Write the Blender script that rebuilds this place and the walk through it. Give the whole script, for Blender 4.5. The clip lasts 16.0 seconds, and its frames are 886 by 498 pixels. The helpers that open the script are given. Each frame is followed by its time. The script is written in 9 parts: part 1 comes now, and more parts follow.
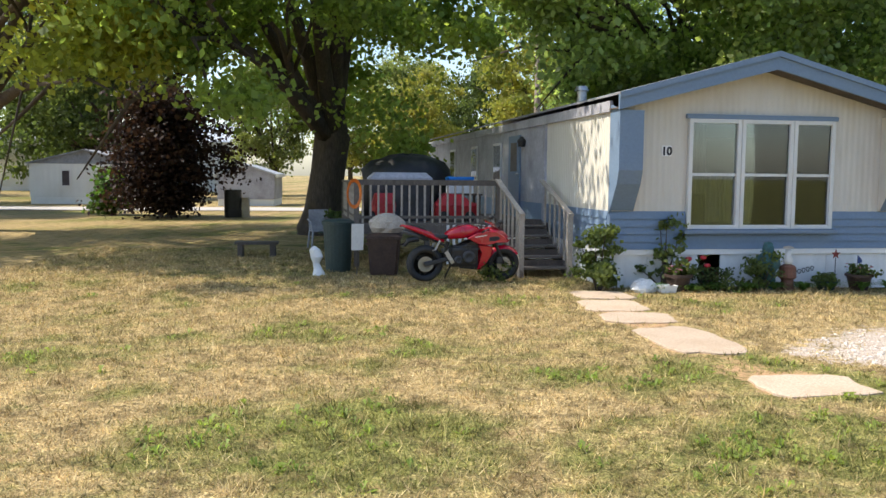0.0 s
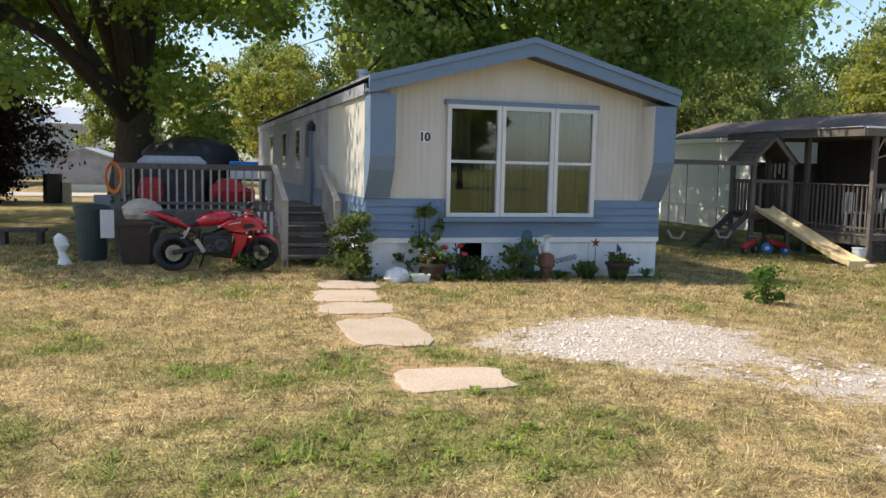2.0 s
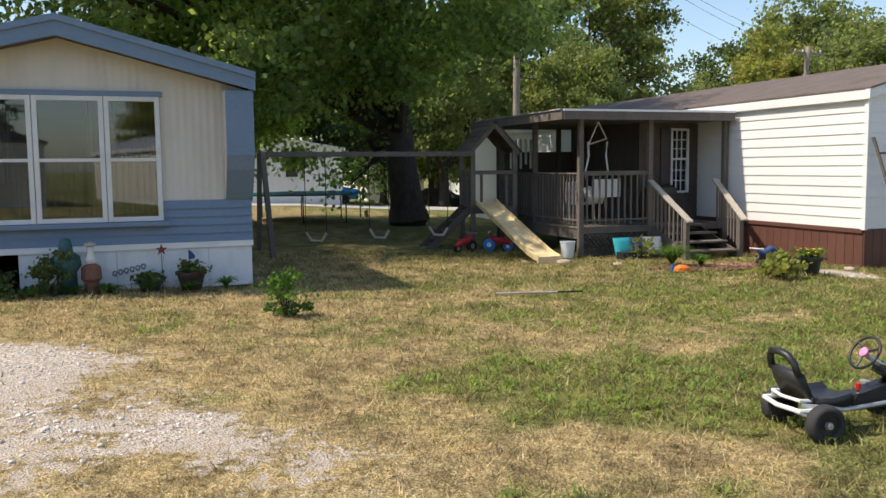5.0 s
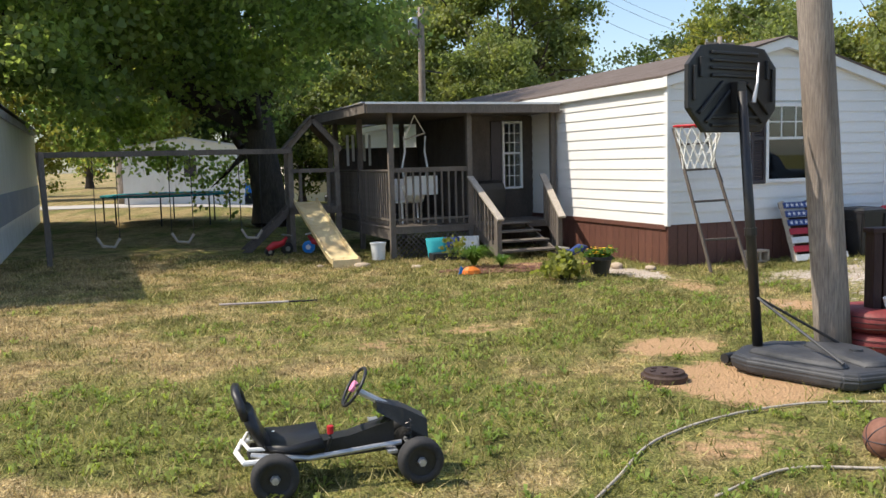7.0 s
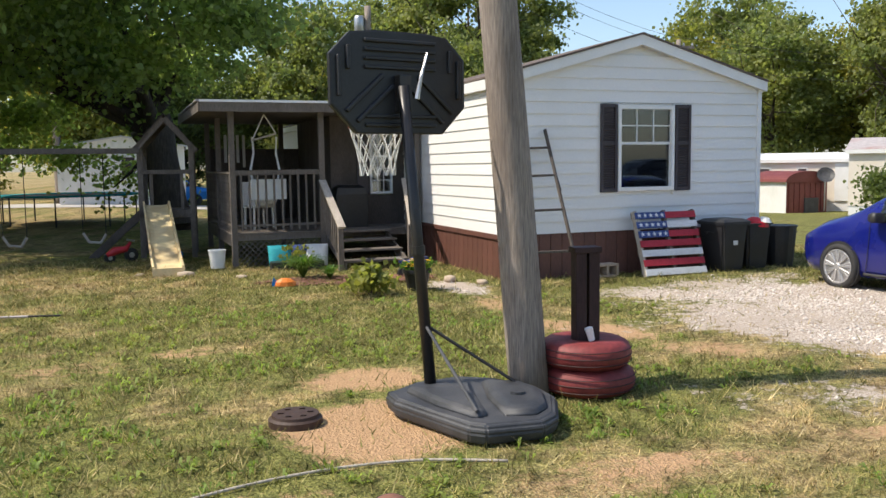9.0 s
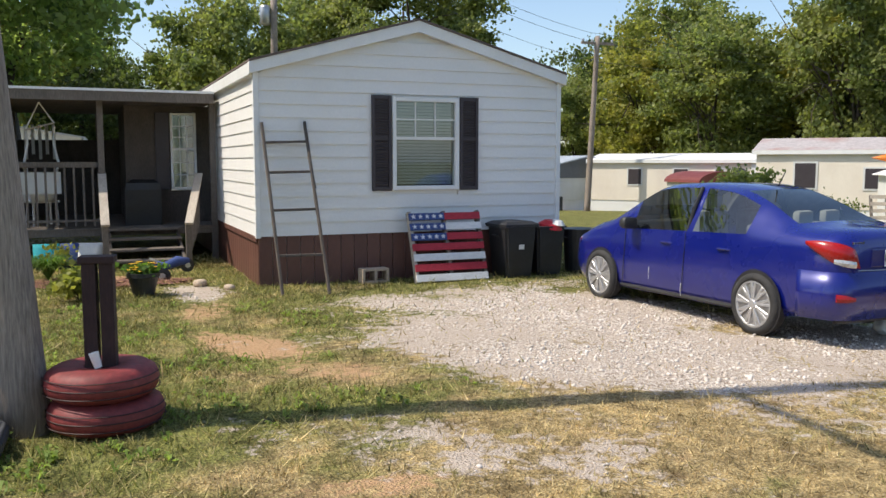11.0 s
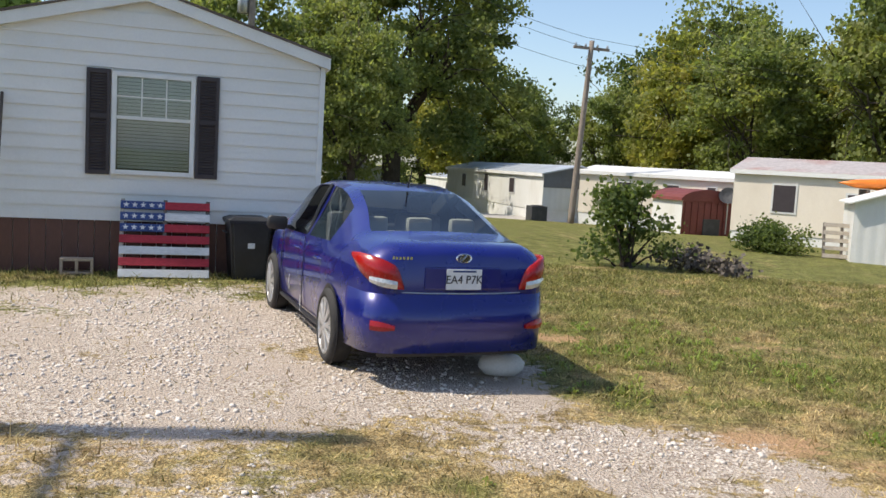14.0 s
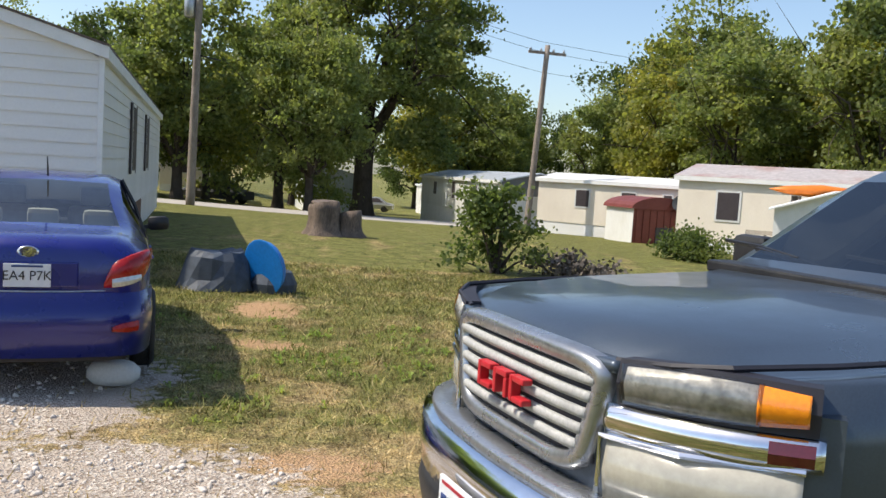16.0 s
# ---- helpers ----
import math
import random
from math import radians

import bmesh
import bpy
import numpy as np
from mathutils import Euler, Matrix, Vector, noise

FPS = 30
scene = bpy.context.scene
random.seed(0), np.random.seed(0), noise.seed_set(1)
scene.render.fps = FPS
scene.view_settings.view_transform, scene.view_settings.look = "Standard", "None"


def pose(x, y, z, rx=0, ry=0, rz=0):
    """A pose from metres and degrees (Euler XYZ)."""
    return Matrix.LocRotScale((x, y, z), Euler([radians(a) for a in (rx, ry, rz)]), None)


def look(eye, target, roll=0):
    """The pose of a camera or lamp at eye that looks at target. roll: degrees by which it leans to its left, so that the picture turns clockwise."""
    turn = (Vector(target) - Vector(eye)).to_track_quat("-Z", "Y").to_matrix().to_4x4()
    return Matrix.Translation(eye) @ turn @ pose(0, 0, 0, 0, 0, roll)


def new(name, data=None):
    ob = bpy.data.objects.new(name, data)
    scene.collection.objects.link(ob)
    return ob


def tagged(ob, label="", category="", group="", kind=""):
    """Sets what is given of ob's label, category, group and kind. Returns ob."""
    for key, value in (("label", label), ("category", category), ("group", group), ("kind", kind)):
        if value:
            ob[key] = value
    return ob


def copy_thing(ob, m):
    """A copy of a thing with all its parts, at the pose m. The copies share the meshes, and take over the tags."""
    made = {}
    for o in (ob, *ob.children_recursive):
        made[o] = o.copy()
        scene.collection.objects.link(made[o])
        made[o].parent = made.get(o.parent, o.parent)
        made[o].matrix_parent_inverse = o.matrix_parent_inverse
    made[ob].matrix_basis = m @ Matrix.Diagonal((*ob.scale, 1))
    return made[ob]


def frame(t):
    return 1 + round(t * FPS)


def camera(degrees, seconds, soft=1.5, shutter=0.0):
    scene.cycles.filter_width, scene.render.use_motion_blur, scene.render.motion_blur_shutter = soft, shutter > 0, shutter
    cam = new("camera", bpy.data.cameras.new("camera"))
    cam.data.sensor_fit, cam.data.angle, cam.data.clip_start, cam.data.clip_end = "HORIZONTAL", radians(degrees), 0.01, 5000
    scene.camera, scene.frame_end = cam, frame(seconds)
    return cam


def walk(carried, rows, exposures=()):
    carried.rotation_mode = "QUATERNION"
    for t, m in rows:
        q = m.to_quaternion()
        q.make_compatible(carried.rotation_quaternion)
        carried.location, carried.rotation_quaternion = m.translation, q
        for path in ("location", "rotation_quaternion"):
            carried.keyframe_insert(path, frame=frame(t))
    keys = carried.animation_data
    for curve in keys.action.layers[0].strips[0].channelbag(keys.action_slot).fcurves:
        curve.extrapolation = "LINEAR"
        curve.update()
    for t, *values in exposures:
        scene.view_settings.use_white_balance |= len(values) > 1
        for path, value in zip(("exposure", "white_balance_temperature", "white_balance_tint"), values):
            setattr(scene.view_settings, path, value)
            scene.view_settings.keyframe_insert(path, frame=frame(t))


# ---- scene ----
cam = camera(54.7, 16.0)
METRES, EYE, TILT, LEAN, TURN = 25.6, 1.65, 0.0, 0.0, 0.0
ROWS = [
    (0.0, 0.0, 0.0, 0.0, 0.04, -4.9, -0.5),
    (0.5, 0.0127, 0.0019, -0.0002, -3.01, -6.59, -0.55),
    (1.0, 0.0305, 0.0049, -0.0002, -5.19, -7.65, -0.79),
    (1.5, 0.0524, 0.0077, -0.0002, -6.15, -6.38, -0.94),
    (2.0, 0.0811, 0.0139, -0.0008, -7.06, -5.55, -1.22),
    (2.5, 0.1163, 0.02, -0.0013, -7.63, -5.43, -1.08),
    (3.0, 0.1549, 0.0264, -0.0017, -7.87, -5.38, -1.04),
    (3.5, 0.197, 0.0334, -0.0024, -8.23, -5.27, -0.81),
    (4.0, 0.2329, 0.0393, -0.003, -8.81, -5.3, -0.35),
    (4.5, 0.2693, 0.0443, -0.0034, -9.46, -5.36, 0.17),
    (7.0, 0.4324, 0.0623, -0.0049, -12.03, -5.77, 1.47),
    (7.5, 0.4627, 0.0674, -0.0054, -11.65, -5.59, 1.25),
    (8.0, 0.4925, 0.0721, -0.0059, -11.43, -5.55, 0.95),
    (8.5, 0.5209, 0.0758, -0.006, -11.26, -5.63, 0.82),
    (9.0, 0.5486, 0.0793, -0.0064, -11.57, -5.59, 0.78),
    (9.5, 0.5791, 0.0828, -0.0066, -12.2, -5.63, 0.65),
    (10.0, 0.6113, 0.086, -0.0068, -12.91, -5.71, 0.43),
    (12.5, 0.7777, 0.1022, -0.0087, -11.27, -5.86, -1.74),
    (13.0, 0.8106, 0.1053, -0.0088, -9.38, -5.69, -2.82),
    (13.5, 0.8383, 0.1088, -0.0092, -8.33, -5.58, -3.36),
    (14.0, 0.8678, 0.1119, -0.0094, -7.83, -5.61, -3.31),
    (14.5, 0.8983, 0.1147, -0.0095, -7.48, -5.31, -3.51),
    (15.0, 0.9287, 0.119, -0.0096, -7.26, -4.99, -3.7),
    (15.5, 0.961, 0.123, -0.0098, -6.85, -4.98, -3.49),
    (16.0, 0.9912, 0.1279, -0.0101, -6.53, -4.96, -3.53),
]
walk(cam, [(t, pose(0, 0, EYE, TILT, LEAN, TURN) @ pose(METRES * x, METRES * y, METRES * z, 90 + pitch, roll, yaw)) for t, x, y, z, yaw, pitch, roll in ROWS],
     exposures=[(0.0, 0.8), (1.5, 0.62), (3.5, 0.38), (4.7, 0.36), (7.0, 0.48), (8.5, 0.48), (10.2, 0.34), (12.3, 0.33), (14.0, 0.28), (16.0, 0.34)])

# ---- light: clear late-summer day, sun from the left ----
SUN_ELEV = radians(54)
SUN_TO = Vector((-math.cos(SUN_ELEV) * 0.999, math.cos(SUN_ELEV) * 0.04, math.sin(SUN_ELEV)))
world = bpy.data.worlds.new("world")
scene.world = world
world.use_nodes = True
wn = world.node_tree.nodes
sky = wn.new("ShaderNodeTexSky")
sky.sky_type, sky.sun_disc = "NISHITA", False
sky.sun_elevation, sky.sun_rotation = SUN_ELEV, math.atan2(SUN_TO.x, SUN_TO.y)
sky.air_density, sky.dust_density, sky.ozone_density = 1.0, 1.2, 1.5
wn["Background"].inputs["Strength"].default_value = 0.15
world.node_tree.links.new(sky.outputs[0], wn["Background"].inputs["Color"])
sun = new("sun", bpy.data.lights.new("sun", "SUN"))
sun.data.energy, sun.data.angle, sun.data.color = 4.2, radians(0.55), (1.0, 0.91, 0.77)
sun.matrix_world = look((0, 0, 30), Vector((0, 0, 30)) - SUN_TO)


# ---- materials ----
def nodes_of(name):
    m = bpy.data.materials.new(name)
    m.use_nodes = True
    t = m.node_tree
    return m, t, t.nodes["Principled BSDF"]


def tex(t, kind, scale, coord, detail=4.0, rough=0.6, stretch=None):
    n = t.nodes.new(kind)
    n.inputs["Scale"].default_value = scale
    if kind == "ShaderNodeTexNoise":
        n.inputs["Detail"].default_value = detail
        n.inputs["Roughness"].default_value = rough
    src = coord
    if stretch:
        mp = t.nodes.new("ShaderNodeMapping")
        mp.inputs["Scale"].default_value = stretch
        t.links.new(coord, mp.inputs["Vector"])
        src = mp.outputs[0]
    t.links.new(src, n.inputs["Vector"])
    return n


def ramp(t, src, stops):
    r = t.nodes.new("ShaderNodeValToRGB")
    while len(r.color_ramp.elements) < len(stops):
        r.color_ramp.elements.new(0.5)
    for e, (p, c) in zip(r.color_ramp.elements, stops):
        e.position, e.color = p, (*c, 1) if len(c) == 3 else c
    t.links.new(src, r.inputs[0])
    return r.outputs[0]


def mix(t, fac, a, b, how="MIX"):
    n = t.nodes.new("ShaderNodeMix")
    n.data_type, n.blend_type = "RGBA", how
    for sock, val in ((n.inputs[0], fac), (n.inputs[6], a), (n.inputs[7], b)):
        if hasattr(val, "links"):
            t.links.new(val, sock)
        elif isinstance(val, (int, float)):
            sock.default_value = val
        else:
            sock.default_value = (*val, 1)
    return n.outputs[2]


def math_node(t, op, a, b=0.0):
    n = t.nodes.new("ShaderNodeMath")
    n.operation = op
    for sock, val in zip(n.inputs, (a, b)):
        if hasattr(val, "links"):
            t.links.new(val, sock)
        else:
            sock.default_value = val
    return n.outputs[0]


def scaled(c, f):
    return tuple(min(0.95, v * f) for v in c)


def mat(name, col, rough=0.6, metal=0.0, grain=40.0, amount=0.25, blotch=1.3, stain=None, stain_amt=0.35, bump=0.15, stretch=None, spec=0.5, coat=0.0, vary=0.0):
    """Painted, weathered or bare surface: fine grain, broad blotches, stains and a little relief."""
    m, t, p = nodes_of(name)
    geo = t.nodes.new("ShaderNodeTexCoord").outputs["Object"]
    fine = tex(t, "ShaderNodeTexNoise", grain, geo, 5, 0.65, stretch)
    broad = tex(t, "ShaderNodeTexNoise", blotch, geo, 4, 0.6, stretch and tuple(0.35 * s + 0.65 for s in stretch))
    c = ramp(t, fine.outputs[0], [(0.3, scaled(col, 1 - amount)), (0.7, scaled(col, 1 + amount))])
    f2 = ramp(t, broad.outputs[0], [(0.45, (0, 0, 0)), (0.75, (1, 1, 1))])
    c = mix(t, math_node(t, "MULTIPLY", f2, stain_amt), c, stain or scaled(col, 0.6))
    if vary:
        info = t.nodes.new("ShaderNodeObjectInfo")
        c = mix(t, 1.0, c, ramp(t, info.outputs["Random"], [(0, (1 - vary,) * 3), (1, (1 + vary * 0.5,) * 3)]), "MULTIPLY")
    t.links.new(c, p.inputs["Base Color"])
    p.inputs["Metallic"].default_value = metal
    p.inputs["Specular IOR Level"].default_value = spec
    p.inputs["Coat Weight"].default_value = coat
    p.inputs["Coat Roughness"].default_value = 0.05
    rr = ramp(t, broad.outputs[0], [(0.3, (max(0.02, rough - 0.08),) * 3), (0.7, (min(1, rough + 0.1),) * 3)])
    t.links.new(rr, p.inputs["Roughness"])
    if bump:
        b = t.nodes.new("ShaderNodeBump")
        b.inputs["Strength"].default_value, b.inputs["Distance"].default_value = bump, 0.01
        t.links.new(fine.outputs[0], b.inputs["Height"])
        t.links.new(b.outputs[0], p.inputs["Normal"])
    return m


def ribbed(m, axis, pitch, depth=0.6):
    """Adds pressed ribs across one axis of a sheet material."""
    t = m.node_tree
    p = t.nodes["Principled BSDF"]
    w = t.nodes.new("ShaderNodeTexWave")
    w.wave_type, w.bands_direction, w.wave_profile = "BANDS", axis, "SIN"
    w.inputs["Scale"].default_value = math.tau / (20 * pitch)
    t.links.new(t.nodes.new("ShaderNodeTexCoord").outputs["Object"], w.inputs["Vector"])
    b = t.nodes.new("ShaderNodeBump")
    b.inputs["Strength"].default_value, b.inputs["Distance"].default_value = depth, 0.02
    t.links.new(w.outputs[1], b.inputs["Height"])
    old = p.inputs["Normal"].links[0].from_socket if p.inputs["Normal"].links else None
    if old:
        t.links.new(old, b.inputs["Normal"])
    t.links.new(b.outputs[0], p.inputs["Normal"])
    return m


def leaf_mat(name, dark, light, yellow, yamt, sheer=1.0):
    m, t, p = nodes_of(name)
    geo = t.nodes.new("ShaderNodeNewGeometry")
    coord = t.nodes.new("ShaderNodeTexCoord").outputs["Object"]
    c = ramp(t, geo.outputs["Random Per Island"], [(0, dark), (1, light)])
    n = tex(t, "ShaderNodeTexNoise", 0.45, coord, 3)
    f = ramp(t, n.outputs[0], [(0.42, (0, 0, 0)), (0.72, (yamt,) * 3)])
    c = mix(t, f, c, yellow)
    t.links.new(c, p.inputs["Base Color"])
    p.inputs["Roughness"].default_value = 0.55
    p.inputs["Specular IOR Level"].default_value = 0.35
    tr = t.nodes.new("ShaderNodeBsdfTranslucent")
    t.links.new(mix(t, 1.0, c, (1.3 * sheer, 1.35 * sheer, 0.75 * sheer), "MULTIPLY"), tr.inputs[0])
    ms = t.nodes.new("ShaderNodeMixShader")
    ms.inputs[0].default_value = 0.55
    t.links.new(p.outputs[0], ms.inputs[1])
    t.links.new(tr.outputs[0], ms.inputs[2])
    t.links.new(ms.outputs[0], t.nodes["Material Output"].inputs[0])
    return m


def glass_mat(name, tint=(0.75, 0.8, 0.8), gloss=1.0):
    m, t, p = nodes_of(name)
    tr = t.nodes.new("ShaderNodeBsdfTransparent")
    tr.inputs[0].default_value = (*tint, 1)
    gl = t.nodes.new("ShaderNodeBsdfGlossy")
    gl.inputs["Roughness"].default_value = 0.015
    fr = t.nodes.new("ShaderNodeFresnel")
    fr.inputs["IOR"].default_value = 2.0
    ms = t.nodes.new("ShaderNodeMixShader")
    t.links.new(math_node(t, "MULTIPLY", fr.outputs[0], gloss), ms.inputs[0])
    t.links.new(tr.outputs[0], ms.inputs[1])
    t.links.new(gl.outputs[0], ms.inputs[2])
    t.links.new(ms.outputs[0], t.nodes["Material Output"].inputs[0])
    return m


M = {}
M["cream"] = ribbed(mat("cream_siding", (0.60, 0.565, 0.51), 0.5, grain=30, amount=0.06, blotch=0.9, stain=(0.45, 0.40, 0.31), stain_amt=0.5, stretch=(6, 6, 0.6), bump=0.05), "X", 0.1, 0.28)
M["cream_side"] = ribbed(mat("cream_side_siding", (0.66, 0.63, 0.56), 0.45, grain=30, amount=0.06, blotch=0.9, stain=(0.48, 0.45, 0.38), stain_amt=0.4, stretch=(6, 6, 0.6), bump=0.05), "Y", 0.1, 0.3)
M["blue"] = mat("blue_paint", (0.145, 0.21, 0.31), 0.5, grain=25, amount=0.1, blotch=1.0, stain=(0.2, 0.26, 0.34), stain_amt=0.5, bump=0.06)
M["fascia_grey"] = mat("weathered_fascia", (0.38, 0.38, 0.42), 0.6, grain=18, amount=0.2, blotch=1.5, stain=(0.2, 0.19, 0.2), stain_amt=0.8)
M["roof_grey"] = mat("old_roof_coating", (0.25, 0.26, 0.29), 0.8, grain=8, amount=0.25, blotch=0.8, stain=(0.12, 0.11, 0.11), stain_amt=0.7)
M["skirt_white"] = ribbed(mat("white_skirting", (0.74, 0.75, 0.76), 0.5, grain=30, amount=0.05, blotch=1.6, stain=(0.5, 0.5, 0.47), stain_amt=0.55, stretch=(4, 4, 0.8), bump=0.05), "X", 0.2, 0.35)
M["white_trim"] = mat("white_trim", (0.78, 0.78, 0.77), 0.45, grain=40, amount=0.04, blotch=2, stain=(0.6, 0.6, 0.58), stain_amt=0.4, bump=0.03)
M["frame_white"] = mat("aluminium_window_frame", (0.66, 0.66, 0.65), 0.4, grain=50, amount=0.05, blotch=3, stain=(0.45, 0.45, 0.43), stain_amt=0.4, bump=0.03)
M["vinyl"] = mat("white_vinyl_siding", (0.775, 0.76, 0.735), 0.42, grain=35, amount=0.03, blotch=0.7, stain=(0.62, 0.62, 0.60), stain_amt=0.4, bump=0.03, vary=0.03)
M["brown"] = mat("brown_skirting", (0.13, 0.055, 0.04), 0.55, grain=22, amount=0.2, blotch=1.6, stain=(0.06, 0.03, 0.025), stain_amt=0.5, stretch=(3, 3, 0.5), vary=0.12)
M["shingle"] = mat("brown_shingles", (0.13, 0.1, 0.085), 0.9, grain=60, amount=0.35, blotch=2.2, stain=(0.08, 0.06, 0.05), stain_amt=0.6, bump=0.4)
M["shutter"] = mat("dark_shutter", (0.045, 0.035, 0.04), 0.5, grain=30, amount=0.15, blotch=3, bump=0.05)
M["wood_grey"] = mat("weathered_wood", (0.155, 0.13, 0.11), 0.85, grain=14, amount=0.35, blotch=1.8, stain=(0.1, 0.085, 0.07), stain_amt=0.6, stretch=(5, 5, 1), bump=0.4, vary=0.2)
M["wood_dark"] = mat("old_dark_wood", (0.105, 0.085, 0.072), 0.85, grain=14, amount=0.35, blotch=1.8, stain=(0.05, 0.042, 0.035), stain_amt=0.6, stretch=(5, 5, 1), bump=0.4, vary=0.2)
M["wood_pale"] = mat("sunbleached_rail", (0.42, 0.37, 0.31), 0.8, grain=14, amount=0.3, blotch=2, stain=(0.25, 0.21, 0.17), stain_amt=0.5, stretch=(4, 1, 4), bump=0.3)
M["pole_wood"] = mat("utility_pole_wood", (0.27, 0.225, 0.19), 0.85, grain=16, amount=0.45, blotch=1.1, stain=(0.12, 0.09, 0.075), stain_amt=0.8, stretch=(5, 5, 0.35), bump=0.6)
M["concrete"] = mat("old_concrete", (0.45, 0.355, 0.265), 0.9, grain=45, amount=0.28, blotch=1.6, stain=(0.36, 0.26, 0.17), stain_amt=0.6, bump=0.4, vary=0.12)
M["black"] = mat("black_plastic", (0.018, 0.018, 0.02), 0.45, grain=50, amount=0.3, blotch=4, stain=(0.04, 0.04, 0.042), stain_amt=0.5, bump=0.08)
M["black_steel"] = mat("black_steel", (0.015, 0.015, 0.016), 0.35, grain=60, amount=0.3, blotch=4, stain=(0.05, 0.04, 0.035), stain_amt=0.4, bump=0.05)
M["rubber"] = mat("tyre_rubber", (0.022, 0.022, 0.023), 0.8, grain=60, amount=0.3, blotch=6, stain=(0.07, 0.065, 0.06), stain_amt=0.6, bump=0.2)
M["charcoal"] = mat("dusty_grey_plastic", (0.035, 0.037, 0.042), 0.55, grain=40, amount=0.25, blotch=4, stain=(0.1, 0.1, 0.105), stain_amt=0.6, bump=0.15)
M["red_paint"] = mat("faded_red_paint", (0.20, 0.03, 0.028), 0.6, grain=25, amount=0.3, blotch=4, stain=(0.1, 0.02, 0.02), stain_amt=0.6, bump=0.25)
M["maroon"] = mat("maroon_wood", (0.035, 0.014, 0.014), 0.7, grain=20, amount=0.35, blotch=3, stretch=(4, 4, 0.6), bump=0.3)
M["red_gloss"] = mat("red_fairing", (0.46, 0.002, 0.022), 0.22, grain=30, amount=0.08, blotch=4, coat=0.6, bump=0)
M["red_plastic"] = mat("red_plastic", (0.5, 0.02, 0.03), 0.4, grain=30, amount=0.12, blotch=4, bump=0.03)
M["orange"] = mat("orange_cord", (0.75, 0.2, 0.02), 0.5, grain=60, amount=0.2, blotch=5)
M["yellow_plastic"] = mat("faded_yellow_slide", (0.72, 0.58, 0.33), 0.45, grain=20, amount=0.12, blotch=2.5, stain=(0.42, 0.24, 0.09), stain_amt=0.75, bump=0.1)
M["steel"] = mat("galvanised_steel", (0.45, 0.46, 0.47), 0.4, 0.85, grain=40, amount=0.2, blotch=4, bump=0.05)
M["chrome"] = mat("chrome", (0.75, 0.75, 0.77), 0.08, 1.0, grain=30, amount=0.05, blotch=4, bump=0)
M["silver"] = mat("silver_paint", (0.5, 0.5, 0.51), 0.35, 0.6, grain=30, amount=0.1, blotch=5, stain=(0.25, 0.24, 0.22), stain_amt=0.4, bump=0.02)
M["car_blue"] = mat("blue_car_paint", (0.004, 0.010, 0.17), 0.28, 0.15, grain=180, amount=0.1, blotch=2.2, stain=(0.012, 0.018, 0.19), stain_amt=0.5, bump=0, coat=0.8)
M["truck"] = mat("slate_truck_paint", (0.055, 0.075, 0.105), 0.33, 0.45, grain=160, amount=0.12, blotch=2.2, stain=(0.09, 0.105, 0.125), stain_amt=0.5, bump=0, coat=0.5)
M["lamp_red"] = mat("red_lens", (0.34, 0.006, 0.006), 0.25, grain=70, amount=0.2, blotch=6, coat=0.2, bump=0.1)
M["lamp_amber"] = mat("amber_lens", (0.95, 0.27, 0.01), 0.12, grain=70, amount=0.15, blotch=6, coat=1.0, bump=0.1)
M["lamp_clear"] = mat("clear_lens", (0.62, 0.62, 0.6), 0.15, 0.3, grain=50, amount=0.3, blotch=9, stain=(0.3, 0.3, 0.3), stain_amt=0.6, coat=1.0, bump=0.1)
M["chrome_dull"] = mat("satin_chrome", (0.42, 0.43, 0.45), 0.27, 0.8, grain=60, amount=0.15, blotch=5, stain=(0.22, 0.22, 0.23), stain_amt=0.6, bump=0.03)
M["grille_bar"] = mat("pale_grille_bar", (0.42, 0.42, 0.41), 0.55, 0.0, grain=90, amount=0.2, blotch=9, stain=(0.2, 0.2, 0.2), stain_amt=0.6, bump=0.08)
M["reflector"] = mat("lamp_reflector", (0.6, 0.6, 0.58), 0.35, 0.15, grain=40, amount=0.4, blotch=14, stain=(0.12, 0.12, 0.12), stain_amt=0.8, bump=0.3)
M["lamp_lens"] = glass_mat("fogged_lens", (0.86, 0.85, 0.82), 0.7)
M["lamp_fogged"] = mat("yellowed_lens", (0.40, 0.38, 0.32), 0.12, 0.0, grain=30, amount=0.12, blotch=7, stain=(0.24, 0.23, 0.2), stain_amt=0.7, coat=1.0, bump=0.05)
M["dark_red"] = mat("dark_red_lens", (0.10, 0.006, 0.01), 0.1, grain=50, amount=0.2, blotch=9, coat=1.0, bump=0.05)
M["plate"] = mat("licence_plate", (0.7, 0.72, 0.76), 0.4, grain=60, amount=0.06, blotch=8, stain=(0.45, 0.5, 0.62), stain_amt=0.5, bump=0.02)
M["ink"] = mat("dark_ink", (0.02, 0.02, 0.03), 0.6, amount=0.1, bump=0)
M["flag_blue"] = mat("flag_blue_paint", (0.03, 0.06, 0.2), 0.65, grain=20, amount=0.25, blotch=4, stretch=(1, 4, 4), bump=0.3)
M["flag_red"] = mat("flag_red_paint", (0.36, 0.02, 0.035), 0.65, grain=20, amount=0.25, blotch=4, stretch=(1, 4, 4), bump=0.3)
M["flag_white"] = mat("flag_white_paint", (0.68, 0.68, 0.68), 0.65, grain=20, amount=0.12, blotch=4, stretch=(1, 4, 4), bump=0.3)
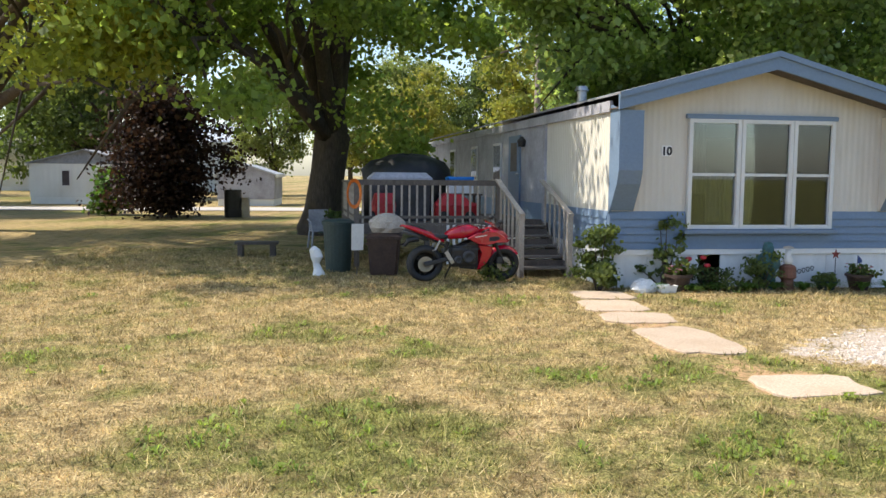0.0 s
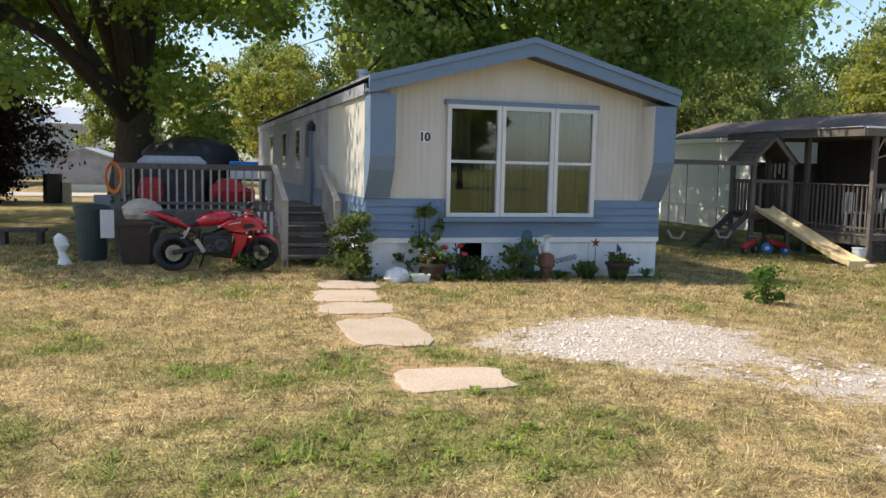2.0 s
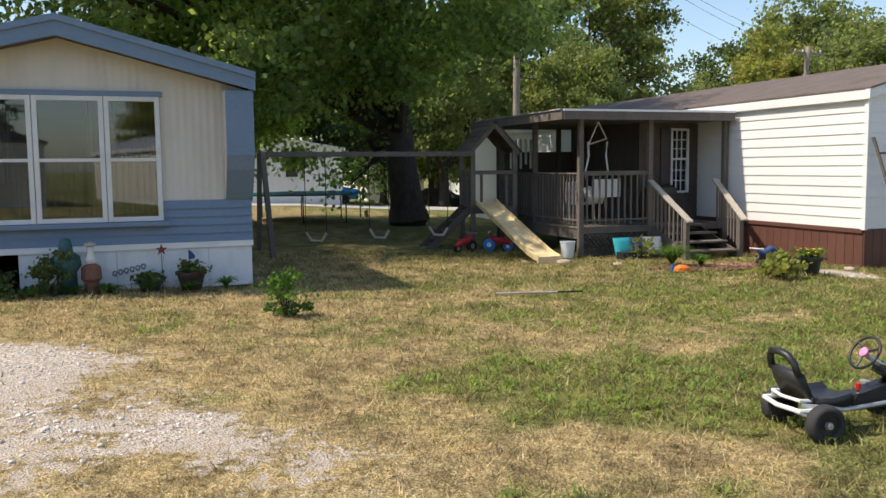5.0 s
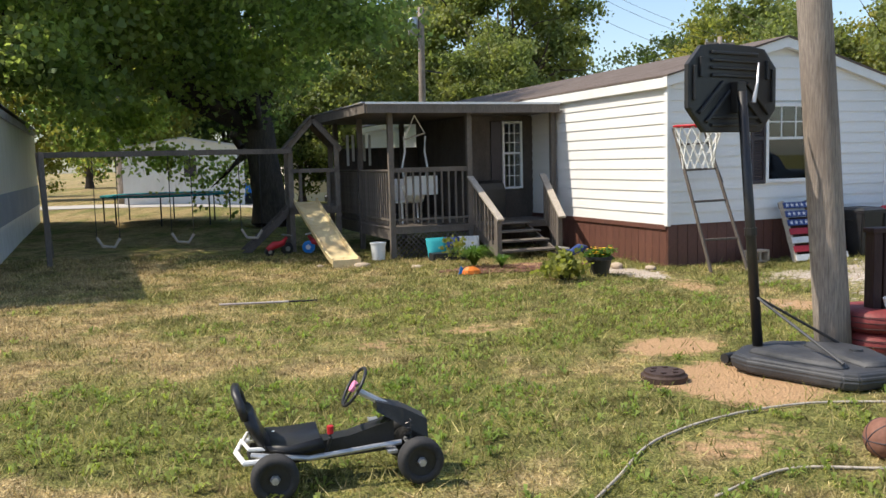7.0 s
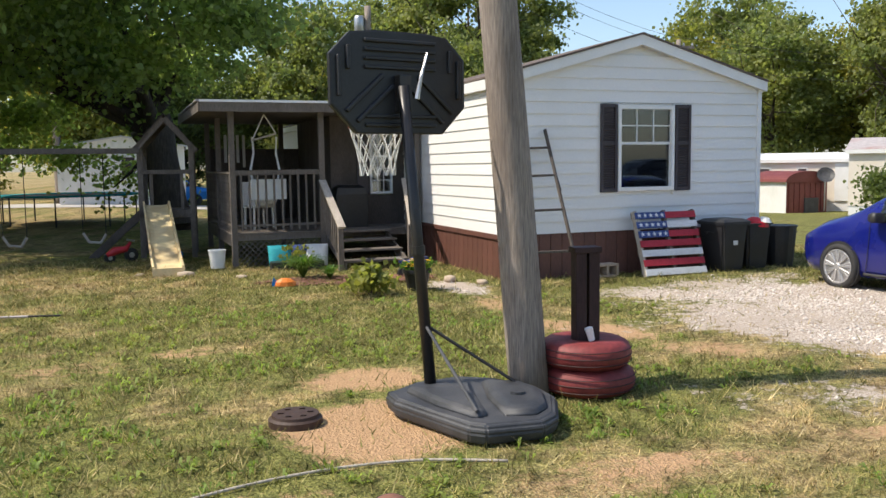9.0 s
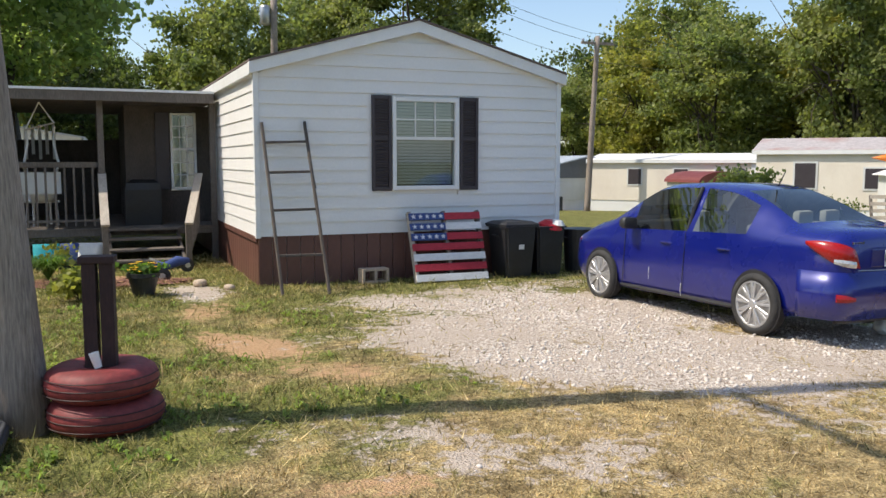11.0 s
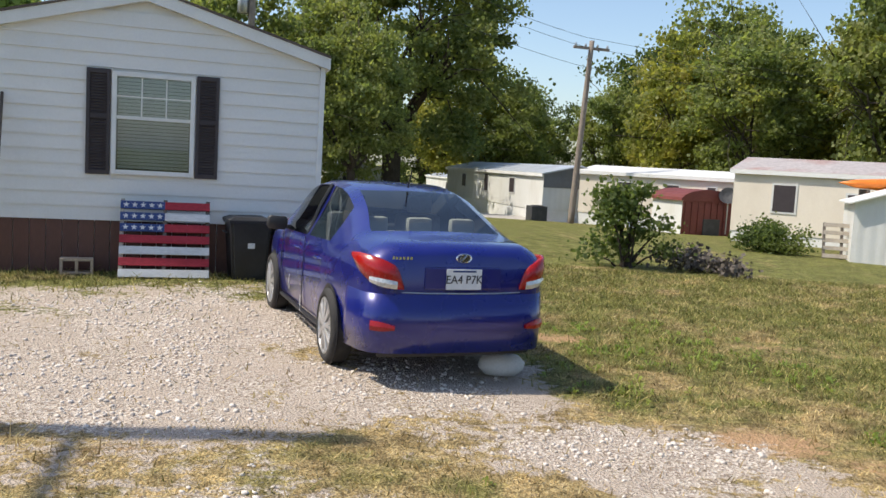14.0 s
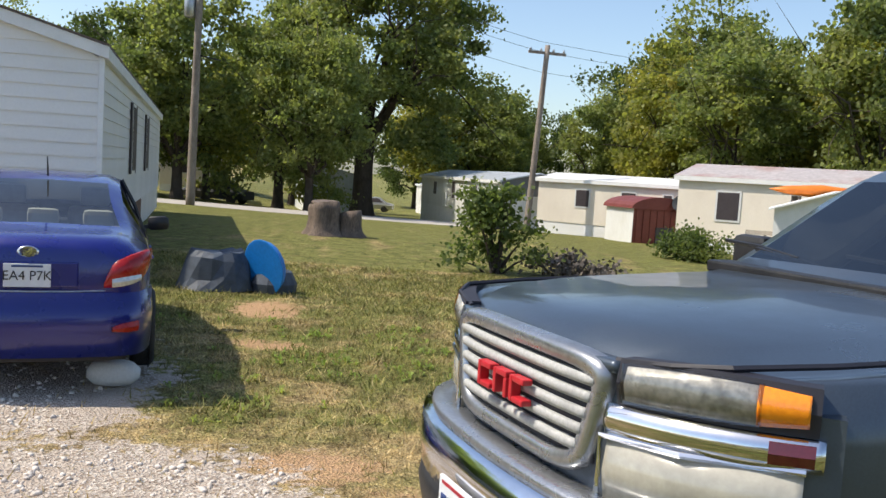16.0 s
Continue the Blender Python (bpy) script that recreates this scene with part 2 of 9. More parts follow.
M["tin_white"] = ribbed(mat("white_tin", (0.72, 0.72, 0.70), 0.45, grain=20, amount=0.06, blotch=0.6, stain=(0.55, 0.53, 0.47), stain_amt=0.5, stretch=(3, 3, 0.5), bump=0.05), "X", 0.3, 0.4)
M["tin_cream"] = ribbed(mat("cream_tin", (0.78, 0.71, 0.61), 0.45, grain=20, amount=0.06, blotch=0.5, stain=(0.62, 0.54, 0.45), stain_amt=0.5, stretch=(3, 3, 0.5), bump=0.05), "X", 0.3, 0.4)
M["tin_roof"] = mat("pale_tin_roof", (0.5, 0.53, 0.57), 0.4, 0.3, grain=10, amount=0.15, blotch=0.5, stain=(0.3, 0.32, 0.35), stain_amt=0.6, bump=0.1)
M["rust_roof"] = mat("rusty_tin_roof", (0.42, 0.38, 0.37), 0.6, 0.1, grain=6, amount=0.2, blotch=0.45, stain=(0.3, 0.11, 0.07), stain_amt=1.0, bump=0.1)
# grey with the shade of an unlit end wall put into it
M["grey_gable"] = mat("grey_gable", (0.16, 0.165, 0.175), 0.6, grain=10, amount=0.1, blotch=0.6, bump=0.05)
M["red_tin"] = mat("red_tin", (0.16, 0.035, 0.03), 0.55, grain=12, amount=0.2, blotch=1.5, bump=0.1)
M["tarp_black"] = mat("black_tarp", (0.012, 0.012, 0.013), 0.5, grain=9, amount=0.4, blotch=2, bump=0.5)
M["tarp_grey"] = mat("grey_tarp", (0.055, 0.068, 0.09), 0.55, grain=9, amount=0.3, blotch=3, bump=0.5)
M["bright_blue"] = mat("bright_blue_plastic", (0.01, 0.2, 0.62), 0.4, grain=20, amount=0.1, blotch=3)
M["teal"] = mat("teal_cloth", (0.02, 0.32, 0.36), 0.8, grain=50, amount=0.2, blotch=6)
M["teal_dark"] = mat("weathered_teal", (0.03, 0.10, 0.10), 0.6, grain=20, amount=0.4, blotch=6, stain=(0.02, 0.03, 0.03), stain_amt=0.8)
M["white_cloth"] = mat("white_cloth", (0.7, 0.7, 0.68), 0.85, grain=60, amount=0.1, blotch=6)
M["green_bin"] = mat("green_bin", (0.03, 0.05, 0.045), 0.55, grain=30, amount=0.2, blotch=4)
M["terracotta"] = mat("terracotta", (0.2, 0.09, 0.06), 0.8, grain=30, amount=0.2, blotch=5)
M["pot_dark"] = mat("dark_pot", (0.05, 0.028, 0.02), 0.6, grain=30, amount=0.3, blotch=5)
M["pink"] = mat("pink_petals", (0.75, 0.22, 0.38), 0.7, grain=30, amount=0.3, blotch=8, stain=(0.8, 0.6, 0.68), stain_amt=0.8)
M["yellow"] = mat("yellow_petals", (0.85, 0.5, 0.02), 0.7, grain=30, amount=0.2, blotch=8)
M["bark"] = mat("bark", (0.075, 0.058, 0.045), 0.95, grain=9, amount=0.5, blotch=2, stain=(0.035, 0.028, 0.024), stain_amt=0.7, stretch=(4, 4, 0.6), bump=1.0)
M["stump_wood"] = mat("grey_stump", (0.16, 0.12, 0.095), 0.9, grain=9, amount=0.5, blotch=2, stain=(0.07, 0.055, 0.045), stain_amt=0.8, stretch=(4, 4, 0.7), bump=1.0)
# room linings behind glass, indoor dimness put into the brown
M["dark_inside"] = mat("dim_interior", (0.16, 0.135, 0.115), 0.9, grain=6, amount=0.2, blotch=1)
M["curtain"] = mat("beige_curtain", (0.27, 0.22, 0.18), 0.9, grain=14, amount=0.15, blotch=2, stretch=(8, 1, 0.3))
M["blind"] = mat("white_blind", (0.72, 0.72, 0.72), 0.6, grain=30, amount=0.05, blotch=3)
M["glass"] = glass_mat("window_glass")
M["car_glass"] = glass_mat("car_glass", (0.42, 0.47, 0.46), 1.2)
M["leaf_maple"] = leaf_mat("maple_leaves", (0.07, 0.11, 0.03), (0.21, 0.29, 0.085), (0.42, 0.40, 0.09), 0.3, 1.8)
M["leaf_yellow"] = leaf_mat("turning_leaves", (0.14, 0.17, 0.045), (0.30, 0.32, 0.09), (0.48, 0.40, 0.09), 0.7)
M["leaf_dark"] = leaf_mat("dark_leaves", (0.038, 0.06, 0.024), (0.12, 0.165, 0.06), (0.20, 0.23, 0.06), 0.4)
M["leaf_shade"] = leaf_mat("shade_tree_leaves", (0.07, 0.105, 0.045), (0.23, 0.30, 0.115), (0.32, 0.34, 0.12), 0.45, 2.0)
M["leaf_mid"] = leaf_mat("green_leaves", (0.08, 0.115, 0.04), (0.22, 0.28, 0.095), (0.36, 0.36, 0.09), 0.5, 1.6)
M["leaf_far"] = leaf_mat("sunlit_far_leaves", (0.10, 0.135, 0.05), (0.26, 0.31, 0.115), (0.40, 0.38, 0.13), 0.55)
M["leaf_turning"] = leaf_mat("turning_maple_leaves", (0.13, 0.16, 0.035), (0.28, 0.32, 0.08), (0.50, 0.43, 0.09), 0.6, 1.5)
M["leaf_bush"] = leaf_mat("bush_leaves", (0.055, 0.085, 0.03), (0.17, 0.22, 0.07), (0.26, 0.26, 0.08), 0.4)
M["leaf_plum"] = leaf_mat("plum_leaves", (0.012, 0.008, 0.009), (0.045, 0.022, 0.022), (0.06, 0.04, 0.03), 0.3)
M["leaf_bright"] = leaf_mat("bright_leaves", (0.05, 0.12, 0.02), (0.13, 0.24, 0.05), (0.25, 0.26, 0.05), 0.4)


def grass_blades():
    m, t, p = nodes_of("grass_blades")
    geo = t.nodes.new("ShaderNodeNewGeometry")
    coord = t.nodes.new("ShaderNodeTexCoord").outputs["Object"]
    dry = ramp(t, geo.outputs["Random Per Island"], [(0, (0.37, 0.26, 0.12)), (0.5, (0.60, 0.455, 0.225)), (1, (0.78, 0.64, 0.37))])
    green = ramp(t, geo.outputs["Random Per Island"], [(0, (0.11, 0.13, 0.03)), (0.6, (0.26, 0.27, 0.07)), (1, (0.54, 0.47, 0.19))])
    at = t.nodes.new("ShaderNodeAttribute")
    at.attribute_name = "green"
    c = mix(t, at.outputs["Fac"], dry, green)
    tone = tex(t, "ShaderNodeTexNoise", 3.2, coord, 6, 0.75)
    c = mix(t, 1.0, c, ramp(t, tone.outputs[0], [(0.34, (0.42, 0.40, 0.38)), (0.52, (0.95, 0.95, 0.95)), (0.68, (1.25, 1.2, 1.15))]), "MULTIPLY")
    speck = tex(t, "ShaderNodeTexNoise", 17, coord, 5, 0.75)
    c = mix(t, 1.0, c, ramp(t, speck.outputs[0], [(0.36, (0.5, 0.48, 0.44)), (0.5, (1.0, 1.0, 1.0)), (0.64, (1.35, 1.3, 1.22))]), "MULTIPLY")
    t.links.new(c, p.inputs["Base Color"])
    p.inputs["Roughness"].default_value = 0.6
    p.inputs["Specular IOR Level"].default_value = 0.25
    tr = t.nodes.new("ShaderNodeBsdfTranslucent")
    t.links.new(c, tr.inputs[0])
    ms = t.nodes.new("ShaderNodeMixShader")
    ms.inputs[0].default_value = 0.35
    t.links.new(p.outputs[0], ms.inputs[1])
    t.links.new(tr.outputs[0], ms.inputs[2])
    t.links.new(ms.outputs[0], t.nodes["Material Output"].inputs[0])
    return m


def ground_mat():
    m, t, p = nodes_of("lawn_and_gravel")
    coord = t.nodes.new("ShaderNodeTexCoord").outputs["Object"]
    n1 = tex(t, "ShaderNodeTexNoise", 60, coord, 6, 0.7)
    n2 = tex(t, "ShaderNodeTexNoise", 9, coord, 5, 0.7)
    ga = t.nodes.new("ShaderNodeAttribute")
    ga.attribute_name = "green"
    gr = t.nodes.new("ShaderNodeAttribute")
    gr.attribute_name = "gravel"
    di = t.nodes.new("ShaderNodeAttribute")
    di.attribute_name = "dirt"
    dry = ramp(t, n1.outputs[0], [(0.3, (0.13, 0.085, 0.035)), (0.5, (0.40, 0.30, 0.14)), (0.7, (0.68, 0.56, 0.32))])
    grn = ramp(t, n1.outputs[0], [(0.3, (0.035, 0.042, 0.012)), (0.5, (0.19, 0.20, 0.055)), (0.72, (0.44, 0.40, 0.16))])
    gf = math_node(t, "ADD", ga.outputs["Fac"], math_node(t, "MULTIPLY", math_node(t, "SUBTRACT", n2.outputs[0], 0.5), 0.9))
    c = mix(t, ramp(t, gf, [(0.25, (0, 0, 0)), (0.75, (1, 1, 1))]), dry, grn)
    tone = tex(t, "ShaderNodeTexNoise", 3.2, coord, 6, 0.75)
    c = mix(t, 1.0, c, ramp(t, tone.outputs[0], [(0.34, (0.42, 0.40, 0.38)), (0.52, (0.95, 0.95, 0.95)), (0.68, (1.25, 1.2, 1.15))]), "MULTIPLY")
    speck = tex(t, "ShaderNodeTexNoise", 17, coord, 5, 0.75)
    c = mix(t, 1.0, c, ramp(t, speck.outputs[0], [(0.36, (0.5, 0.48, 0.44)), (0.5, (1.0, 1.0, 1.0)), (0.64, (1.35, 1.3, 1.22))]), "MULTIPLY")
    bare = tex(t, "ShaderNodeTexNoise", 2.1, coord, 6, 0.8)
    c = mix(t, ramp(t, bare.outputs[0], [(0.58, (0, 0, 0)), (0.70, (0.7, 0.7, 0.7))]), c, ramp(t, n1.outputs[0], [(0.3, (0.22, 0.13, 0.065)), (0.7, (0.50, 0.33, 0.18))]))
    dirt = ramp(t, n1.outputs[0], [(0.3, (0.36, 0.21, 0.105)), (0.7, (0.62, 0.41, 0.235))])
    df = math_node(t, "ADD", di.outputs["Fac"], math_node(t, "MULTIPLY", math_node(t, "SUBTRACT", n2.outputs[0], 0.5), 1.0))
    c = mix(t, ramp(t, df, [(0.42, (0, 0, 0)), (0.62, (1, 1, 1))]), c, dirt)
    vor = tex(t, "ShaderNodeTexVoronoi", 52, coord)
    wide = tex(t, "ShaderNodeTexNoise", 1.2, coord, 5, 0.65)
    gravel = ramp(t, vor.outputs["Color"], [(0.15, (0.24, 0.185, 0.14)), (0.45, (0.50, 0.42, 0.35)), (0.72, (0.66, 0.575, 0.49)), (0.92, (0.82, 0.76, 0.69))])
    fines = ramp(t, n1.outputs[0], [(0.35, (0.42, 0.335, 0.26)), (0.7, (0.60, 0.52, 0.45))])
    fine_f = math_node(t, "ADD", wide.outputs[0], math_node(t, "MULTIPLY", math_node(t, "SUBTRACT", n2.outputs[0], 0.5), 0.5))
    gravel = mix(t, ramp(t, fine_f, [(0.47, (0.15, 0.15, 0.15)), (0.58, (0.92, 0.92, 0.92))]), gravel, fines)
    gv = math_node(t, "ADD", gr.outputs["Fac"], math_node(t, "ADD", math_node(t, "MULTIPLY", math_node(t, "SUBTRACT", n2.outputs[0], 0.5), 1.5), math_node(t, "MULTIPLY", math_node(t, "SUBTRACT", wide.outputs[0], 0.5), 0.7)))
    c = mix(t, ramp(t, gv, [(0.42, (0, 0, 0)), (0.6, (1, 1, 1))]), c, gravel)
    t.links.new(c, p.inputs["Base Color"])
    p.inputs["Roughness"].default_value = 0.95
    p.inputs["Specular IOR Level"].default_value = 0.2
    b = t.nodes.new("ShaderNodeBump")
    b.inputs["Strength"].default_value, b.inputs["Distance"].default_value = 0.7, 0.03
    t.links.new(math_node(t, "ADD", n1.outputs[0], vor.outputs["Distance"]), b.inputs["Height"])
    t.links.new(b.outputs[0], p.inputs["Normal"])
    return m


M["leaf_weed"] = leaf_mat("weed_leaves", (0.12, 0.18, 0.035), (0.30, 0.40, 0.10), (0.45, 0.43, 0.14), 0.5)
M["grass"] = grass_blades()
M["ground"] = ground_mat()
M["stone"] = mat("limestone_gravel", (0.70, 0.635, 0.57), 0.9, grain=30, amount=0.2, blotch=3, stain=(0.33, 0.27, 0.22), stain_amt=0.6, bump=0.2)
M["road"] = mat("pale_road", (0.42, 0.39, 0.36), 0.9, grain=20, amount=0.15, blotch=0.3, bump=0.2)


# ---- building helpers ----
def thing(name, m, label, category, group="", kind=""):
    ob = new(name)
    ob.empty_display_size = 0.2
    ob.matrix_world = m
    return tagged(ob, label, category, group, kind)


def part(name, bm, material, parent=None, label="", smooth=False, m=None):
    me = bpy.data.meshes.new(name)
    bmesh.ops.recalc_face_normals(bm, faces=bm.faces)
    bm.to_mesh(me)
    bm.free()
    me.materials.append(M[material])
    if smooth:
        me.shade_smooth()
    ob = new(name, me)
    ob.parent = parent
    if m is not None:
        ob.matrix_basis = m
    if label:
        ob["label"] = label
    return ob


def again(src, m, parent=None):
    """One more piece on the mesh of an earlier one."""
    ob = new(src.name.split(".")[0], src.data)
    ob.parent = parent or src.parent
    ob.matrix_basis = m
    return ob


def B_():
    return bmesh.new()


def box(bm, x0, x1, y0, y1, z0, z1, bev=0.0):
    r = bmesh.ops.create_cube(bm, size=1, matrix=Matrix.LocRotScale(((x0 + x1) / 2, (y0 + y1) / 2, (z0 + z1) / 2), None, (abs(x1 - x0), abs(y1 - y0), abs(z1 - z0))))
    if bev:
        es = list({e for v in r["verts"] for e in v.link_edges})
        bmesh.ops.bevel(bm, geom=es, offset=bev, segments=2, affect="EDGES", profile=0.6)
    return bm


def frame_of(p, q):
    d = Vector(q) - Vector(p)
    return Matrix.Translation((Vector(p) + Vector(q)) / 2) @ d.to_track_quat("Z", "Y").to_matrix().to_4x4(), d.length


def beam(bm, p, q, w, h, bev=0.004):
    m, n = frame_of(p, q)
    r = bmesh.ops.create_cube(bm, size=1, matrix=m @ Matrix.Diagonal((w, h, n, 1)))
    if bev:
        bmesh.ops.bevel(bm, geom=list({e for v in r["verts"] for e in v.link_edges}), offset=bev, segments=1, affect="EDGES")
    return bm


def rod(bm, p, q, r0, r1=None, n=10):
    m, d = frame_of(p, q)
    bmesh.ops.create_cone(bm, cap_ends=True, segments=n, radius1=r0, radius2=r0 if r1 is None else r1, depth=d, matrix=m)
    return bm


def loft(bm, rings, caps=True, close=True):
    vs = [[bm.verts.new(p) for p in r] for r in rings]
    n = len(vs[0])
    for a, b in zip(vs, vs[1:]):
        for i in range(n if close else n - 1):
            j = (i + 1) % n
            bm.faces.new((a[i], a[j], b[j], b[i]))
    if caps:
        bm.faces.new(vs[0][::-1])
        bm.faces.new(vs[-1])
    return bm


def tube(bm, pts, r, n=8, caps=True):
    pts = [Vector(p) for p in pts]
    rings = []
    up = Vector((0, 0, 1))
    for i, p in enumerate(pts):
        d = (pts[min(i + 1, len(pts) - 1)] - pts[max(i - 1, 0)]).normalized()
        s = d.cross(up)
        s = s.normalized() if s.length > 0.05 else Vector((1, 0, 0))
        u = s.cross(d)
        rr = r[i] if isinstance(r, (list, tuple)) else r
        rings.append([p + (s * math.cos(a) + u * math.sin(a)) * rr for a in (math.tau * k / n for k in range(n))])
    return loft(bm, rings, caps)


def prism(bm, pts, y0, y1):
    """A polygon of (x, z), from y0 to y1."""
    return loft(bm, [[(x, y0, z) for x, z in pts], [(x, y1, z) for x, z in pts]])


def lathe(bm, prof, n=20, m=None):
    """A profile of (radius, z) turned about z."""
    rings = [[Vector((max(r, 1e-4) * math.cos(a), max(r, 1e-4) * math.sin(a), z)) for a in (math.tau * k / n for k in range(n))] for r, z in prof]
    if m is not None:
        rings = [[m @ v for v in r] for r in rings]
    return loft(bm, rings)


def mesh_np(name, verts, faces, material, per):
    """A mesh out of arrays; all faces have the same number of corners."""
    me = bpy.data.meshes.new(name)
    me.vertices.add(len(verts))
    me.vertices.foreach_set("co", np.asarray(verts, np.float32).ravel())
    nf = len(faces)
    me.loops.add(nf * per)
    me.loops.foreach_set("vertex_index", np.asarray(faces, np.int32).ravel())
    me.polygons.add(nf)
    me.polygons.foreach_set("loop_start", np.arange(0, nf * per, per, dtype=np.int32))
    me.polygons.foreach_set("loop_total", np.full(nf, per, np.int32))
    me.materials.append(M[material])
    me.update(calc_edges=True)
    return me


def set_attr(me, name, values):
    a = me.attributes.new(name, "FLOAT", "POINT")
    a.data.foreach_set("value", np.asarray(values, np.float32))


# ---- the ground: one sheet, falling gently away to the back right ----
def G(x, y):
    x, y = np.asarray(x, float), np.asarray(y, float)
    g = np.interp(x, [-5, 5, 13, 22, 28, 38], [0, -0.03, -0.25, -0.27, -0.42, -0.6])
    back = np.interp(y, [26, 45, 62, 95], [0, -0.55, -1.4, -2.4]) * np.interp(x, [8, 22], [0, 1])
    drive = 0.30 * np.exp(-((x - 27.6) / 2.4) ** 2 - ((y - 5.7) / 1.6) ** 2)
    return g + back + drive


def Gz(x, y):
    return float(G(x, y))


def soft_noise(x, y, scale, seed=0.0):
    """Cheap smooth noise in 0..1 out of a few turned waves."""
    rng = np.random.RandomState(int(seed * 10) + 3)
    s = np.zeros_like(x, dtype=float)
    w = 0.0
    for k in range(9):
        a, f, ph = rng.rand() * math.tau, scale * (0.6 + 1.7 * rng.rand()), rng.rand() * math.tau
        amp = 1.0 / (0.5 + f / scale)
        s += amp * np.sin((x * math.cos(a) + y * math.sin(a)) * f + ph + 1.2 * np.sin((x * math.sin(a) - y * math.cos(a)) * f * 0.6))
        w += amp * 0.75
    return np.clip(0.5 + 0.5 * s / w, 0, 1)


def blob(x, y, cx, cy, rx, ry, turn=0.0):
    a = radians(turn)
    u = ((x - cx) * math.cos(a) + (y - cy) * math.sin(a)) / rx
    v = (-(x - cx) * math.sin(a) + (y - cy) * math.cos(a)) / ry
    return np.clip(1.6 - np.sqrt(u * u + v * v) * 1.1, 0, 1)


def gravel_at(x, y):
    """Where the two worn gravel drives and the path by the porch lie."""
    g = np.maximum.reduce([
        blob(x, y, 5.0, 8.5, 1.5, 1.1, -12), 0.7 * blob(x, y, 6.2, 7.0, 1.3, 1.8, 20), 0.5 * blob(x, y, 7.2, 5.4, 1.7, 1.5, 0),
        0.95 * blob(x, y, 20.6, 11.5, 2.5, 2.1, 8), 0.85 * blob(x, y, 21.2, 9.2, 2.6, 1.5, 0), 0.52 * blob(x, y, 22.4, 7.4, 3.0, 1.5, -12), 0.50 * blob(x, y, 20.0, 7.4, 2.6, 1.2, 0),
        0.9 * blob(x, y, 23.2, 9.6, 1.0, 1.3, 0), 0.9 * blob(x, y, 24.4, 7.6, 1.2, 0.8, -30), 0.6 * blob(x, y, 16.7, 14.0, 0.5, 0.9, 10)])
    return np.clip(g + 0.75 * (soft_noise(x, y, 2.2, 1) - 0.5) + 0.35 * (soft_noise(x, y, 6.5, 6) - 0.5) - 0.05, 0, 1) * (g > 0)


def dirt_at(x, y):
    g = np.maximum.reduce([
        0.9 * blob(x, y, 14.75, 7.6, 0.62, 0.75), 0.75 * blob(x, y, 14.8, 8.9, 0.6, 0.4), 0.6 * blob(x, y, 2.4, 9.2, 0.42, 3.2, 6), 0.6 * blob(x, y, 3.0, 6.9, 0.6, 0.5), 0.62 * blob(x, y, 17.3, 10.5, 0.45, 1.1, 32), 0.58 * blob(x, y, 17.9, 9.4, 0.4, 0.7, 50), 0.5 * blob(x, y, 16.9, 12.6, 0.45, 1.0, 0), 0.7 * blob(x, y, 24.6, 13.6, 0.5, 0.7), 0.6 * blob(x, y, 27.5, 11.4, 0.7, 0.4),
        0.52 * blob(x, y, 16.6, 6.5, 0.8, 0.22, 5), 0.5 * blob(x, y, 18.0, 6.75, 0.7, 0.2, 8), 0.5 * blob(x, y, 25.2, 8.1, 0.6, 0.4), 0.6 * blob(x, y, 24.7, 11.6, 0.5, 0.3), 0.55 * blob(x, y, 13.3, 10.4, 0.6, 0.3), 0.36 * blob(x, y, 15.7, 6.3, 0.8, 0.4), 0.5 * blob(x, y, 14.2, 6.2, 0.8, 0.4), 0.4 * blob(x, y, 12.4, 9.8, 0.8, 0.4), 0.6 * blob(x, y, 15.4, 15.4, 1.6, 0.6, -10), 0.55 * blob(x, y, 26.0, 7.6, 0.7, 0.4)])
    return np.clip(g + 0.5 * (soft_noise(x, y, 3.5, 2) - 0.5), 0, 1) * (g > 0)


def green_at(x, y):
    """0 dry straw, 1 green: the left lawn is burnt, the right one greener."""
    base = np.interp(x, [-8, 3, 8, 11, 15, 24], [0.22, 0.30, 0.30, 0.60, 0.74, 0.80]) + np.interp(y, [3.8, 6.2, 12], [0.20, 0.10, 0.0]) + np.interp(y, [16, 26], [0, 0.15])
    lush = np.maximum.reduce([0.6 * blob(x, y, 3.2, 5.5, 1.5, 0.6, 8), 0.8 * blob(x, y, 10.3, 7.0, 1.2, 0.6), 0.5 * blob(x, y, 18.6, 13.2, 2.5, 0.35, 9), 0.55 * blob(x, y, -0.5, 5.2, 1.0, 0.7), 0.6 * blob(x, y, 10.8, 7.6, 2.0, 0.9), 0.45 * blob(x, y, 3.4, 6.8, 1.4, 0.8), 0.5 * blob(x, y, 16.9, 8.0, 2.0, 0.8), 0.3 * blob(x, y, 14, 11, 2.5, 1.5)])
    worn = np.maximum(0.85 * blob(x, y, 21.8, 7.4, 4.6, 2.8), 0.4 * blob(x, y, 6.4, 6.4, 3.2, 3.2))
    lush = lush - worn
    return np.clip(base + lush + 0.85 * (soft_noise(x, y, 1.6, 4) - 0.5) + 0.9 * (soft_noise(x, y, 4.5, 5) - 0.5) + 0.7 * (soft_noise(x, y, 13.0, 11) - 0.5), 0, 1)


def relief(x, y):
    return 0.05 * (soft_noise(x, y, 0.9, 7) - 0.5) + 0.02 * (soft_noise(x, y, 4.0, 8) - 0.5)


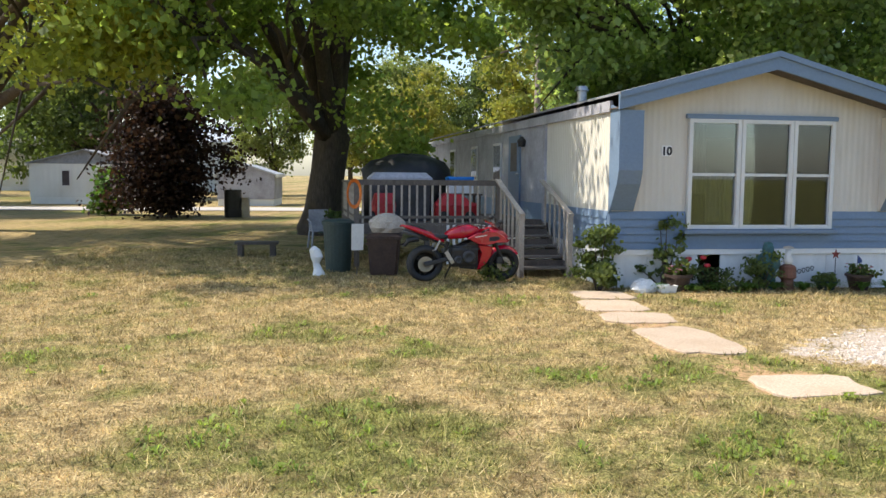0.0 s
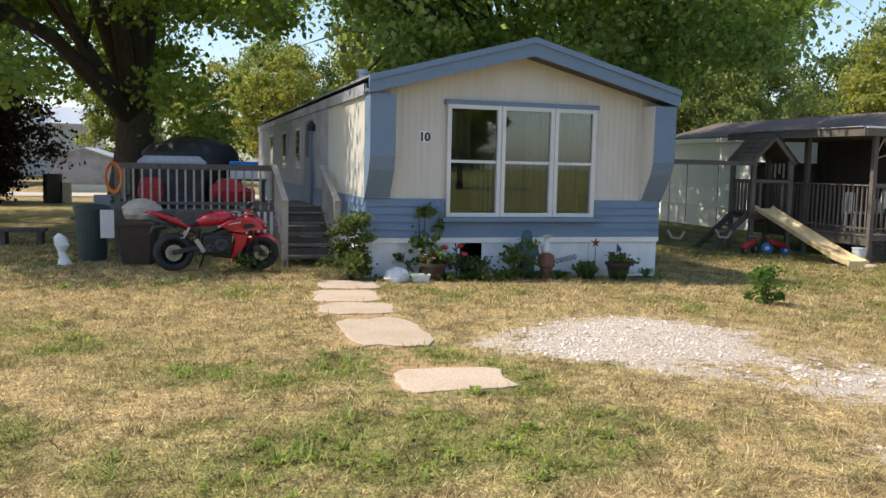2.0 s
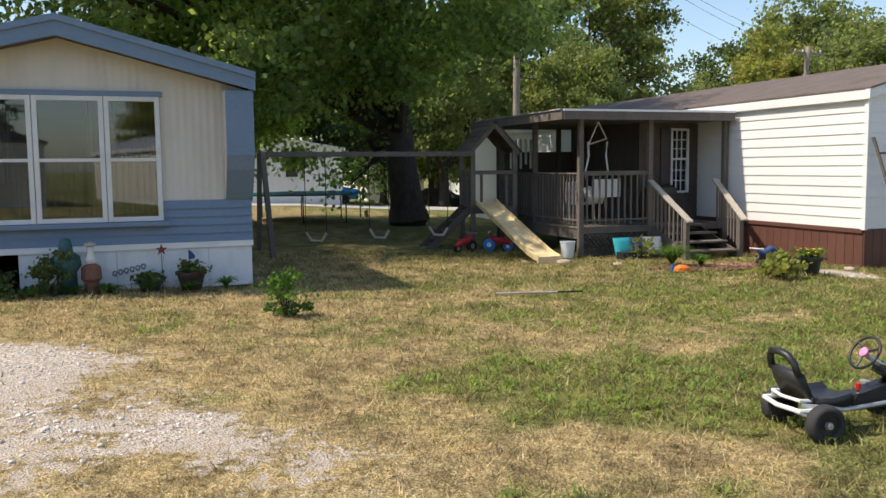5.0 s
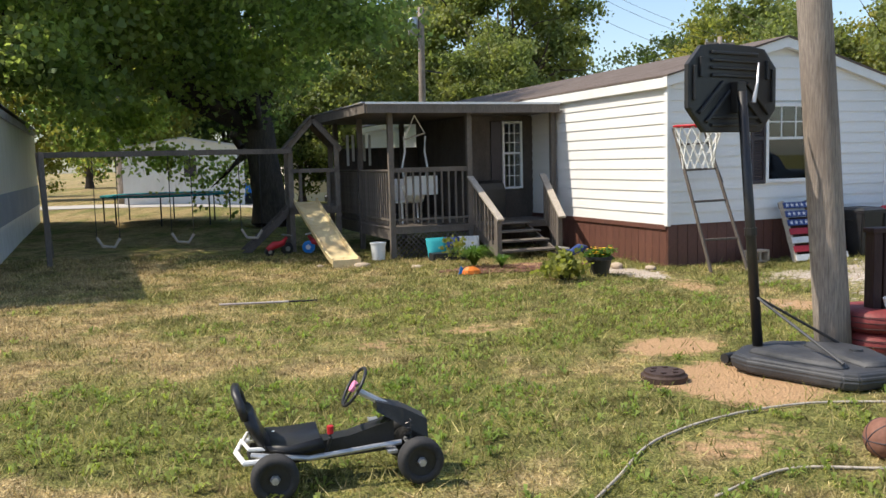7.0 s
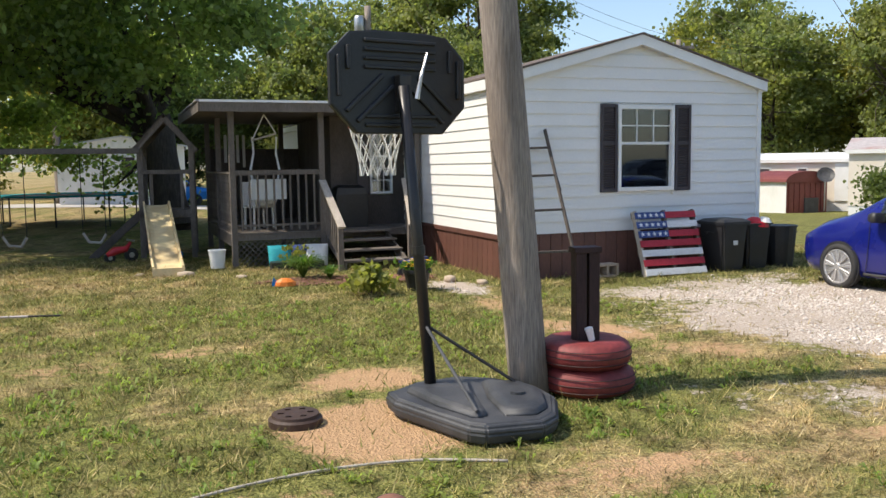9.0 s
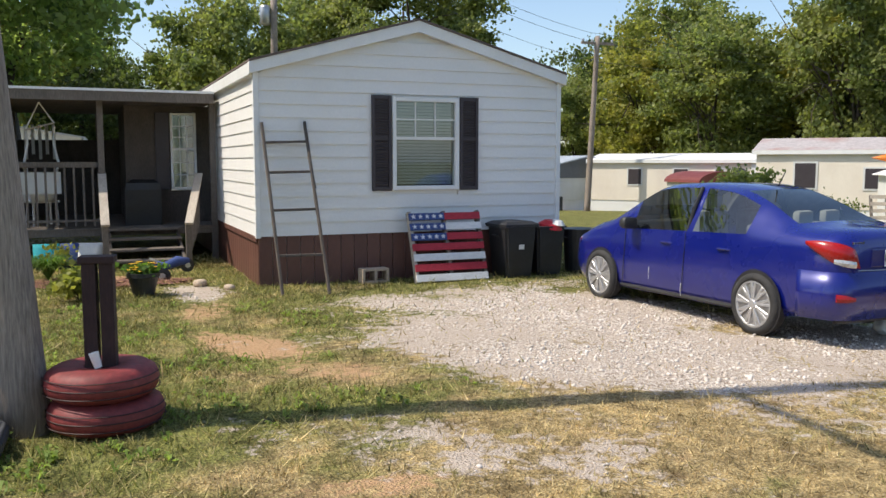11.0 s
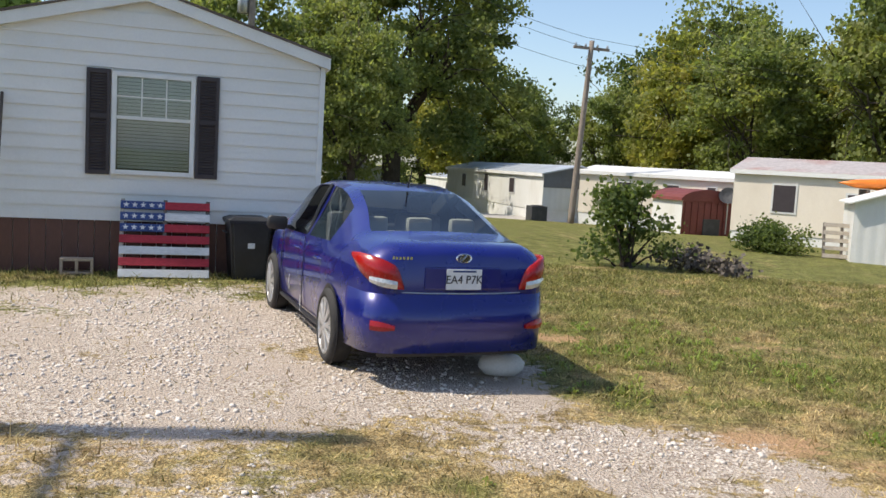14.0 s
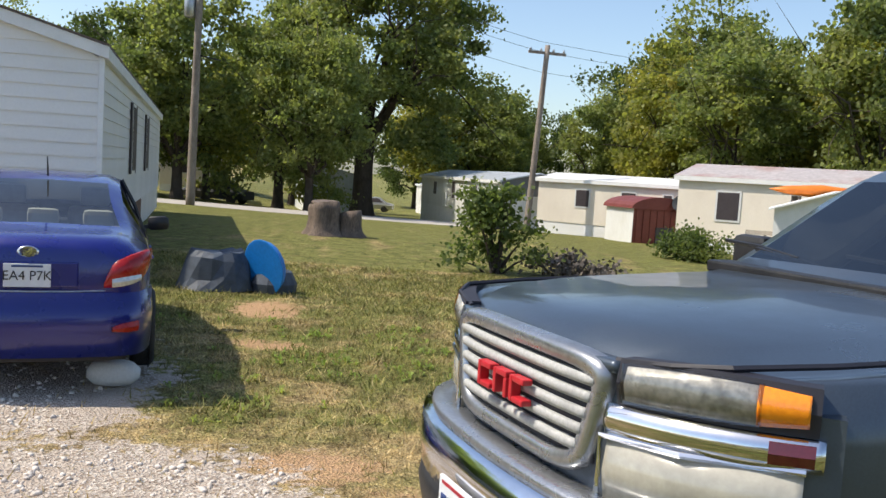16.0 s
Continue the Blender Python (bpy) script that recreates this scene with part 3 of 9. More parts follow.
def spaced(lo, a, b, hi, fine, grow=1.25):
    mid = list(np.arange(a, b, fine))
    right, left, s = [b], [a - fine], fine
    while right[-1] < hi:
        s *= grow
        right.append(right[-1] + s)
    s = fine
    while left[-1] > lo:
        s *= grow
        left.append(left[-1] - s)
    return np.array(sorted(left) + mid + right)



def build_ground():
    xs, ys = spaced(-900, -8, 34, 900, 0.13), spaced(-900, 1.5, 19, 900, 0.13)
    X, Y = np.meshgrid(xs, ys)
    x, y = X.ravel(), Y.ravel()
    z = G(x, y) + relief(x, y) * (np.abs(x - 13) < 26) * (np.abs(y - 10) < 14)
    nx, ny = len(xs), len(ys)
    i = np.arange(nx * ny).reshape(ny, nx)
    f = np.stack([i[:-1, :-1], i[:-1, 1:], i[1:, 1:], i[1:, :-1]], -1).reshape(-1, 4)
    me = mesh_np("ground", np.stack([x, y, z], 1), f, "ground", 4)
    set_attr(me, "green", green_at(x, y))
    set_attr(me, "gravel", gravel_at(x, y))
    set_attr(me, "dirt", dirt_at(x, y))
    me.shade_smooth()
    tagged(new("ground", me), "dry mown lawn with worn gravel drives and bare patches", "ground", kind="structure")


build_ground()


def build_road():
    bm = B_()
    xs = np.linspace(-120, 120, 61)
    rows = [[(x, y + 0.13 * x + dy, Gz(x, y + 0.13 * x) + 0.03) for x in xs] for y, dy in ((41.0, -1.9), (41.0, 1.9))]
    loft(bm, rows, caps=False, close=False)
    tagged(part("road", bm, "road"), "pale worn lane behind the homes", "road", kind="structure")


build_road()

# ---- mobile home with the blue gable front ----
A_AT = pose(2.507, 12.853, 0, 0, 0, 10.1)
home_a = thing("mobile_home", A_AT, "long cream mobile home with blue gable trim and white skirting", "mobile home")
AW, AL = 4.82, 17.0


def sash_window(parent, x0, x1, z0, z1, y, rail, fw=0.055, muntins=None, upper_only=True, frame_mat="frame_white", out=0.035):
    """A window in a wall that faces -y: frame, meeting rail, panes."""
    w = part("window", box(B_(), x0 + fw, x1 - fw, y - 0.012, y + 0.03, rail - 0.022, rail + 0.022, 0.004), frame_mat, parent)
    bm = B_()
    box(bm, x0, x0 + fw, y - out, y + 0.08, z0, z1, 0.006)
    box(bm, x1 - fw, x1, y - out, y + 0.08, z0, z1, 0.006)
    box(bm, x0 + fw, x1 - fw, y - out + 0.002, y + 0.08, z1 - fw, z1, 0.006)
    box(bm, x0 + fw, x1 - fw, y - out + 0.002, y + 0.08, z0, z0 + fw, 0.006)
    part("window_frame", bm, frame_mat, w)
    for a, b, dy in ((z0 + fw, rail - 0.022, 0.025), (rail + 0.022, z1 - fw, 0.008)):
        pane = part("pane", box(B_(), x0 + fw, x1 - fw, y + dy, y + dy + 0.005, a, b), "glass", w)
        pane.visible_shadow = False
        if muntins and (a > rail or not upper_only):
            nx, nz = muntins
            for k in range(1, nx):
                xx = x0 + fw + (x1 - x0 - 2 * fw) * k / nx
                part("muntin", box(B_(), xx - 0.009, xx + 0.009, y + dy - 0.008, y + dy + 0.013, a, b), frame_mat, w)
            for k in range(1, nz):
                zz = a + (b - a) * k / nz
                part("muntin", box(B_(), x0 + fw, x1 - fw, y + dy - 0.009, y + dy + 0.012, zz - 0.009, zz + 0.009), frame_mat, w)
    return w


def home_a_shell():
    p = home_a
    wx0, wx1, wz0, wz1 = 1.20, 3.64, 0.87, 2.54
    # front wall round the triple window
    for x0, x1, z0, z1 in ((0.0, wx0, 1.14, 2.60), (wx1, AW, 1.14, 2.60), (wx0, wx1, wz1, 2.60)):
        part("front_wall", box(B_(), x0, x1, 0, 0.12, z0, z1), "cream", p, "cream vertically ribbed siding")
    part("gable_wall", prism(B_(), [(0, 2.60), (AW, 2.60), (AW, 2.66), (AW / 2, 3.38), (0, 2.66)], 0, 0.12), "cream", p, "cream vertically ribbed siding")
    # blue lap band under the window, six boards
    for k in range(5):
        z = 0.56 + k * 0.116
        bm = B_()
        if z + 0.116 > wz0:
            spans = ((-0.012, wx0), (wx1, AW + 0.012))
        else:
            spans = ((-0.012, AW + 0.012),)
        bm.free()
        for a, b in spans:
            part("siding_board", prism_x(B_(), a, b, [(-0.03, z), (0.1, z), (0.1, z + 0.116), (-0.008, z + 0.116)]), "blue", p, "blue lap siding")
    part("backing", box(B_(), 0.0, AW, 0.1, 0.14, 0.5, 0.86), "blue", p)
    # side walls
    for x0, x1 in ((0.0, 0.1), (AW - 0.1, AW)):
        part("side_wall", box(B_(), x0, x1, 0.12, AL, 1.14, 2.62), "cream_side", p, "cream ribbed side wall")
    for k in range(5):
        z = 0.56 + k * 0.116
        for s in (0, 1):
            bm = B_()
            xx, d = (0.0, -1) if s == 0 else (AW, 1)
            loft(bm, [[(xx + d * 0.03, y, z), (xx - d * 0.1, y, z), (xx - d * 0.1, y, z + 0.116), (xx + d * 0.008, y, z + 0.116)] for y in (0.1, AL)])
            part("siding_board", bm, "blue", p)
    part("back_wall", box(B_(), 0, AW, AL, AL + 0.1, 0.0, 2.66), "cream", p)
    # skirting panels
    n = 8
    for k in range(n):
        a, b = AW * k / n, AW * (k + 1) / n
        bm = B_()
        box(bm, a + 0.002, b - 0.002, 0.005 + 0.006 * (k % 2), 0.03 + 0.006 * (k % 2), -0.08, 0.50)
        if k == 2:
            bm.free()
            bm = box(B_(), a + 0.002, a + 0.25, 0.005, 0.03, -0.08, 0.5)
        if k in (4,):
            bm.free()
            bm = box(B_(), a + 0.1, b - 0.002, 0.005, 0.03, -0.08, 0.5)
        part("skirt_panel", bm, "skirt_white", p)
    part("skirt_trim", box(B_(), -0.02, AW + 0.02, -0.022, 0.035, 0.475, 0.56, 0.006), "white_trim", p)
    for x0, x1 in ((0.0, 0.03), (AW - 0.03, AW)):
        part("side_skirt", box(B_(), x0, x1, 0.03, AL, -0.1, 0.5), "skirt_white", p)
        part("skirt_trim", box(B_(), x0 - 0.02, x1 + 0.02, 0.03, AL, 0.475, 0.56), "white_trim", p)
    # roof: two shallow slopes with a blue fascia that hangs over the front
    eave, peak, over = 2.84, 3.50, 0.42
    for s in (0, 1):
        xe, xp = (-0.06, AW / 2) if s == 0 else (AW + 0.06, AW / 2)
        bm = loft(B_(), [[(xe, y, eave), (xp, y, peak), (xp, y, peak + 0.03), (xe, y, eave + 0.03)] for y in (-over - 0.02, AL + 0.2)])
        part("roof", bm, "roof_grey", p, "grey coated low roof")
        bm = loft(B_(), [[(xe, y, eave - 0.003), (xp, y, peak - 0.003), (xp, y, peak - 0.24), (xe, y, eave - 0.22)] for y in (-over, -over + 0.05)])
        part("fascia", bm, "blue", p, "blue gable fascia board")
        bm = loft(B_(), [[(xe, y, eave - 0.02 + 0.05), (xp, y, peak - 0.02 + 0.05), (xp, y, peak - 0.055), (xe, y, eave - 0.055)] for y in (-over - 0.03, -over - 0.004)])
        part("drip_edge", bm, "blue", p)
        bm = loft(B_(), [[(xe, y, eave - 0.20), (xp, y, peak - 0.22), (xp, y, peak - 0.2), (xe, y, eave - 0.18)] for y in (-over + 0.05, 0.0)])
        part("soffit", bm, "wood_dark", p)
        # side fascia
        d = -1 if s == 0 else 1
        xw = 0.0 if s == 0 else AW
        part("gutter_board", box(B_(), min(xw, xw + d * 0.05), max(xw, xw + d * 0.05), 0.0, AL, 2.62, 2.78), "fascia_grey", p, "stained grey side fascia")
    # wings: front side panels that taper back to the wall at the blue band
    for s in (0, 1):
        x0, x1 = (-0.03, 0.0) if s == 0 else (AW, AW + 0.03)
        prof = [(0.02, 2.72), (-over + 0.05, 2.62), (-over + 0.05, 1.75), (-over + 0.12, 1.55), (-0.05, 1.16), (0.02, 1.10)]
        bm = loft(B_(), [[(x, y, z) for y, z in prof] for x in (x0, x1)])
        part("wing_side", bm, "blue", p, "blue side wing")
        a, b = (0.0, 0.34) if s == 0 else (AW - 0.34, AW)
        ring = [(-over + 0.05, 2.62), (-over + 0.05, 1.75), (-over + 0.12, 1.55), (-0.05, 1.15), (0.0, 1.15), (0.0, 2.62)]
        bm = loft(B_(), [[(x, y, z) for y, z in ring] for x in (a, b)])
        part("wing", bm, "blue", p, "blue flared front wing")
        xi = b if s == 0 else a
        d = 1 if s == 0 else -1
        ring2 = [(y + 0.004, z) for y, z in ring[:4]] + [(-0.002, 1.15), (-0.002, 2.62)]
        bm = loft(B_(), [[(x, y, z) for y, z in ring2] for x in (xi + d * 0.003, xi + d * 0.012)])
        part("wing_lining", bm, "cream", p)
    # triple window
    a0, a1, a2, a3 = wx0, 2.06, 2.93, wx1
    part("sill", box(B_(), wx0 - 0.06, wx1 + 0.06, -0.13, 0.02, wz0 - 0.07, wz0 - 0.005, 0.01), "blue", p, "blue window sill")
    part("head_trim", box(B_(), wx0 - 0.04, wx1 + 0.04, -0.06, 0.02, wz1, wz1 + 0.07, 0.01), "blue", p)
    for a, b in ((a0, a1), (a1, a2), (a2, a3)):
        sash_window(p, a + 0.004, b - 0.004, wz0, wz1, -0.03, 1.70, fw=0.062)
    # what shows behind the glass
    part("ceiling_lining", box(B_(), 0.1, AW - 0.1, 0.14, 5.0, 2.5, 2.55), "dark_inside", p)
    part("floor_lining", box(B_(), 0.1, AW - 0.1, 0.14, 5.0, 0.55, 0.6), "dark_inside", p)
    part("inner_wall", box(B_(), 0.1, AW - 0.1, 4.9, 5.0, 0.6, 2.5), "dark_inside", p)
    for a, b in ((1.22, 1.75), (1.75, 2.62), (2.68, 3.62)):
        bm = B_()
        n = 34
        loft(bm, [[(a + (b - a) * k / n, 0.45 + 0.03 * math.sin(k * 1.9), z) for k in range(n + 1)] for z in (0.95 + 0.45 * (a < 1.5), 1.75 if 1.6 < a < 2 else 2.5)], caps=False, close=False)
        part("curtain", bm, "curtain", p)
    # number plate
    plate = part("number_plate", box(B_(), 0.79, 0.94, -0.012, -0.002, 1.97, 2.13), "white_trim", p)
    cv = bpy.data.curves.new("number", "FONT")
    cv.body, cv.size, cv.extrude, cv.align_x, cv.offset = "10", 0.17, 0.003, "CENTER", 0.007
    num = new("number", cv)
    num.parent = plate
    cv.materials.append(M["ink"])
    num.matrix_basis = pose(0.865, -0.014, 1.99, 90, 0, 0)
    # side: seam trim, door, windows, roof vent
    part("seam_trim", box(B_(), -0.05, 0.0, 3.30, 3.42, 0.56, 2.7), "fascia_grey", p)
    part("side_panel", box(B_(), -0.022, -0.002, 3.44, AL, 1.14, 2.62), "fascia_grey", p, "grey-blue weathered side panels")
    door = part("door", box(B_(), -0.06, -0.024, 5.05, 5.95, 0.78, 2.5, 0.008), "blue", p, "weathered blue-grey entry door")
    part("door_handle", rod(B_(), (-0.11, 5.13, 1.7), (-0.06, 5.13, 1.7), 0.025), "steel", door)
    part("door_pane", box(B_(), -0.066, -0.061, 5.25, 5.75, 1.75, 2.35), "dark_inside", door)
    for y0 in (6.7, 9.2, 12.2):
        w = part("window", box(B_(), -0.05, -0.024, y0, y0 + 0.75, 1.5, 2.4, 0.006), "frame_white", p)
        part("pane", box(B_(), -0.056, -0.051, y0 + 0.06, y0 + 0.69, 1.56, 2.34), "car_glass", w)
    part("wall_lamp", lathe(B_(), [(0.0, 0), (0.07, 0.0), (0.09, 0.12), (0.03, 0.2), (0.0, 0.2)], 12, pose(-0.1, 4.75, 2.25)), "black", p, "dark wall lantern")
    v = part("roof_vent", rod(B_(), (0.55, 3.0, 2.9), (0.55, 3.0, 3.22), 0.09, n=14), "steel", p)
    part("vent_cap", rod(B_(), (0.55, 3.0, 3.22), (0.55, 3.0, 3.30), 0.13, 0.1, n=14), "steel", v)


def prism_x(bm, x0, x1, prof):
    return loft(bm, [[(x, y, z) for y, z in prof] for x in (x0, x1)])


home_a_shell()

# ---- white mobile home with the roofed porch ----
B_AT = pose(17.50, 14.40, 0, 0, 0, 9.4)
home_b = thing("mobile_home", B_AT, "white lap-sided mobile home with brown skirting and dark shutters", "mobile home")
BW, BL = 4.70, 18.0


def home_b_shell():
    p = home_b
    wx0, wx1, wz0, wz1 = 1.95, 3.00, 1.04, 2.38
    z_s, z_e, z_p = 0.42, 2.72, 3.34
    # core walls behind the boards
    for x0, x1, z0, z1 in ((0.02, wx0, -0.3, z_e), (wx1, BW - 0.02, -0.3, z_e), (wx0, wx1, -0.3, wz0), (wx0, wx1, wz1, z_e)):
        part("front_wall", box(B_(), x0, x1, 0.03, 0.12, z0, z1), "vinyl", p)
    part("gable_wall", prism(B_(), [(0.02, z_e), (BW - 0.02, z_e), (BW / 2, z_p)], 0.03, 0.12), "vinyl", p)
    part("side_wall", box(B_(), 0.03, 0.12, 0.12, BL, -0.3, z_e), "vinyl", p)
    part("side_wall", box(B_(), BW - 0.12, BW - 0.03, 0.12, BL, -0.3, z_e), "vinyl", p)
    part("back_wall", box(B_(), 0.02, BW - 0.02, BL, BL + 0.1, -0.3, z_e), "vinyl", p)
    # lap boards: front, cut by the window and by the slopes
    h = 0.182
    z = z_s
    first = None
    while z < z_p - 0.05:
        z1 = min(z + h, z_p)
        inset = max(0.0, (z1 - z_e) / (z_p - z_e) * BW / 2)
        inset0 = max(0.0, (z - z_e) / (z_p - z_e) * BW / 2)
        spans = [(0.0 + inset0, BW - inset0, inset - inset0)]
        if z1 > wz0 and z < wz1:
            spans = [(0.0, wx0, 0), (wx1, BW, 0)]
        for a, b, cut in spans:
            if b - a - 2 * cut < 0.1:
                continue
            bm = B_()
            hz = (z1 - z)
            loft(bm, [[(a, -0.018, z), (a, 0.03, z), (a + cut, 0.03, z1), (a + cut, -0.001, z1)], [(b, -0.018, z), (b, 0.03, z), (b - cut, 0.03, z1), (b - cut, -0.001, z1)]])
            part("siding_board", bm, "vinyl", p)
        z += h
    # side boards
    rows = int((z_e - z_s) / h) + 1
    src = None
    for k in range(rows):
        m = pose(0, 0, z_s + k * h)
        if src is None:
            src = part("siding_board", loft(B_(), [[(-0.018, y, 0), (0.03, y, 0), (0.03, y, h), (-0.001, y, h)] for y in (0.03, BL)]), "vinyl", p, m=m)
            src2 = part("siding_board", loft(B_(), [[(BW + 0.018, y, 0), (BW - 0.03, y, 0), (BW - 0.03, y, h), (BW + 0.001, y, h)] for y in (0.03, BL)]), "vinyl", p, m=m)
        else:
            again(src, m), again(src2, m)
    for x in (0.0, BW):
        part("corner_trim", box(B_(), x - 0.035, x + 0.035, -0.035, 0.06, z_s - 0.02, z_e, 0.006), "white_trim", p)
    # brown vertical skirting, board by board
    src = None
    n = 24
    for k in range(n):
        m = pose(BW * k / n, 0.0, 0)
        if src is None:
            src = part("skirt_board", box(B_(), 0.004, BW / n - 0.004, 0.0, 0.025, -0.4, z_s, 0.004), "brown", p, m=m)
        else:
            again(src, m)
    src = None
    for k in range(46):
        m = pose(0.0, 0.2 * k + 0.03, 0)
        if src is None:
            src = part("skirt_board", box(B_(), 0.0, 0.025, 0.004, 0.196, -0.4, z_s - 0.06, 0.004), "brown", p, m=m)
            src2 = part("skirt_board", box(B_(), BW - 0.025, BW, 0.004, 0.196, -0.6, z_s, 0.004), "brown", p, m=m)
        else:
            again(src, m), again(src2, m)
    part("skirt_cap", box(B_(), -0.03, 0.03, 0.03, 9.2, z_s - 0.08, z_s, 0.006), "brown", p)
    # roof
    over = 0.10
    for s in (0, 1):
        xe, xp = (-0.09, BW / 2) if s == 0 else (BW + 0.09, BW / 2)
        zz = z_e + 0.0
        bm = loft(B_(), [[(xe, y, zz + 0.07), (xp, y, z_p + 0.13), (xp, y, z_p + 0.16), (xe, y, zz + 0.10)] for y in (-over - 0.02, BL + 0.2)])
        part("roof", bm, "shingle", p, "brown shingle roof")
        bm = loft(B_(), [[(xe, y, zz + 0.067), (xp, y, z_p + 0.127), (xp, y, z_p - 0.03), (xe, y, zz - 0.09)] for y in (-over, 0.0)])
        part("fascia", bm, "white_trim", p, "white rake board")
        d = -1 if s == 0 else 1
        xw = 0.0 if s == 0 else BW
        part("eave_board", box(B_(), min(xw, xw + d * 0.09), max(xw, xw + d * 0.09), 0.0, BL, z_e - 0.10, z_e + 0.06, 0.005), "white_trim", p)
    sash_window(p, wx0, wx1, wz0, wz1, 0.0, 1.79, fw=0.06, muntins=(3, 2), frame_mat="white_trim", out=0.05)
    for k in range(27):
        z = wz0 + 0.08 + k * 0.046
        m = pose(0, 0, z)
        if k == 0:
            sl = part("blind_slat", box(B_(), wx0 + 0.07, wx1 - 0.07, 0.10, 0.104, 0, 0.038), "blind", p, m=m)
        else:
            again(sl, m)
    for y in (5.2, 9.8):
        w2 = part("window", box(B_(), BW + 0.0, BW + 0.05, y, y + 0.8, wz0, wz1, 0.006), "white_trim", p)
        part("pane", box(B_(), BW + 0.048, BW + 0.056, y + 0.06, y + 0.74, wz0 + 0.06, wz1 - 0.06), "shutter", w2)
        for a in (y - 0.32, y + 0.82):
            part("shutter", box(B_(), BW + 0.02, BW + 0.05, a, a + 0.3, wz0, wz1, 0.004), "shutter", p)
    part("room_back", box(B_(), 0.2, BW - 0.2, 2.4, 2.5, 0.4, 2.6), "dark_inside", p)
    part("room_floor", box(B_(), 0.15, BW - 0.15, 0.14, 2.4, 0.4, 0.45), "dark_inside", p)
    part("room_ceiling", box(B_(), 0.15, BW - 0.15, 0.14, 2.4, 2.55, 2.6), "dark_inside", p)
    for x0, x1 in ((wx0 - 0.31, wx0 - 0.015), (wx1 + 0.015, wx1 + 0.31)):
        sh = part("shutter", box(B_(), x0, x1, -0.03, -0.019, wz0 - 0.01, wz1 + 0.02), "shutter", p, "dark louvred shutter")
        bm = B_()
        for a, b, c, d in ((x0, x0 + 0.045, wz0 - 0.01, wz1 + 0.02), (x1 - 0.045, x1, wz0 - 0.01, wz1 + 0.02)):
            box(bm, a, b, -0.055, -0.03, c, d, 0.004)
        for c, d in ((wz0 - 0.01, wz0 + 0.05), (1.76, 1.82), (wz1 - 0.04, wz1 + 0.02)):
            box(bm, x0 + 0.045, x1 - 0.045, -0.053, -0.03, c, d, 0.004)
        part("shutter_frame", bm, "shutter", sh)
        for k in range(34):
            z = wz0 + 0.06 + k * 0.0375
            if 1.74 < z < 1.83:
                continue
            m = pose((x0 + x1) / 2, -0.036, z, 35, 0, 0)
            if k == 0:
                lv = part("louvre", box(B_(), -0.1, 0.1, -0.012, 0.012, -0.003, 0.003), "shutter", sh, m=m)
            else:
                again(lv, m, sh)


home_b_shell()


# ---- trees ----
def leaf_cloud(centres, radii, count, size, rng, droop=0.35):
    """Many small leaves in clumps: four-cornered blades with a fold of their own turn."""
    k = rng.randint(0, len(centres), count)
    d = rng.normal(size=(count, 3))
    d /= np.linalg.norm(d, axis=1)[:, None]
    r = radii[k] * rng.rand(count) ** 0.5 * (1 + 1.1 * rng.rand(count) ** 3)
    c = centres[k] + d * r[:, None] * np.array((1.12, 1.12, 0.62))
    a = rng.normal(size=(count, 3))
    a[:, 2] -= droop
    a /= np.linalg.norm(a, axis=1)[:, None]
    b = np.cross(a, rng.normal(size=(count, 3)))
    b /= np.linalg.norm(b, axis=1)[:, None]
    s = size * (0.6 + 0.8 * rng.rand(count))[:, None]
    a, b = a * s, b * s * 0.42
    v = np.stack([c - a * 0.5, c + b - a * 0.05, c + a * 0.5, c - b - a * 0.05], 1).reshape(-1, 3)
    f = np.arange(count * 4).reshape(-1, 4)
    return v, f


def limbs(bm, rng, base, trunk_r, fork_z, lean, tips, n=9):
    """Trunk to the fork and limbs that taper out to the tips."""
    bx = Vector(base)
    fork = bx + Vector((lean[0], lean[1], fork_z))
    pts = [bx - Vector((0, 0, 0.3)), bx + (fork - bx) * 0.05, bx + (fork - bx) * 0.25, bx + (fork - bx) * 0.65, fork, fork + Vector((lean[0] * 0.2, lean[1] * 0.2, fork_z * 0.25))]
    tube(bm, pts, [trunk_r * 1.75, trunk_r * 1.35, trunk_r * 1.04, trunk_r * 0.93, trunk_r * 0.98, trunk_r * 0.5], 14)
    for t in tips:
        t = Vector(t)
        start = fork - Vector((0, 0, fork_z * 0.12 * rng.rand()))
        mid1 = start.lerp(t, 0.35) + Vector((rng.normal() * 0.3, rng.normal() * 0.3, 0.4 + 0.4 * rng.rand()))
        mid2 = start.lerp(t, 0.7) + Vector((rng.normal() * 0.4, rng.normal() * 0.4, 0.5 * rng.rand()))
        r = trunk_r * (0.36 + 0.2 * rng.rand())
        tube(bm, [start, start.lerp(mid1, 0.5), mid1, mid2, t], [r, r * 0.8, r * 0.6, r * 0.35, r * 0.1], 7)
        for _ in range(3):
            q = mid2 + Vector(rng.normal(size=3)) * (t - start).length * 0.22
            tube(bm, [mid1.lerp(mid2, rng.rand()), mid2.lerp(q, 0.5), q], [r * 0.3, r * 0.2, r * 0.05], 5)


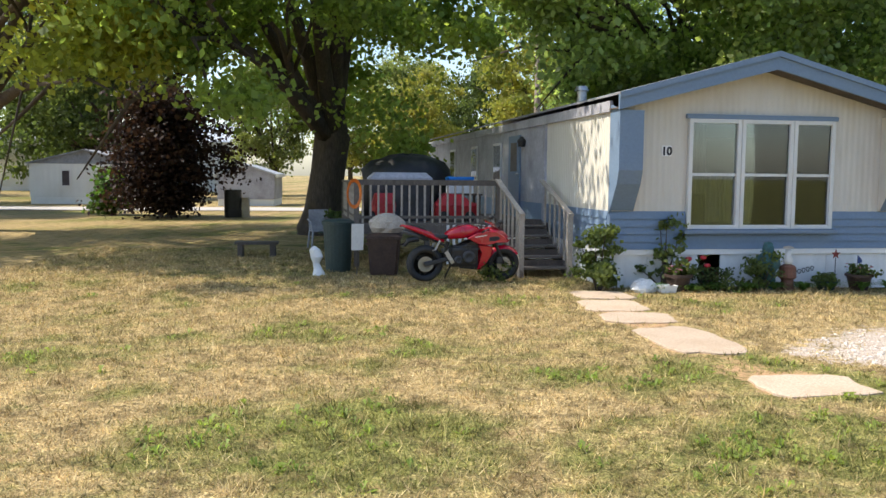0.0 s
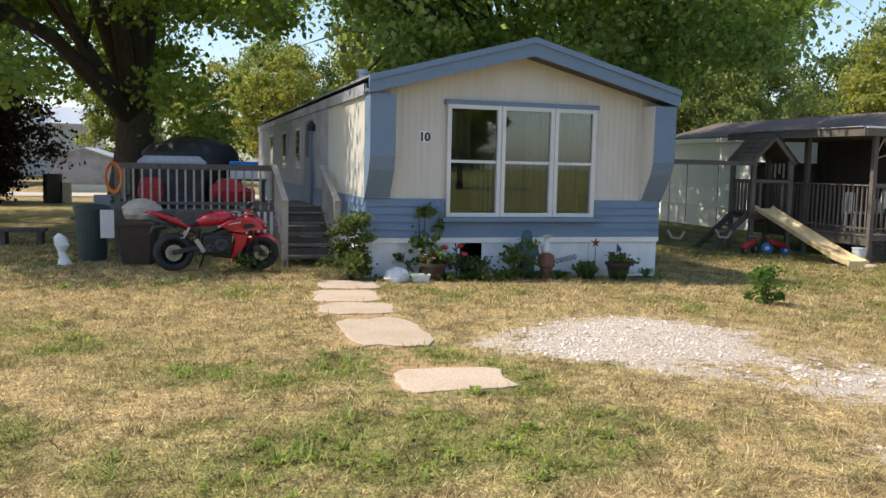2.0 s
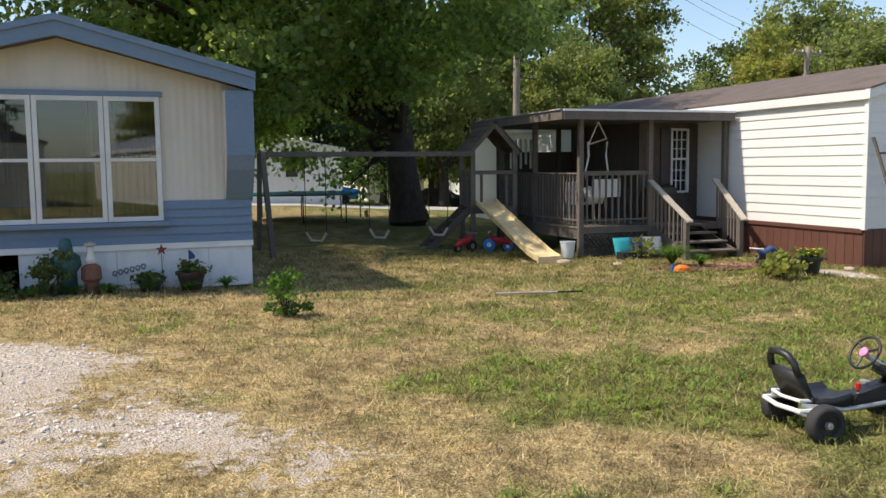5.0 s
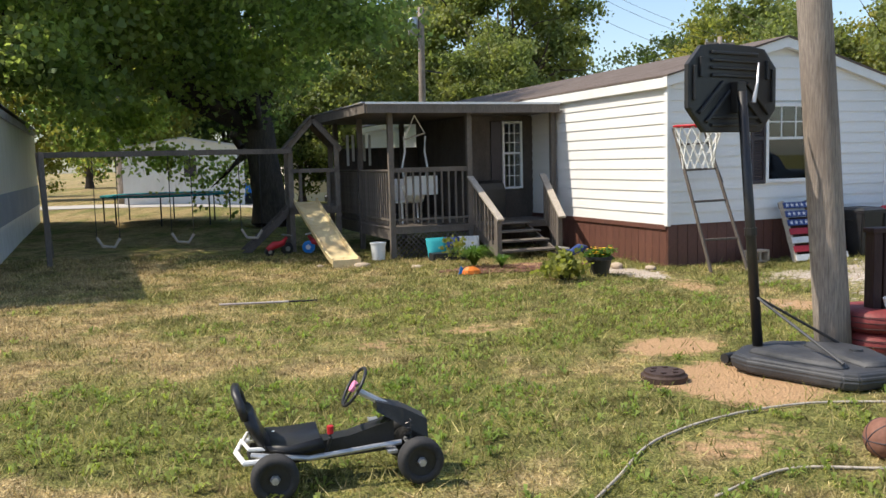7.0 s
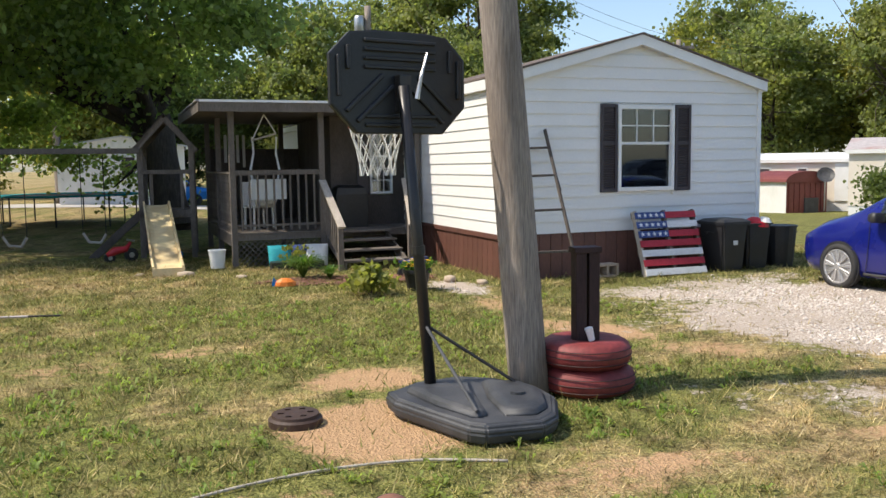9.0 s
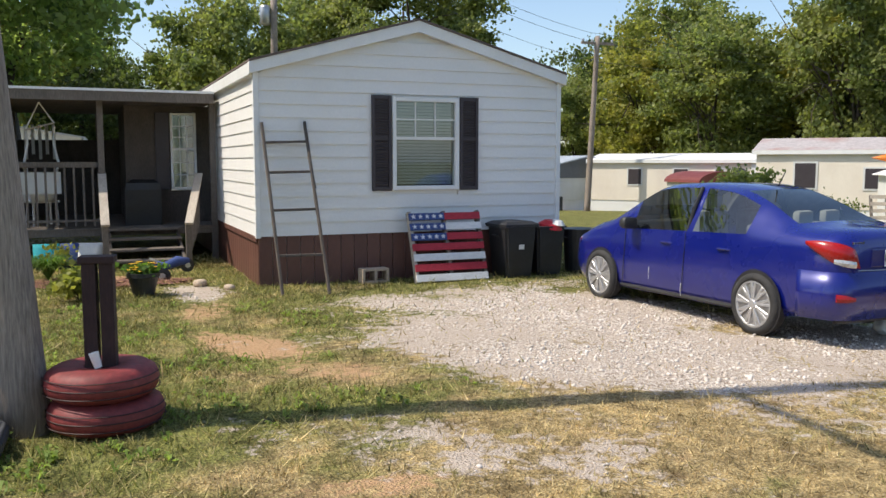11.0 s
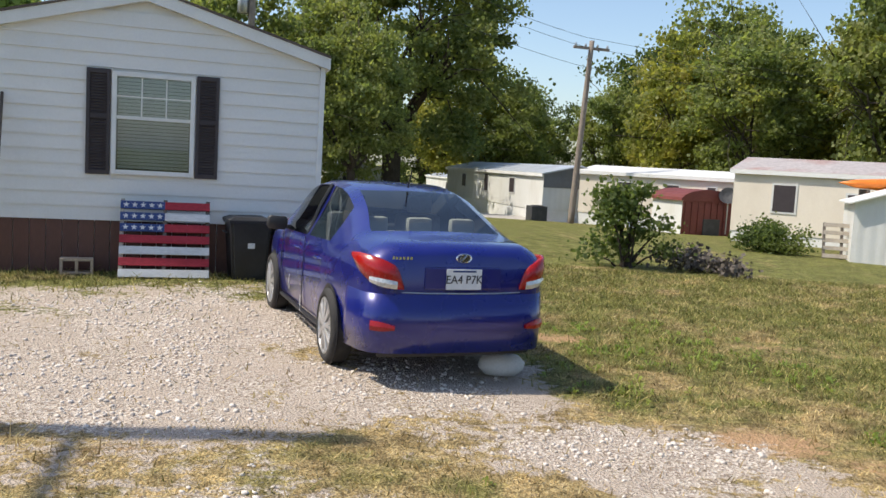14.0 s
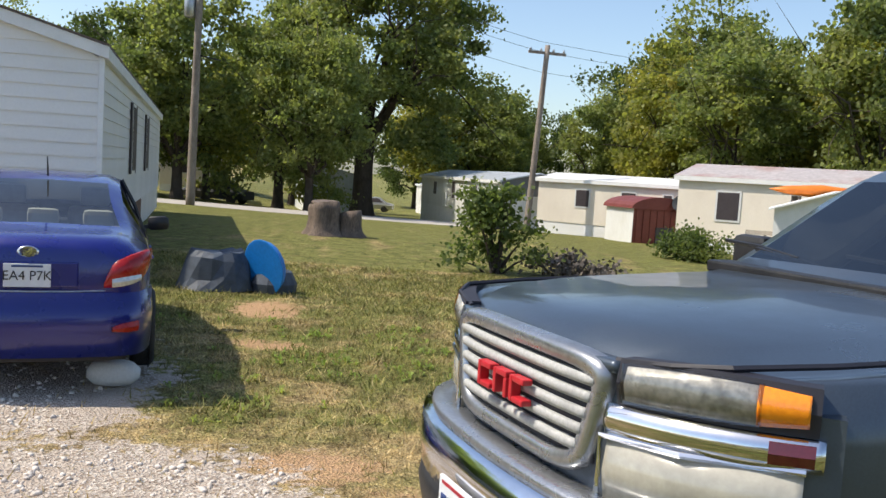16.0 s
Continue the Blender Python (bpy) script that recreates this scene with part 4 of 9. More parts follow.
def make_tree(label, base, trunk_r, fork_z, crown, seed, leaf, leaves, size, clumps, clump_r, lean=(0, 0), name="tree", low_cut=-0.75, hang=()):
    """crown: centre x, y, z above the base and radii rx, ry, rz."""
    rng = np.random.RandomState(seed)
    ob = thing(name, Matrix.Translation(base), label, "tree", "trees")
    cx, cy, cz, rx, ry, rz = crown
    d = rng.normal(size=(clumps * 3, 3))
    d /= np.linalg.norm(d, axis=1)[:, None]
    d = d[d[:, 2] > low_cut][:clumps]
    rad = 0.45 + 0.55 * rng.rand(len(d)) ** 0.6
    bulge = 1 + 0.24 * np.sin(3.1 * d[:, 0] + seed) * np.cos(2.7 * d[:, 1] - seed) + 0.12 * np.sin(7 * d[:, 2] + 5 * d[:, 0])
    c = np.array((cx, cy, cz)) + d * (rad * bulge)[:, None] * np.array((rx, ry, rz))
    if len(hang):
        c = np.concatenate([c, np.array(hang, float)])
    rr = clump_r * (0.55 + 0.8 * rng.rand(len(c)))
    bm = B_()
    tips = [c[i] for i in rng.choice(len(c), min(12, len(c)), replace=False)]
    limbs(bm, rng, (0, 0, 0), trunk_r, fork_z, lean, tips)
    part("trunk", bm, "bark", ob, "dark furrowed bark", smooth=True)
    v, f = leaf_cloud(c, rr, leaves, size, rng)
    cr = new("crown", mesh_np("crown", v, f, leaf, 4))
    cr.parent = ob
    return ob


def trees():
    make_tree("big spreading maple with dark trunk beside the deck", (-3.4, 23.6, -0.02), 0.5, 2.7, (-1.3, -2.6, 8.2, 5.5, 8.2, 5.8), 3, "leaf_maple", 100000, 0.155, 210, 0.95, (0.35, 0), low_cut=-0.9)
    make_tree("maple with yellowing low boughs over the lawn", (-13.2, 24.0, 0.0), 0.42, 3.2, (2.2, -3.0, 7.6, 5.6, 7.5, 4.3), 11, "leaf_turning", 54000, 0.155, 130, 0.95, low_cut=-0.6,
              hang=[(5.2 + 0.9 * (k % 3), -6.5 + 0.8 * (k % 4), 3.9 + 0.28 * (k % 5)) for k in range(9)])
    make_tree("broad dark shade tree behind the swing set", (11.4, 27.2, -0.2), 0.48, 3.0, (-3.7, -1.6, 7.3, 6.5, 8.2, 5.4), 23, "leaf_shade", 150000, 0.16, 270, 0.98, (-0.35, 0), low_cut=-0.92)
    make_tree("tall green tree behind the stump", (26.6, 60.0, Gz(26.6, 60)), 0.65, 4.6, (0.4, 0.5, 11.2, 6.6, 7.0, 7.6), 31, "leaf_far", 64000, 0.25, 170, 1.1, low_cut=-0.8)
    # small models for the far rows, copied with turns and sizes of their own
    kinds = [make_tree("far tree with yellow-green crown", (33, 76, Gz(33, 76)), 0.3, 3.0, (0, 0, 6.6, 4.2, 4.2, 4.9), 41, "leaf_yellow", 22000, 0.24, 150, 0.85, low_cut=-0.9),
             make_tree("far tree with full green crown", (50, 84, Gz(50, 84)), 0.32, 2.4, (0, 0, 7.0, 4.4, 4.4, 5.6), 42, "leaf_far", 25000, 0.24, 150, 0.85, low_cut=-0.95),
             make_tree("far tree with dark green crown", (-40, 60, 0), 0.3, 2.2, (0, 0, 6.0, 4.6, 4.6, 5.0), 43, "leaf_dark", 24000, 0.24, 150, 0.85, low_cut=-0.95)]
    rng = random.Random(5)
    spots = [(0, 5.2, 47, 0.78), (0, -1.5, 52, 0.6), (0, -6.5, 60, 0.6), (2, 9.5, 50, 0.7), (2, -23, 33, 0.95), (1, -30, 44, 1.1), (1, -13, 66, 0.8), (2, -22, 56, 1.1), (2, 13.5, 54, 0.75),
             (1, 16.6, 50, 0.9), (1, 21, 62, 1.0), (1, 23.6, 48, 0.7), (0, 17, 57, 0.7), (1, 37, 75, 0.9), (1, 41, 84, 0.85), (2, 45, 96, 1.0), (0, 21, 78, 1.0),
             (0, 54, 76, 1.3), (1, 60, 80, 1.5), (1, 55, 66, 1.25), (0, 63, 66, 1.4), (1, 68, 58, 1.45), (2, 70, 70, 1.5), (1, 61, 57, 1.3), (0, 72, 50, 1.5), (1, 80, 60, 1.6), (2, 58, 90, 1.5),
             (2, 4, 80, 1.0), (1, -4, 84, 1.0), (2, 14, 88, 1.0), (2, -34, 75, 1.5), (1, 66, 45, 1.4), (2, 34, 108, 1.0), (2, 90, 75, 1.6),
             (1, -14, -44, 0.9), (2, 4, -52, 0.9), (0, 20, -48, 0.8), (1, 38, -50, 0.9)]
    for k, x, y, s in spots:
        copy_thing(kinds[k], Matrix.LocRotScale((x, y, Gz(x, y)), Euler((0, 0, rng.random() * 6.28)), (s * rng.uniform(0.9, 1.1), s, s * rng.uniform(0.95, 1.15))))
    for o in scene.objects:
        if o.type == "EMPTY" and o.name.startswith("tree.") and o["label"].startswith("far"):
            o.scale = o.matrix_basis.to_scale()


trees()


def bush(name, label, at, r, h, leaf, n, size, seed, stems=9, category="bush"):
    """Loose foliage on many thin stems, thinner and ragged towards the rim."""
    rng = np.random.RandomState(seed)
    ob = thing(name, Matrix.Translation(at), label, category)
    m = max(14, n // 110)
    a, q = rng.rand(m) * math.tau, rng.rand(m) ** 0.6
    zz = h * (0.1 + 0.85 * rng.rand(m))
    rad = r * q * (1.05 - 0.55 * np.abs(zz / h - 0.35)) * (0.8 + 0.35 * np.sin(3 * a + seed))
    c = np.stack([np.cos(a) * rad, np.sin(a) * rad, zz], 1)
    v, f = leaf_cloud(c, np.full(m, r * 0.36) * (0.5 + 0.8 * rng.rand(m)), n, size, rng, 0.1)
    v[:, 2] = np.maximum(v[:, 2], 0.02)
    bm = B_()
    for k in range(stems):
        t = c[rng.randint(m)]
        tube(bm, [(rng.normal() * r * 0.08, rng.normal() * r * 0.08, -0.08), tuple(t * 0.5), tuple(t * 1.1)], [0.014 * h + 0.003, 0.010 * h + 0.002, 0.002], 5)
    part("stems", bm, "bark", ob)
    cr = new("foliage", mesh_np("foliage", v, f, leaf, 4))
    cr.parent = ob
    return ob


def strap_plant(label, at, r, h, n, leaf, seed):
    """A clump of long arching leaves."""
    rng = random.Random(seed)
    ob = thing("yard_plant", Matrix.Translation(at), label, "plant")
    bm = B_()
    for k in range(n):
        a, q, hh = rng.random() * math.tau, r * rng.uniform(0.4, 1.1), h * rng.uniform(0.6, 1.1)
        d, w = Vector((math.cos(a), math.sin(a), 0)), rng.uniform(0.008, 0.016)
        s = Vector((-d.y, d.x, 0)) * w
        rows = []
        for f in (0, 0.3, 0.6, 0.85, 1.0):
            c = d * q * f ** 1.3 + Vector((0, 0, hh * (1.9 * f - 1.35 * f * f)))
            rows.append([c - s * (1 - f ** 2 * 0.9), c + s * (1 - f ** 2 * 0.9)])
        loft(bm, rows, caps=False, close=False)
    part("leaves", bm, leaf, ob)
    return ob


bush("plum_tree", "dark purple-leaved ornamental plum tree", (-10.3, 32.1, 0), 2.2, 4.9, "leaf_plum", 20000, 0.15, 51, category="tree")
bush("bush", "bright green round bush by the lane", (-12.9, 33.5, 0), 0.9, 1.7, "leaf_bright", 3500, 0.16, 52)
bush("bush", "overgrown green bush round the leaning pole", (28.35, 19.5, Gz(28.35, 19.5)), 0.85, 1.75, "leaf_bush", 3600, 0.095, 53, stems=26)
bush("bush", "low green scrub beside the white shed", (35.0, 25.8, Gz(35, 25.8)), 1.1, 0.8, "leaf_bush", 4500, 0.085, 54, stems=20)
bush("shrub", "leafy green shrub at the corner of the skirting", (2.30, 12.62, -0.02), 0.34, 1.0, "leaf_bush", 3000, 0.06, 55)
bush("vine", "green vine climbing the white skirting", (3.35, 12.85, -0.02), 0.40, 1.05, "leaf_bush", 420, 0.085, 56, category="plant")
bush("weed_clump", "tall green weed in the drive", (7.75, 10.95, -0.1), 0.34, 0.55, "leaf_bright", 900, 0.045, 57, stems=16, category="weed")
strap_plant("arching green lily clump beside the steps", (14.55, 15.6, -0.25), 0.5, 0.5, 260, "leaf_bright", 58)
strap_plant("smaller lily clump edging the bed", (14.95, 15.3, -0.25), 0.3, 0.3, 110, "leaf_bright", 60)
bush("yard_plant", "yellow-green flowering clump in the bed", (15.4, 13.4, -0.25), 0.42, 0.4, "leaf_yellow", 600, 0.09, 59, category="plant")


# ---- utility poles and wires ----
def pole(label, at, h, r, lean=(0, 0), arm=True, can=False):
    ob = thing("utility_pole", Matrix.Translation(at), label, "utility pole")
    top = Vector((lean[0], lean[1], h))
    bm = B_()
    rng = random.Random(int(h * 10))
    n, k = 18, 14
    rings = []
    for i in range(k + 1):
        c = Vector((0, 0, -0.3)).lerp(top, i / k)
        rr = r * (1 - 0.28 * i / k)
        rings.append([c + Vector((math.cos(a) * rr * rng.uniform(0.965, 1.02), math.sin(a) * rr * rng.uniform(0.965, 1.02), 0)) for a in (math.tau * j / n for j in range(n))])
    loft(bm, rings)
    part("pole_shaft", bm, "pole_wood", ob, "weathered cracked wooden shaft", smooth=True)
    if arm:
        a = top - Vector((0, 0, 0.35))
        part("crossarm", beam(B_(), a - Vector((0.9, 0.15, 0)), a + Vector((0.9, 0.15, 0)), 0.1, 0.12), "pole_wood", ob)
        for d in (-0.8, -0.3, 0.3, 0.8):
            part("insulator", lathe(B_(), [(0.0, 0), (0.05, 0), (0.06, 0.06), (0.03, 0.14), (0.0, 0.15)], 8, Matrix.Translation(a + Vector((d, d * 0.16, 0.06)))), "steel", ob)
    if can:
        c = top.copy()
        c.z = can
        part("transformer", lathe(B_(), [(0.0, 0), (0.2, 0.0), (0.24, 0.05), (0.24, 0.75), (0.2, 0.85), (0.0, 0.88)], 16, Matrix.Translation((c.x * can / h - 0.38, c.y * can / h, can))), "steel", ob, "grey transformer can", smooth=True)
        part("bracket", beam(B_(), (c.x * can / h + 0.1, 0, can - 1.6), (c.x * can / h + 1.0, 0, can - 1.75), 0.06, 0.06), "black_steel", ob)
    return ob


street = pole("thick weathered utility pole beside the painted tyres", (15.97, 8.15, -0.26), 10.0, 0.155, (-0.78, 0.1), arm=False)
part("lamp_arm", tube(B_(), [(-0.58, 0.05, 7.5), (-0.56, -0.8, 7.6), (-0.54, -2.2, 7.65)], 0.05, 8), "steel", street)
part("lamp_head", lathe(B_(), [(0, 0), (0.12, 0.02), (0.16, 0.1), (0.08, 0.2), (0, 0.22)], 12, pose(-0.54, -2.3, 7.52)), "steel", street)
pole("leaning utility pole with crossarm in the far lawn", (33.8, 42.0, Gz(33.8, 42)), 8.5, 0.16, (0.42, 0.0))
pole("utility pole with transformer behind the white home", (18.7, 42.0, Gz(18.7, 42)), 9.4, 0.2, (0.1, 0), arm=False, can=8.1)
pole("utility pole behind the blue-trimmed home", (4.7, 44.0, 0), 10.5, 0.18, (0.05, 0))


def wire(p, q, sag, r=0.009):
    p, q = Vector(p), Vector(q)
    pts = [p.lerp(q, i / 16) - Vector((0, 0, 4 * sag * (i / 16) * (1 - i / 16))) for i in range(17)]
    tagged(part("power_line", tube(B_(), pts, r, 4), "black"), "thin dark overhead power line", "cable")


for dz, dy in ((0, 0), (0.5, 0.3), (-0.9, 0)):
    wire((4.75, 44.0 + dy, 10.0 + dz), (20.0, 34.0 + dy, 10.2 + dz), 0.5)
    wire((20.0, 34.0 + dy, 10.2 + dz), (34.0, 42.0 + dy, 7.2 + dz), 0.5)
    wire((34.0, 42.0 + dy, 7.2 + dz), (95, 62 + dy, 8 + dz), 0.8)
    wire((4.75, 44 + dy, 10.0 + dz), (-50, 50 + dy, 9.5 + dz), 0.9)


# ---- far homes and sheds ----
def far_home(label, at, turn, w, n, h, skin, roofing, gable, rise=0.45, wins=(), skirt="white_trim", doors=(), roof_over=0.12):
    """A box home: w across the gable (local x), n long (local y). wins: (side, along, z, width, height)."""
    ob = thing("mobile_home", pose(*at, 0, 0, turn), label, "mobile home", "far mobile homes")
    bm = B_()
    box(bm, 0, w, 0, n, 0.35, h)
    part("wall", bm, skin, ob)
    part("skirting", box(B_(), 0.03, w - 0.03, 0.03, n - 0.03, -1.0, 0.35), skirt, ob)
    for y0, y1 in ((-0.02, 0.02), (n - 0.02, n + 0.02)):
        part("gable", prism(B_(), [(0, h), (w, h), (w / 2, h + rise)], y0, y1), gable, ob)
    for s in (0, 1):
        xe, xp = (-roof_over, w / 2) if s == 0 else (w + roof_over, w / 2)
        part("roof", loft(B_(), [[(xe, y, h - 0.02), (xp, y, h + rise), (xp, y, h + rise + 0.06), (xe, y, h + 0.05)] for y in (-0.15, n + 0.15)]), roofing, ob)
        xw = -roof_over if s == 0 else w + roof_over
        part("eave_trim", box(B_(), xw - 0.03, xw + 0.03, -0.15, n + 0.15, h - 0.12, h + 0.04), "white_trim", ob)
    for side, along, z, ww, hh in wins:
        x = -0.03 if side == "l" else w + 0.03
        if side == "f":
            fr = part("window", box(B_(), along, along + ww, -0.05, 0.0, z, z + hh), "frame_white", ob)
            part("pane", box(B_(), along + 0.07, along + ww - 0.07, -0.056, -0.05, z + 0.07, z + hh - 0.07), "shutter", fr)
            continue
        fr = part("window", box(B_(), min(x, 0 if side == "l" else w), max(x, 0 if side == "l" else w), along, along + ww, z, z + hh), "frame_white", ob)
        part("pane", box(B_(), x - 0.006, x + 0.006, along + 0.07, along + ww - 0.07, z + 0.07, z + hh - 0.07), "shutter", fr)
    for side, along in doors:
        x = -0.04 if side == "l" else w + 0.04
        part("door", box(B_(), min(x, 0 if side == "l" else w), max(x, 0 if side == "l" else w), along, along + 0.9, 0.4, 2.3), "white_trim", ob)
    return ob


far_home("white single-wide home with shade painted grey on its gable end", (32.9, 44.0, -0.9), 7.5, 3.8, 17.5, 2.15, "tin_white", "tin_roof", "grey_gable", wins=(("l", 4.0, 1.0, 0.9, 0.9), ("l", 8.5, 0.9, 0.8, 1.1), ("l", 13, 1.0, 0.9, 0.9)), doors=(("l", 10.5),))
# grey sheet paints the shade on the white home's end wall
part("gable_panel", box(B_(), 0.0, 3.8, -0.03, -0.004, 1.5, 2.15), "grey_gable", scene.objects["mobile_home.002"])
far_home("cream home with flat pale roof", (37.3, 46.6, -0.85), -133.5, 3.8, 12.0, 2.35, "tin_cream", "tin_white", "tin_cream", 0.3, wins=(("r", 2.0, 1.1, 0.8, 0.9), ("r", 4.3, 1.1, 0.8, 0.9), ("r", 6.3, 1.1, 0.5, 0.9)), doors=(("r", 8.0),))
far_home("pale pink home with rust-streaked roof", (40.2, 36.2, -0.75), -133.5, 4.0, 14.0, 2.6, "tin_cream", "rust_roof", "tin_cream", 0.5, wins=(("r", 1.4, 1.1, 0.9, 1.1), ("r", 3.9, 1.1, 0.9, 0.9), ("r", 6.2, 1.4, 0.6, 0.6)))
far_home("small white home under the trees", (22.5, 66, -1.5), 7, 4.0, 9.0, 2.4, "tin_white", "tin_roof", "tin_white", wins=(("f", 1.0, 1.1, 0.9, 0.9),))
far_home("white home far down the lane", (34.5, 82, -2.2), 7, 4.0, 12, 2.4, "tin_white", "tin_roof", "tin_white", wins=(("l", 3, 1.1, 0.9, 0.9),))
far_home("tan home under the trees", (13.2, 62, -0.7), 7, 4.2, 9.0, 2.6, "tin_cream", "shingle", "tin_cream", wins=(("f", 1.3, 1.1, 1.0, 1.0),))
far_home("pale trailer behind the trampoline", (5.0, 42.5, 0), 8, 5.4, 9.0, 2.5, "tin_white", "tin_roof", "tin_white", wins=(("f", 2.6, 1.1, 0.7, 1.0),))
far_home("white house with dark roof and front window", (-21.5, 44.6, 0), 4, 5.6, 7.0, 2.1, "tin_white", "roof_grey", "roof_grey", 0.7, wins=(("f", 1.6, 0.9, 0.5, 0.9), ("f", 3.4, 0.9, 1.2, 0.9)))
# homes across the road, seen in the front window
for hx in (-9.5, 1.5, 12.0):
    far_home("tan home across the road, mirrored in the window", (hx, -33.0, Gz(hx, -20)), -4, 5.2, 15.0, 2.9, "tin_cream", "roof_grey", "grey_gable", 0.9)
far_home("grey-blue garden shed by the lane", (-11.6, 44.0, 0), 4, 2.9, 3.5, 1.6, "fascia_grey", "tin_roof", "fascia_grey", 0.5)
far_home("long white barn-like building beyond the lane", (-19, 78, 0), 96, 9.0, 26, 4.5, "tin_white", "tin_roof", "tin_white", 1.6)


# ---- grass: single blades near the walk ----
def build_grass():
    rng = np.random.RandomState(17)
    n = 640000
    u = rng.rand(n)
    y = 2.2 + 16.5 * u ** 1.7
    x = -7.5 + 41 * rng.rand(n)
    keep = rng.rand(n) > np.clip(gravel_at(x, y) * 1.5, 0, 0.96)
    keep &= rng.rand(n) > np.clip(dirt_at(x, y) * 1.3, 0, 0.9)
    for f, w, d in ((A_AT, AW, AL), (B_AT, BW, BL)):
        inv = np.array(f.inverted())
        lx = inv[0, 0] * x + inv[0, 1] * y + inv[0, 3]
        ly = inv[1, 0] * x + inv[1, 1] * y + inv[1, 3]
        keep &= ~((lx > -0.02) & (lx < w + 0.02) & (ly > -0.01) & (ly < d))
    for (a, b, c, d, e) in SLABS:
        keep &= ~((np.abs((x - a) * math.cos(e) + (y - b) * math.sin(e)) < c / 2) & (np.abs(-(x - a) * math.sin(e) + (y - b) * math.cos(e)) < d / 2))
    x, y = x[keep], y[keep]
    n = len(x)
    gr = green_at(x, y)
    tuft = soft_noise(x, y, 7.0, 9)
    h = (0.018 + 0.035 * rng.rand(n) + 0.16 * np.clip(tuft - 0.6, 0, 1) + 0.035 * np.clip(gr - 0.5, 0, 1)) * (1 + 1.0 * (rng.rand(n) > 0.96))
    a = rng.rand(n) * math.tau
    w = 0.0028 + 0.0032 * rng.rand(n) + 0.0004 * np.maximum(y - 5, 0)
    lean = rng.normal(size=(n, 2)) * h[:, None] * 0.75
    z = G(x, y) + relief(x, y) - 0.004
    dx, dy = np.cos(a) * w, np.sin(a) * w
    v = np.stack([np.stack([x - dx, y - dy, z], 1), np.stack([x + dx, y + dy, z], 1), np.stack([x + lean[:, 0], y + lean[:, 1], z + h], 1)], 1).reshape(-1, 3)
    me = mesh_np("grass", v, np.arange(n * 3).reshape(-1, 3), "grass", 3)
    set_attr(me, "green", np.repeat(np.clip(gr + 0.25 * rng.normal(size=n), 0, 1), 3))
    tagged(new("grass", me), "short dry and green lawn grass", "grass", kind="stuff")


def build_weeds():
    """Low broad-leaved rosettes where the lawn is lush."""
    rng = np.random.RandomState(29)
    n = 16000
    x, y = -6 + 33 * rng.rand(n), 3.4 + 9.5 * rng.rand(n) ** 1.4
    keep = (green_at(x, y) * (0.4 + 0.6 * soft_noise(x, y, 3.0, 21)) > 0.42 + 0.3 * rng.rand(n)) & (gravel_at(x, y) < 0.3) & (dirt_at(x, y) < 0.35)
    for (a, b, c, d, e) in SLABS:
        keep &= ~((np.abs((x - a) * math.cos(e) + (y - b) * math.sin(e)) < c / 2 + 0.03) & (np.abs(-(x - a) * math.sin(e) + (y - b) * math.cos(e)) < d / 2 + 0.03))
    x, y = np.repeat(x[keep], 6), np.repeat(y[keep], 6)
    n = len(x)
    a = rng.rand(n) * math.tau
    q = (0.03 + 0.05 * rng.rand(n))
    h = 0.015 + 0.05 * rng.rand(n)
    z = G(x, y) + relief(x, y)
    ux, uy = np.cos(a), np.sin(a)
    w = q * 0.2
    x, y = x + rng.normal(size=n) * 0.015, y + rng.normal(size=n) * 0.015
    v = np.stack([np.stack([x, y, z], 1), np.stack([x + ux * q * 0.55 - uy * w, y + uy * q * 0.55 + ux * w, z + h], 1), np.stack([x + ux * q, y + uy * q, z + h * 0.7], 1), np.stack([x + ux * q * 0.55 + uy * w, y + uy * q * 0.55 - ux * w, z + h], 1)], 1).reshape(-1, 3)
    tagged(new("lawn_weeds", mesh_np("lawn_weeds", v, np.arange(n * 4).reshape(-1, 4), "leaf_weed", 4)), "low broad-leaved green weeds in the lawn", "weeds", kind="stuff")


def build_gravel():
    rng = np.random.RandomState(8)
    ico = B_()
    bmesh.ops.create_icosphere(ico, subdivisions=1, radius=1)
    base = np.array([v.co[:] for v in ico.verts])
    tri = np.array([[v.index for v in f.verts] for f in ico.faces])
    ico.free()
    n = 130000
    x = np.where(rng.rand(n) < 0.4, rng.uniform(2.5, 9.5, n), rng.uniform(15.5, 26, n))
    y = 3 + 11.5 * rng.rand(n) ** 1.2
    keep = gravel_at(x, y) > 0.42 + 0.55 * rng.rand(n)
    keep &= soft_noise(x, y, 2.6, 31) > 0.25 + 0.5 * rng.rand(n)
    x, y = x[keep][:10000], y[keep][:10000]
    n = len(x)
    s = 0.006 + 0.020 * rng.rand(n) ** 3.5
    sc = s[:, None, None] * (0.6 + 0.8 * rng.rand(n, 12, 1)) * np.array((1, 1, 0.6))
    v = base[None] * sc
    a = rng.rand(n) * math.tau
    vx = v[..., 0] * np.cos(a)[:, None] - v[..., 1] * np.sin(a)[:, None] * 0.8
    vy = v[..., 0] * np.sin(a)[:, None] + v[..., 1] * np.cos(a)[:, None] * 0.8
    z = (G(x, y) + relief(x, y))[:, None] + v[..., 2] + s[:, None] * 0.2
    v = np.stack([vx + x[:, None], vy + y[:, None], z], -1).reshape(-1, 3)
    f = (tri[None] + 12 * np.arange(n)[:, None, None]).reshape(-1, 3)
    tagged(new("gravel", mesh_np("gravel", v, f, "stone", 3)), "pale crushed limestone gravel on the drives", "gravel", kind="stuff")


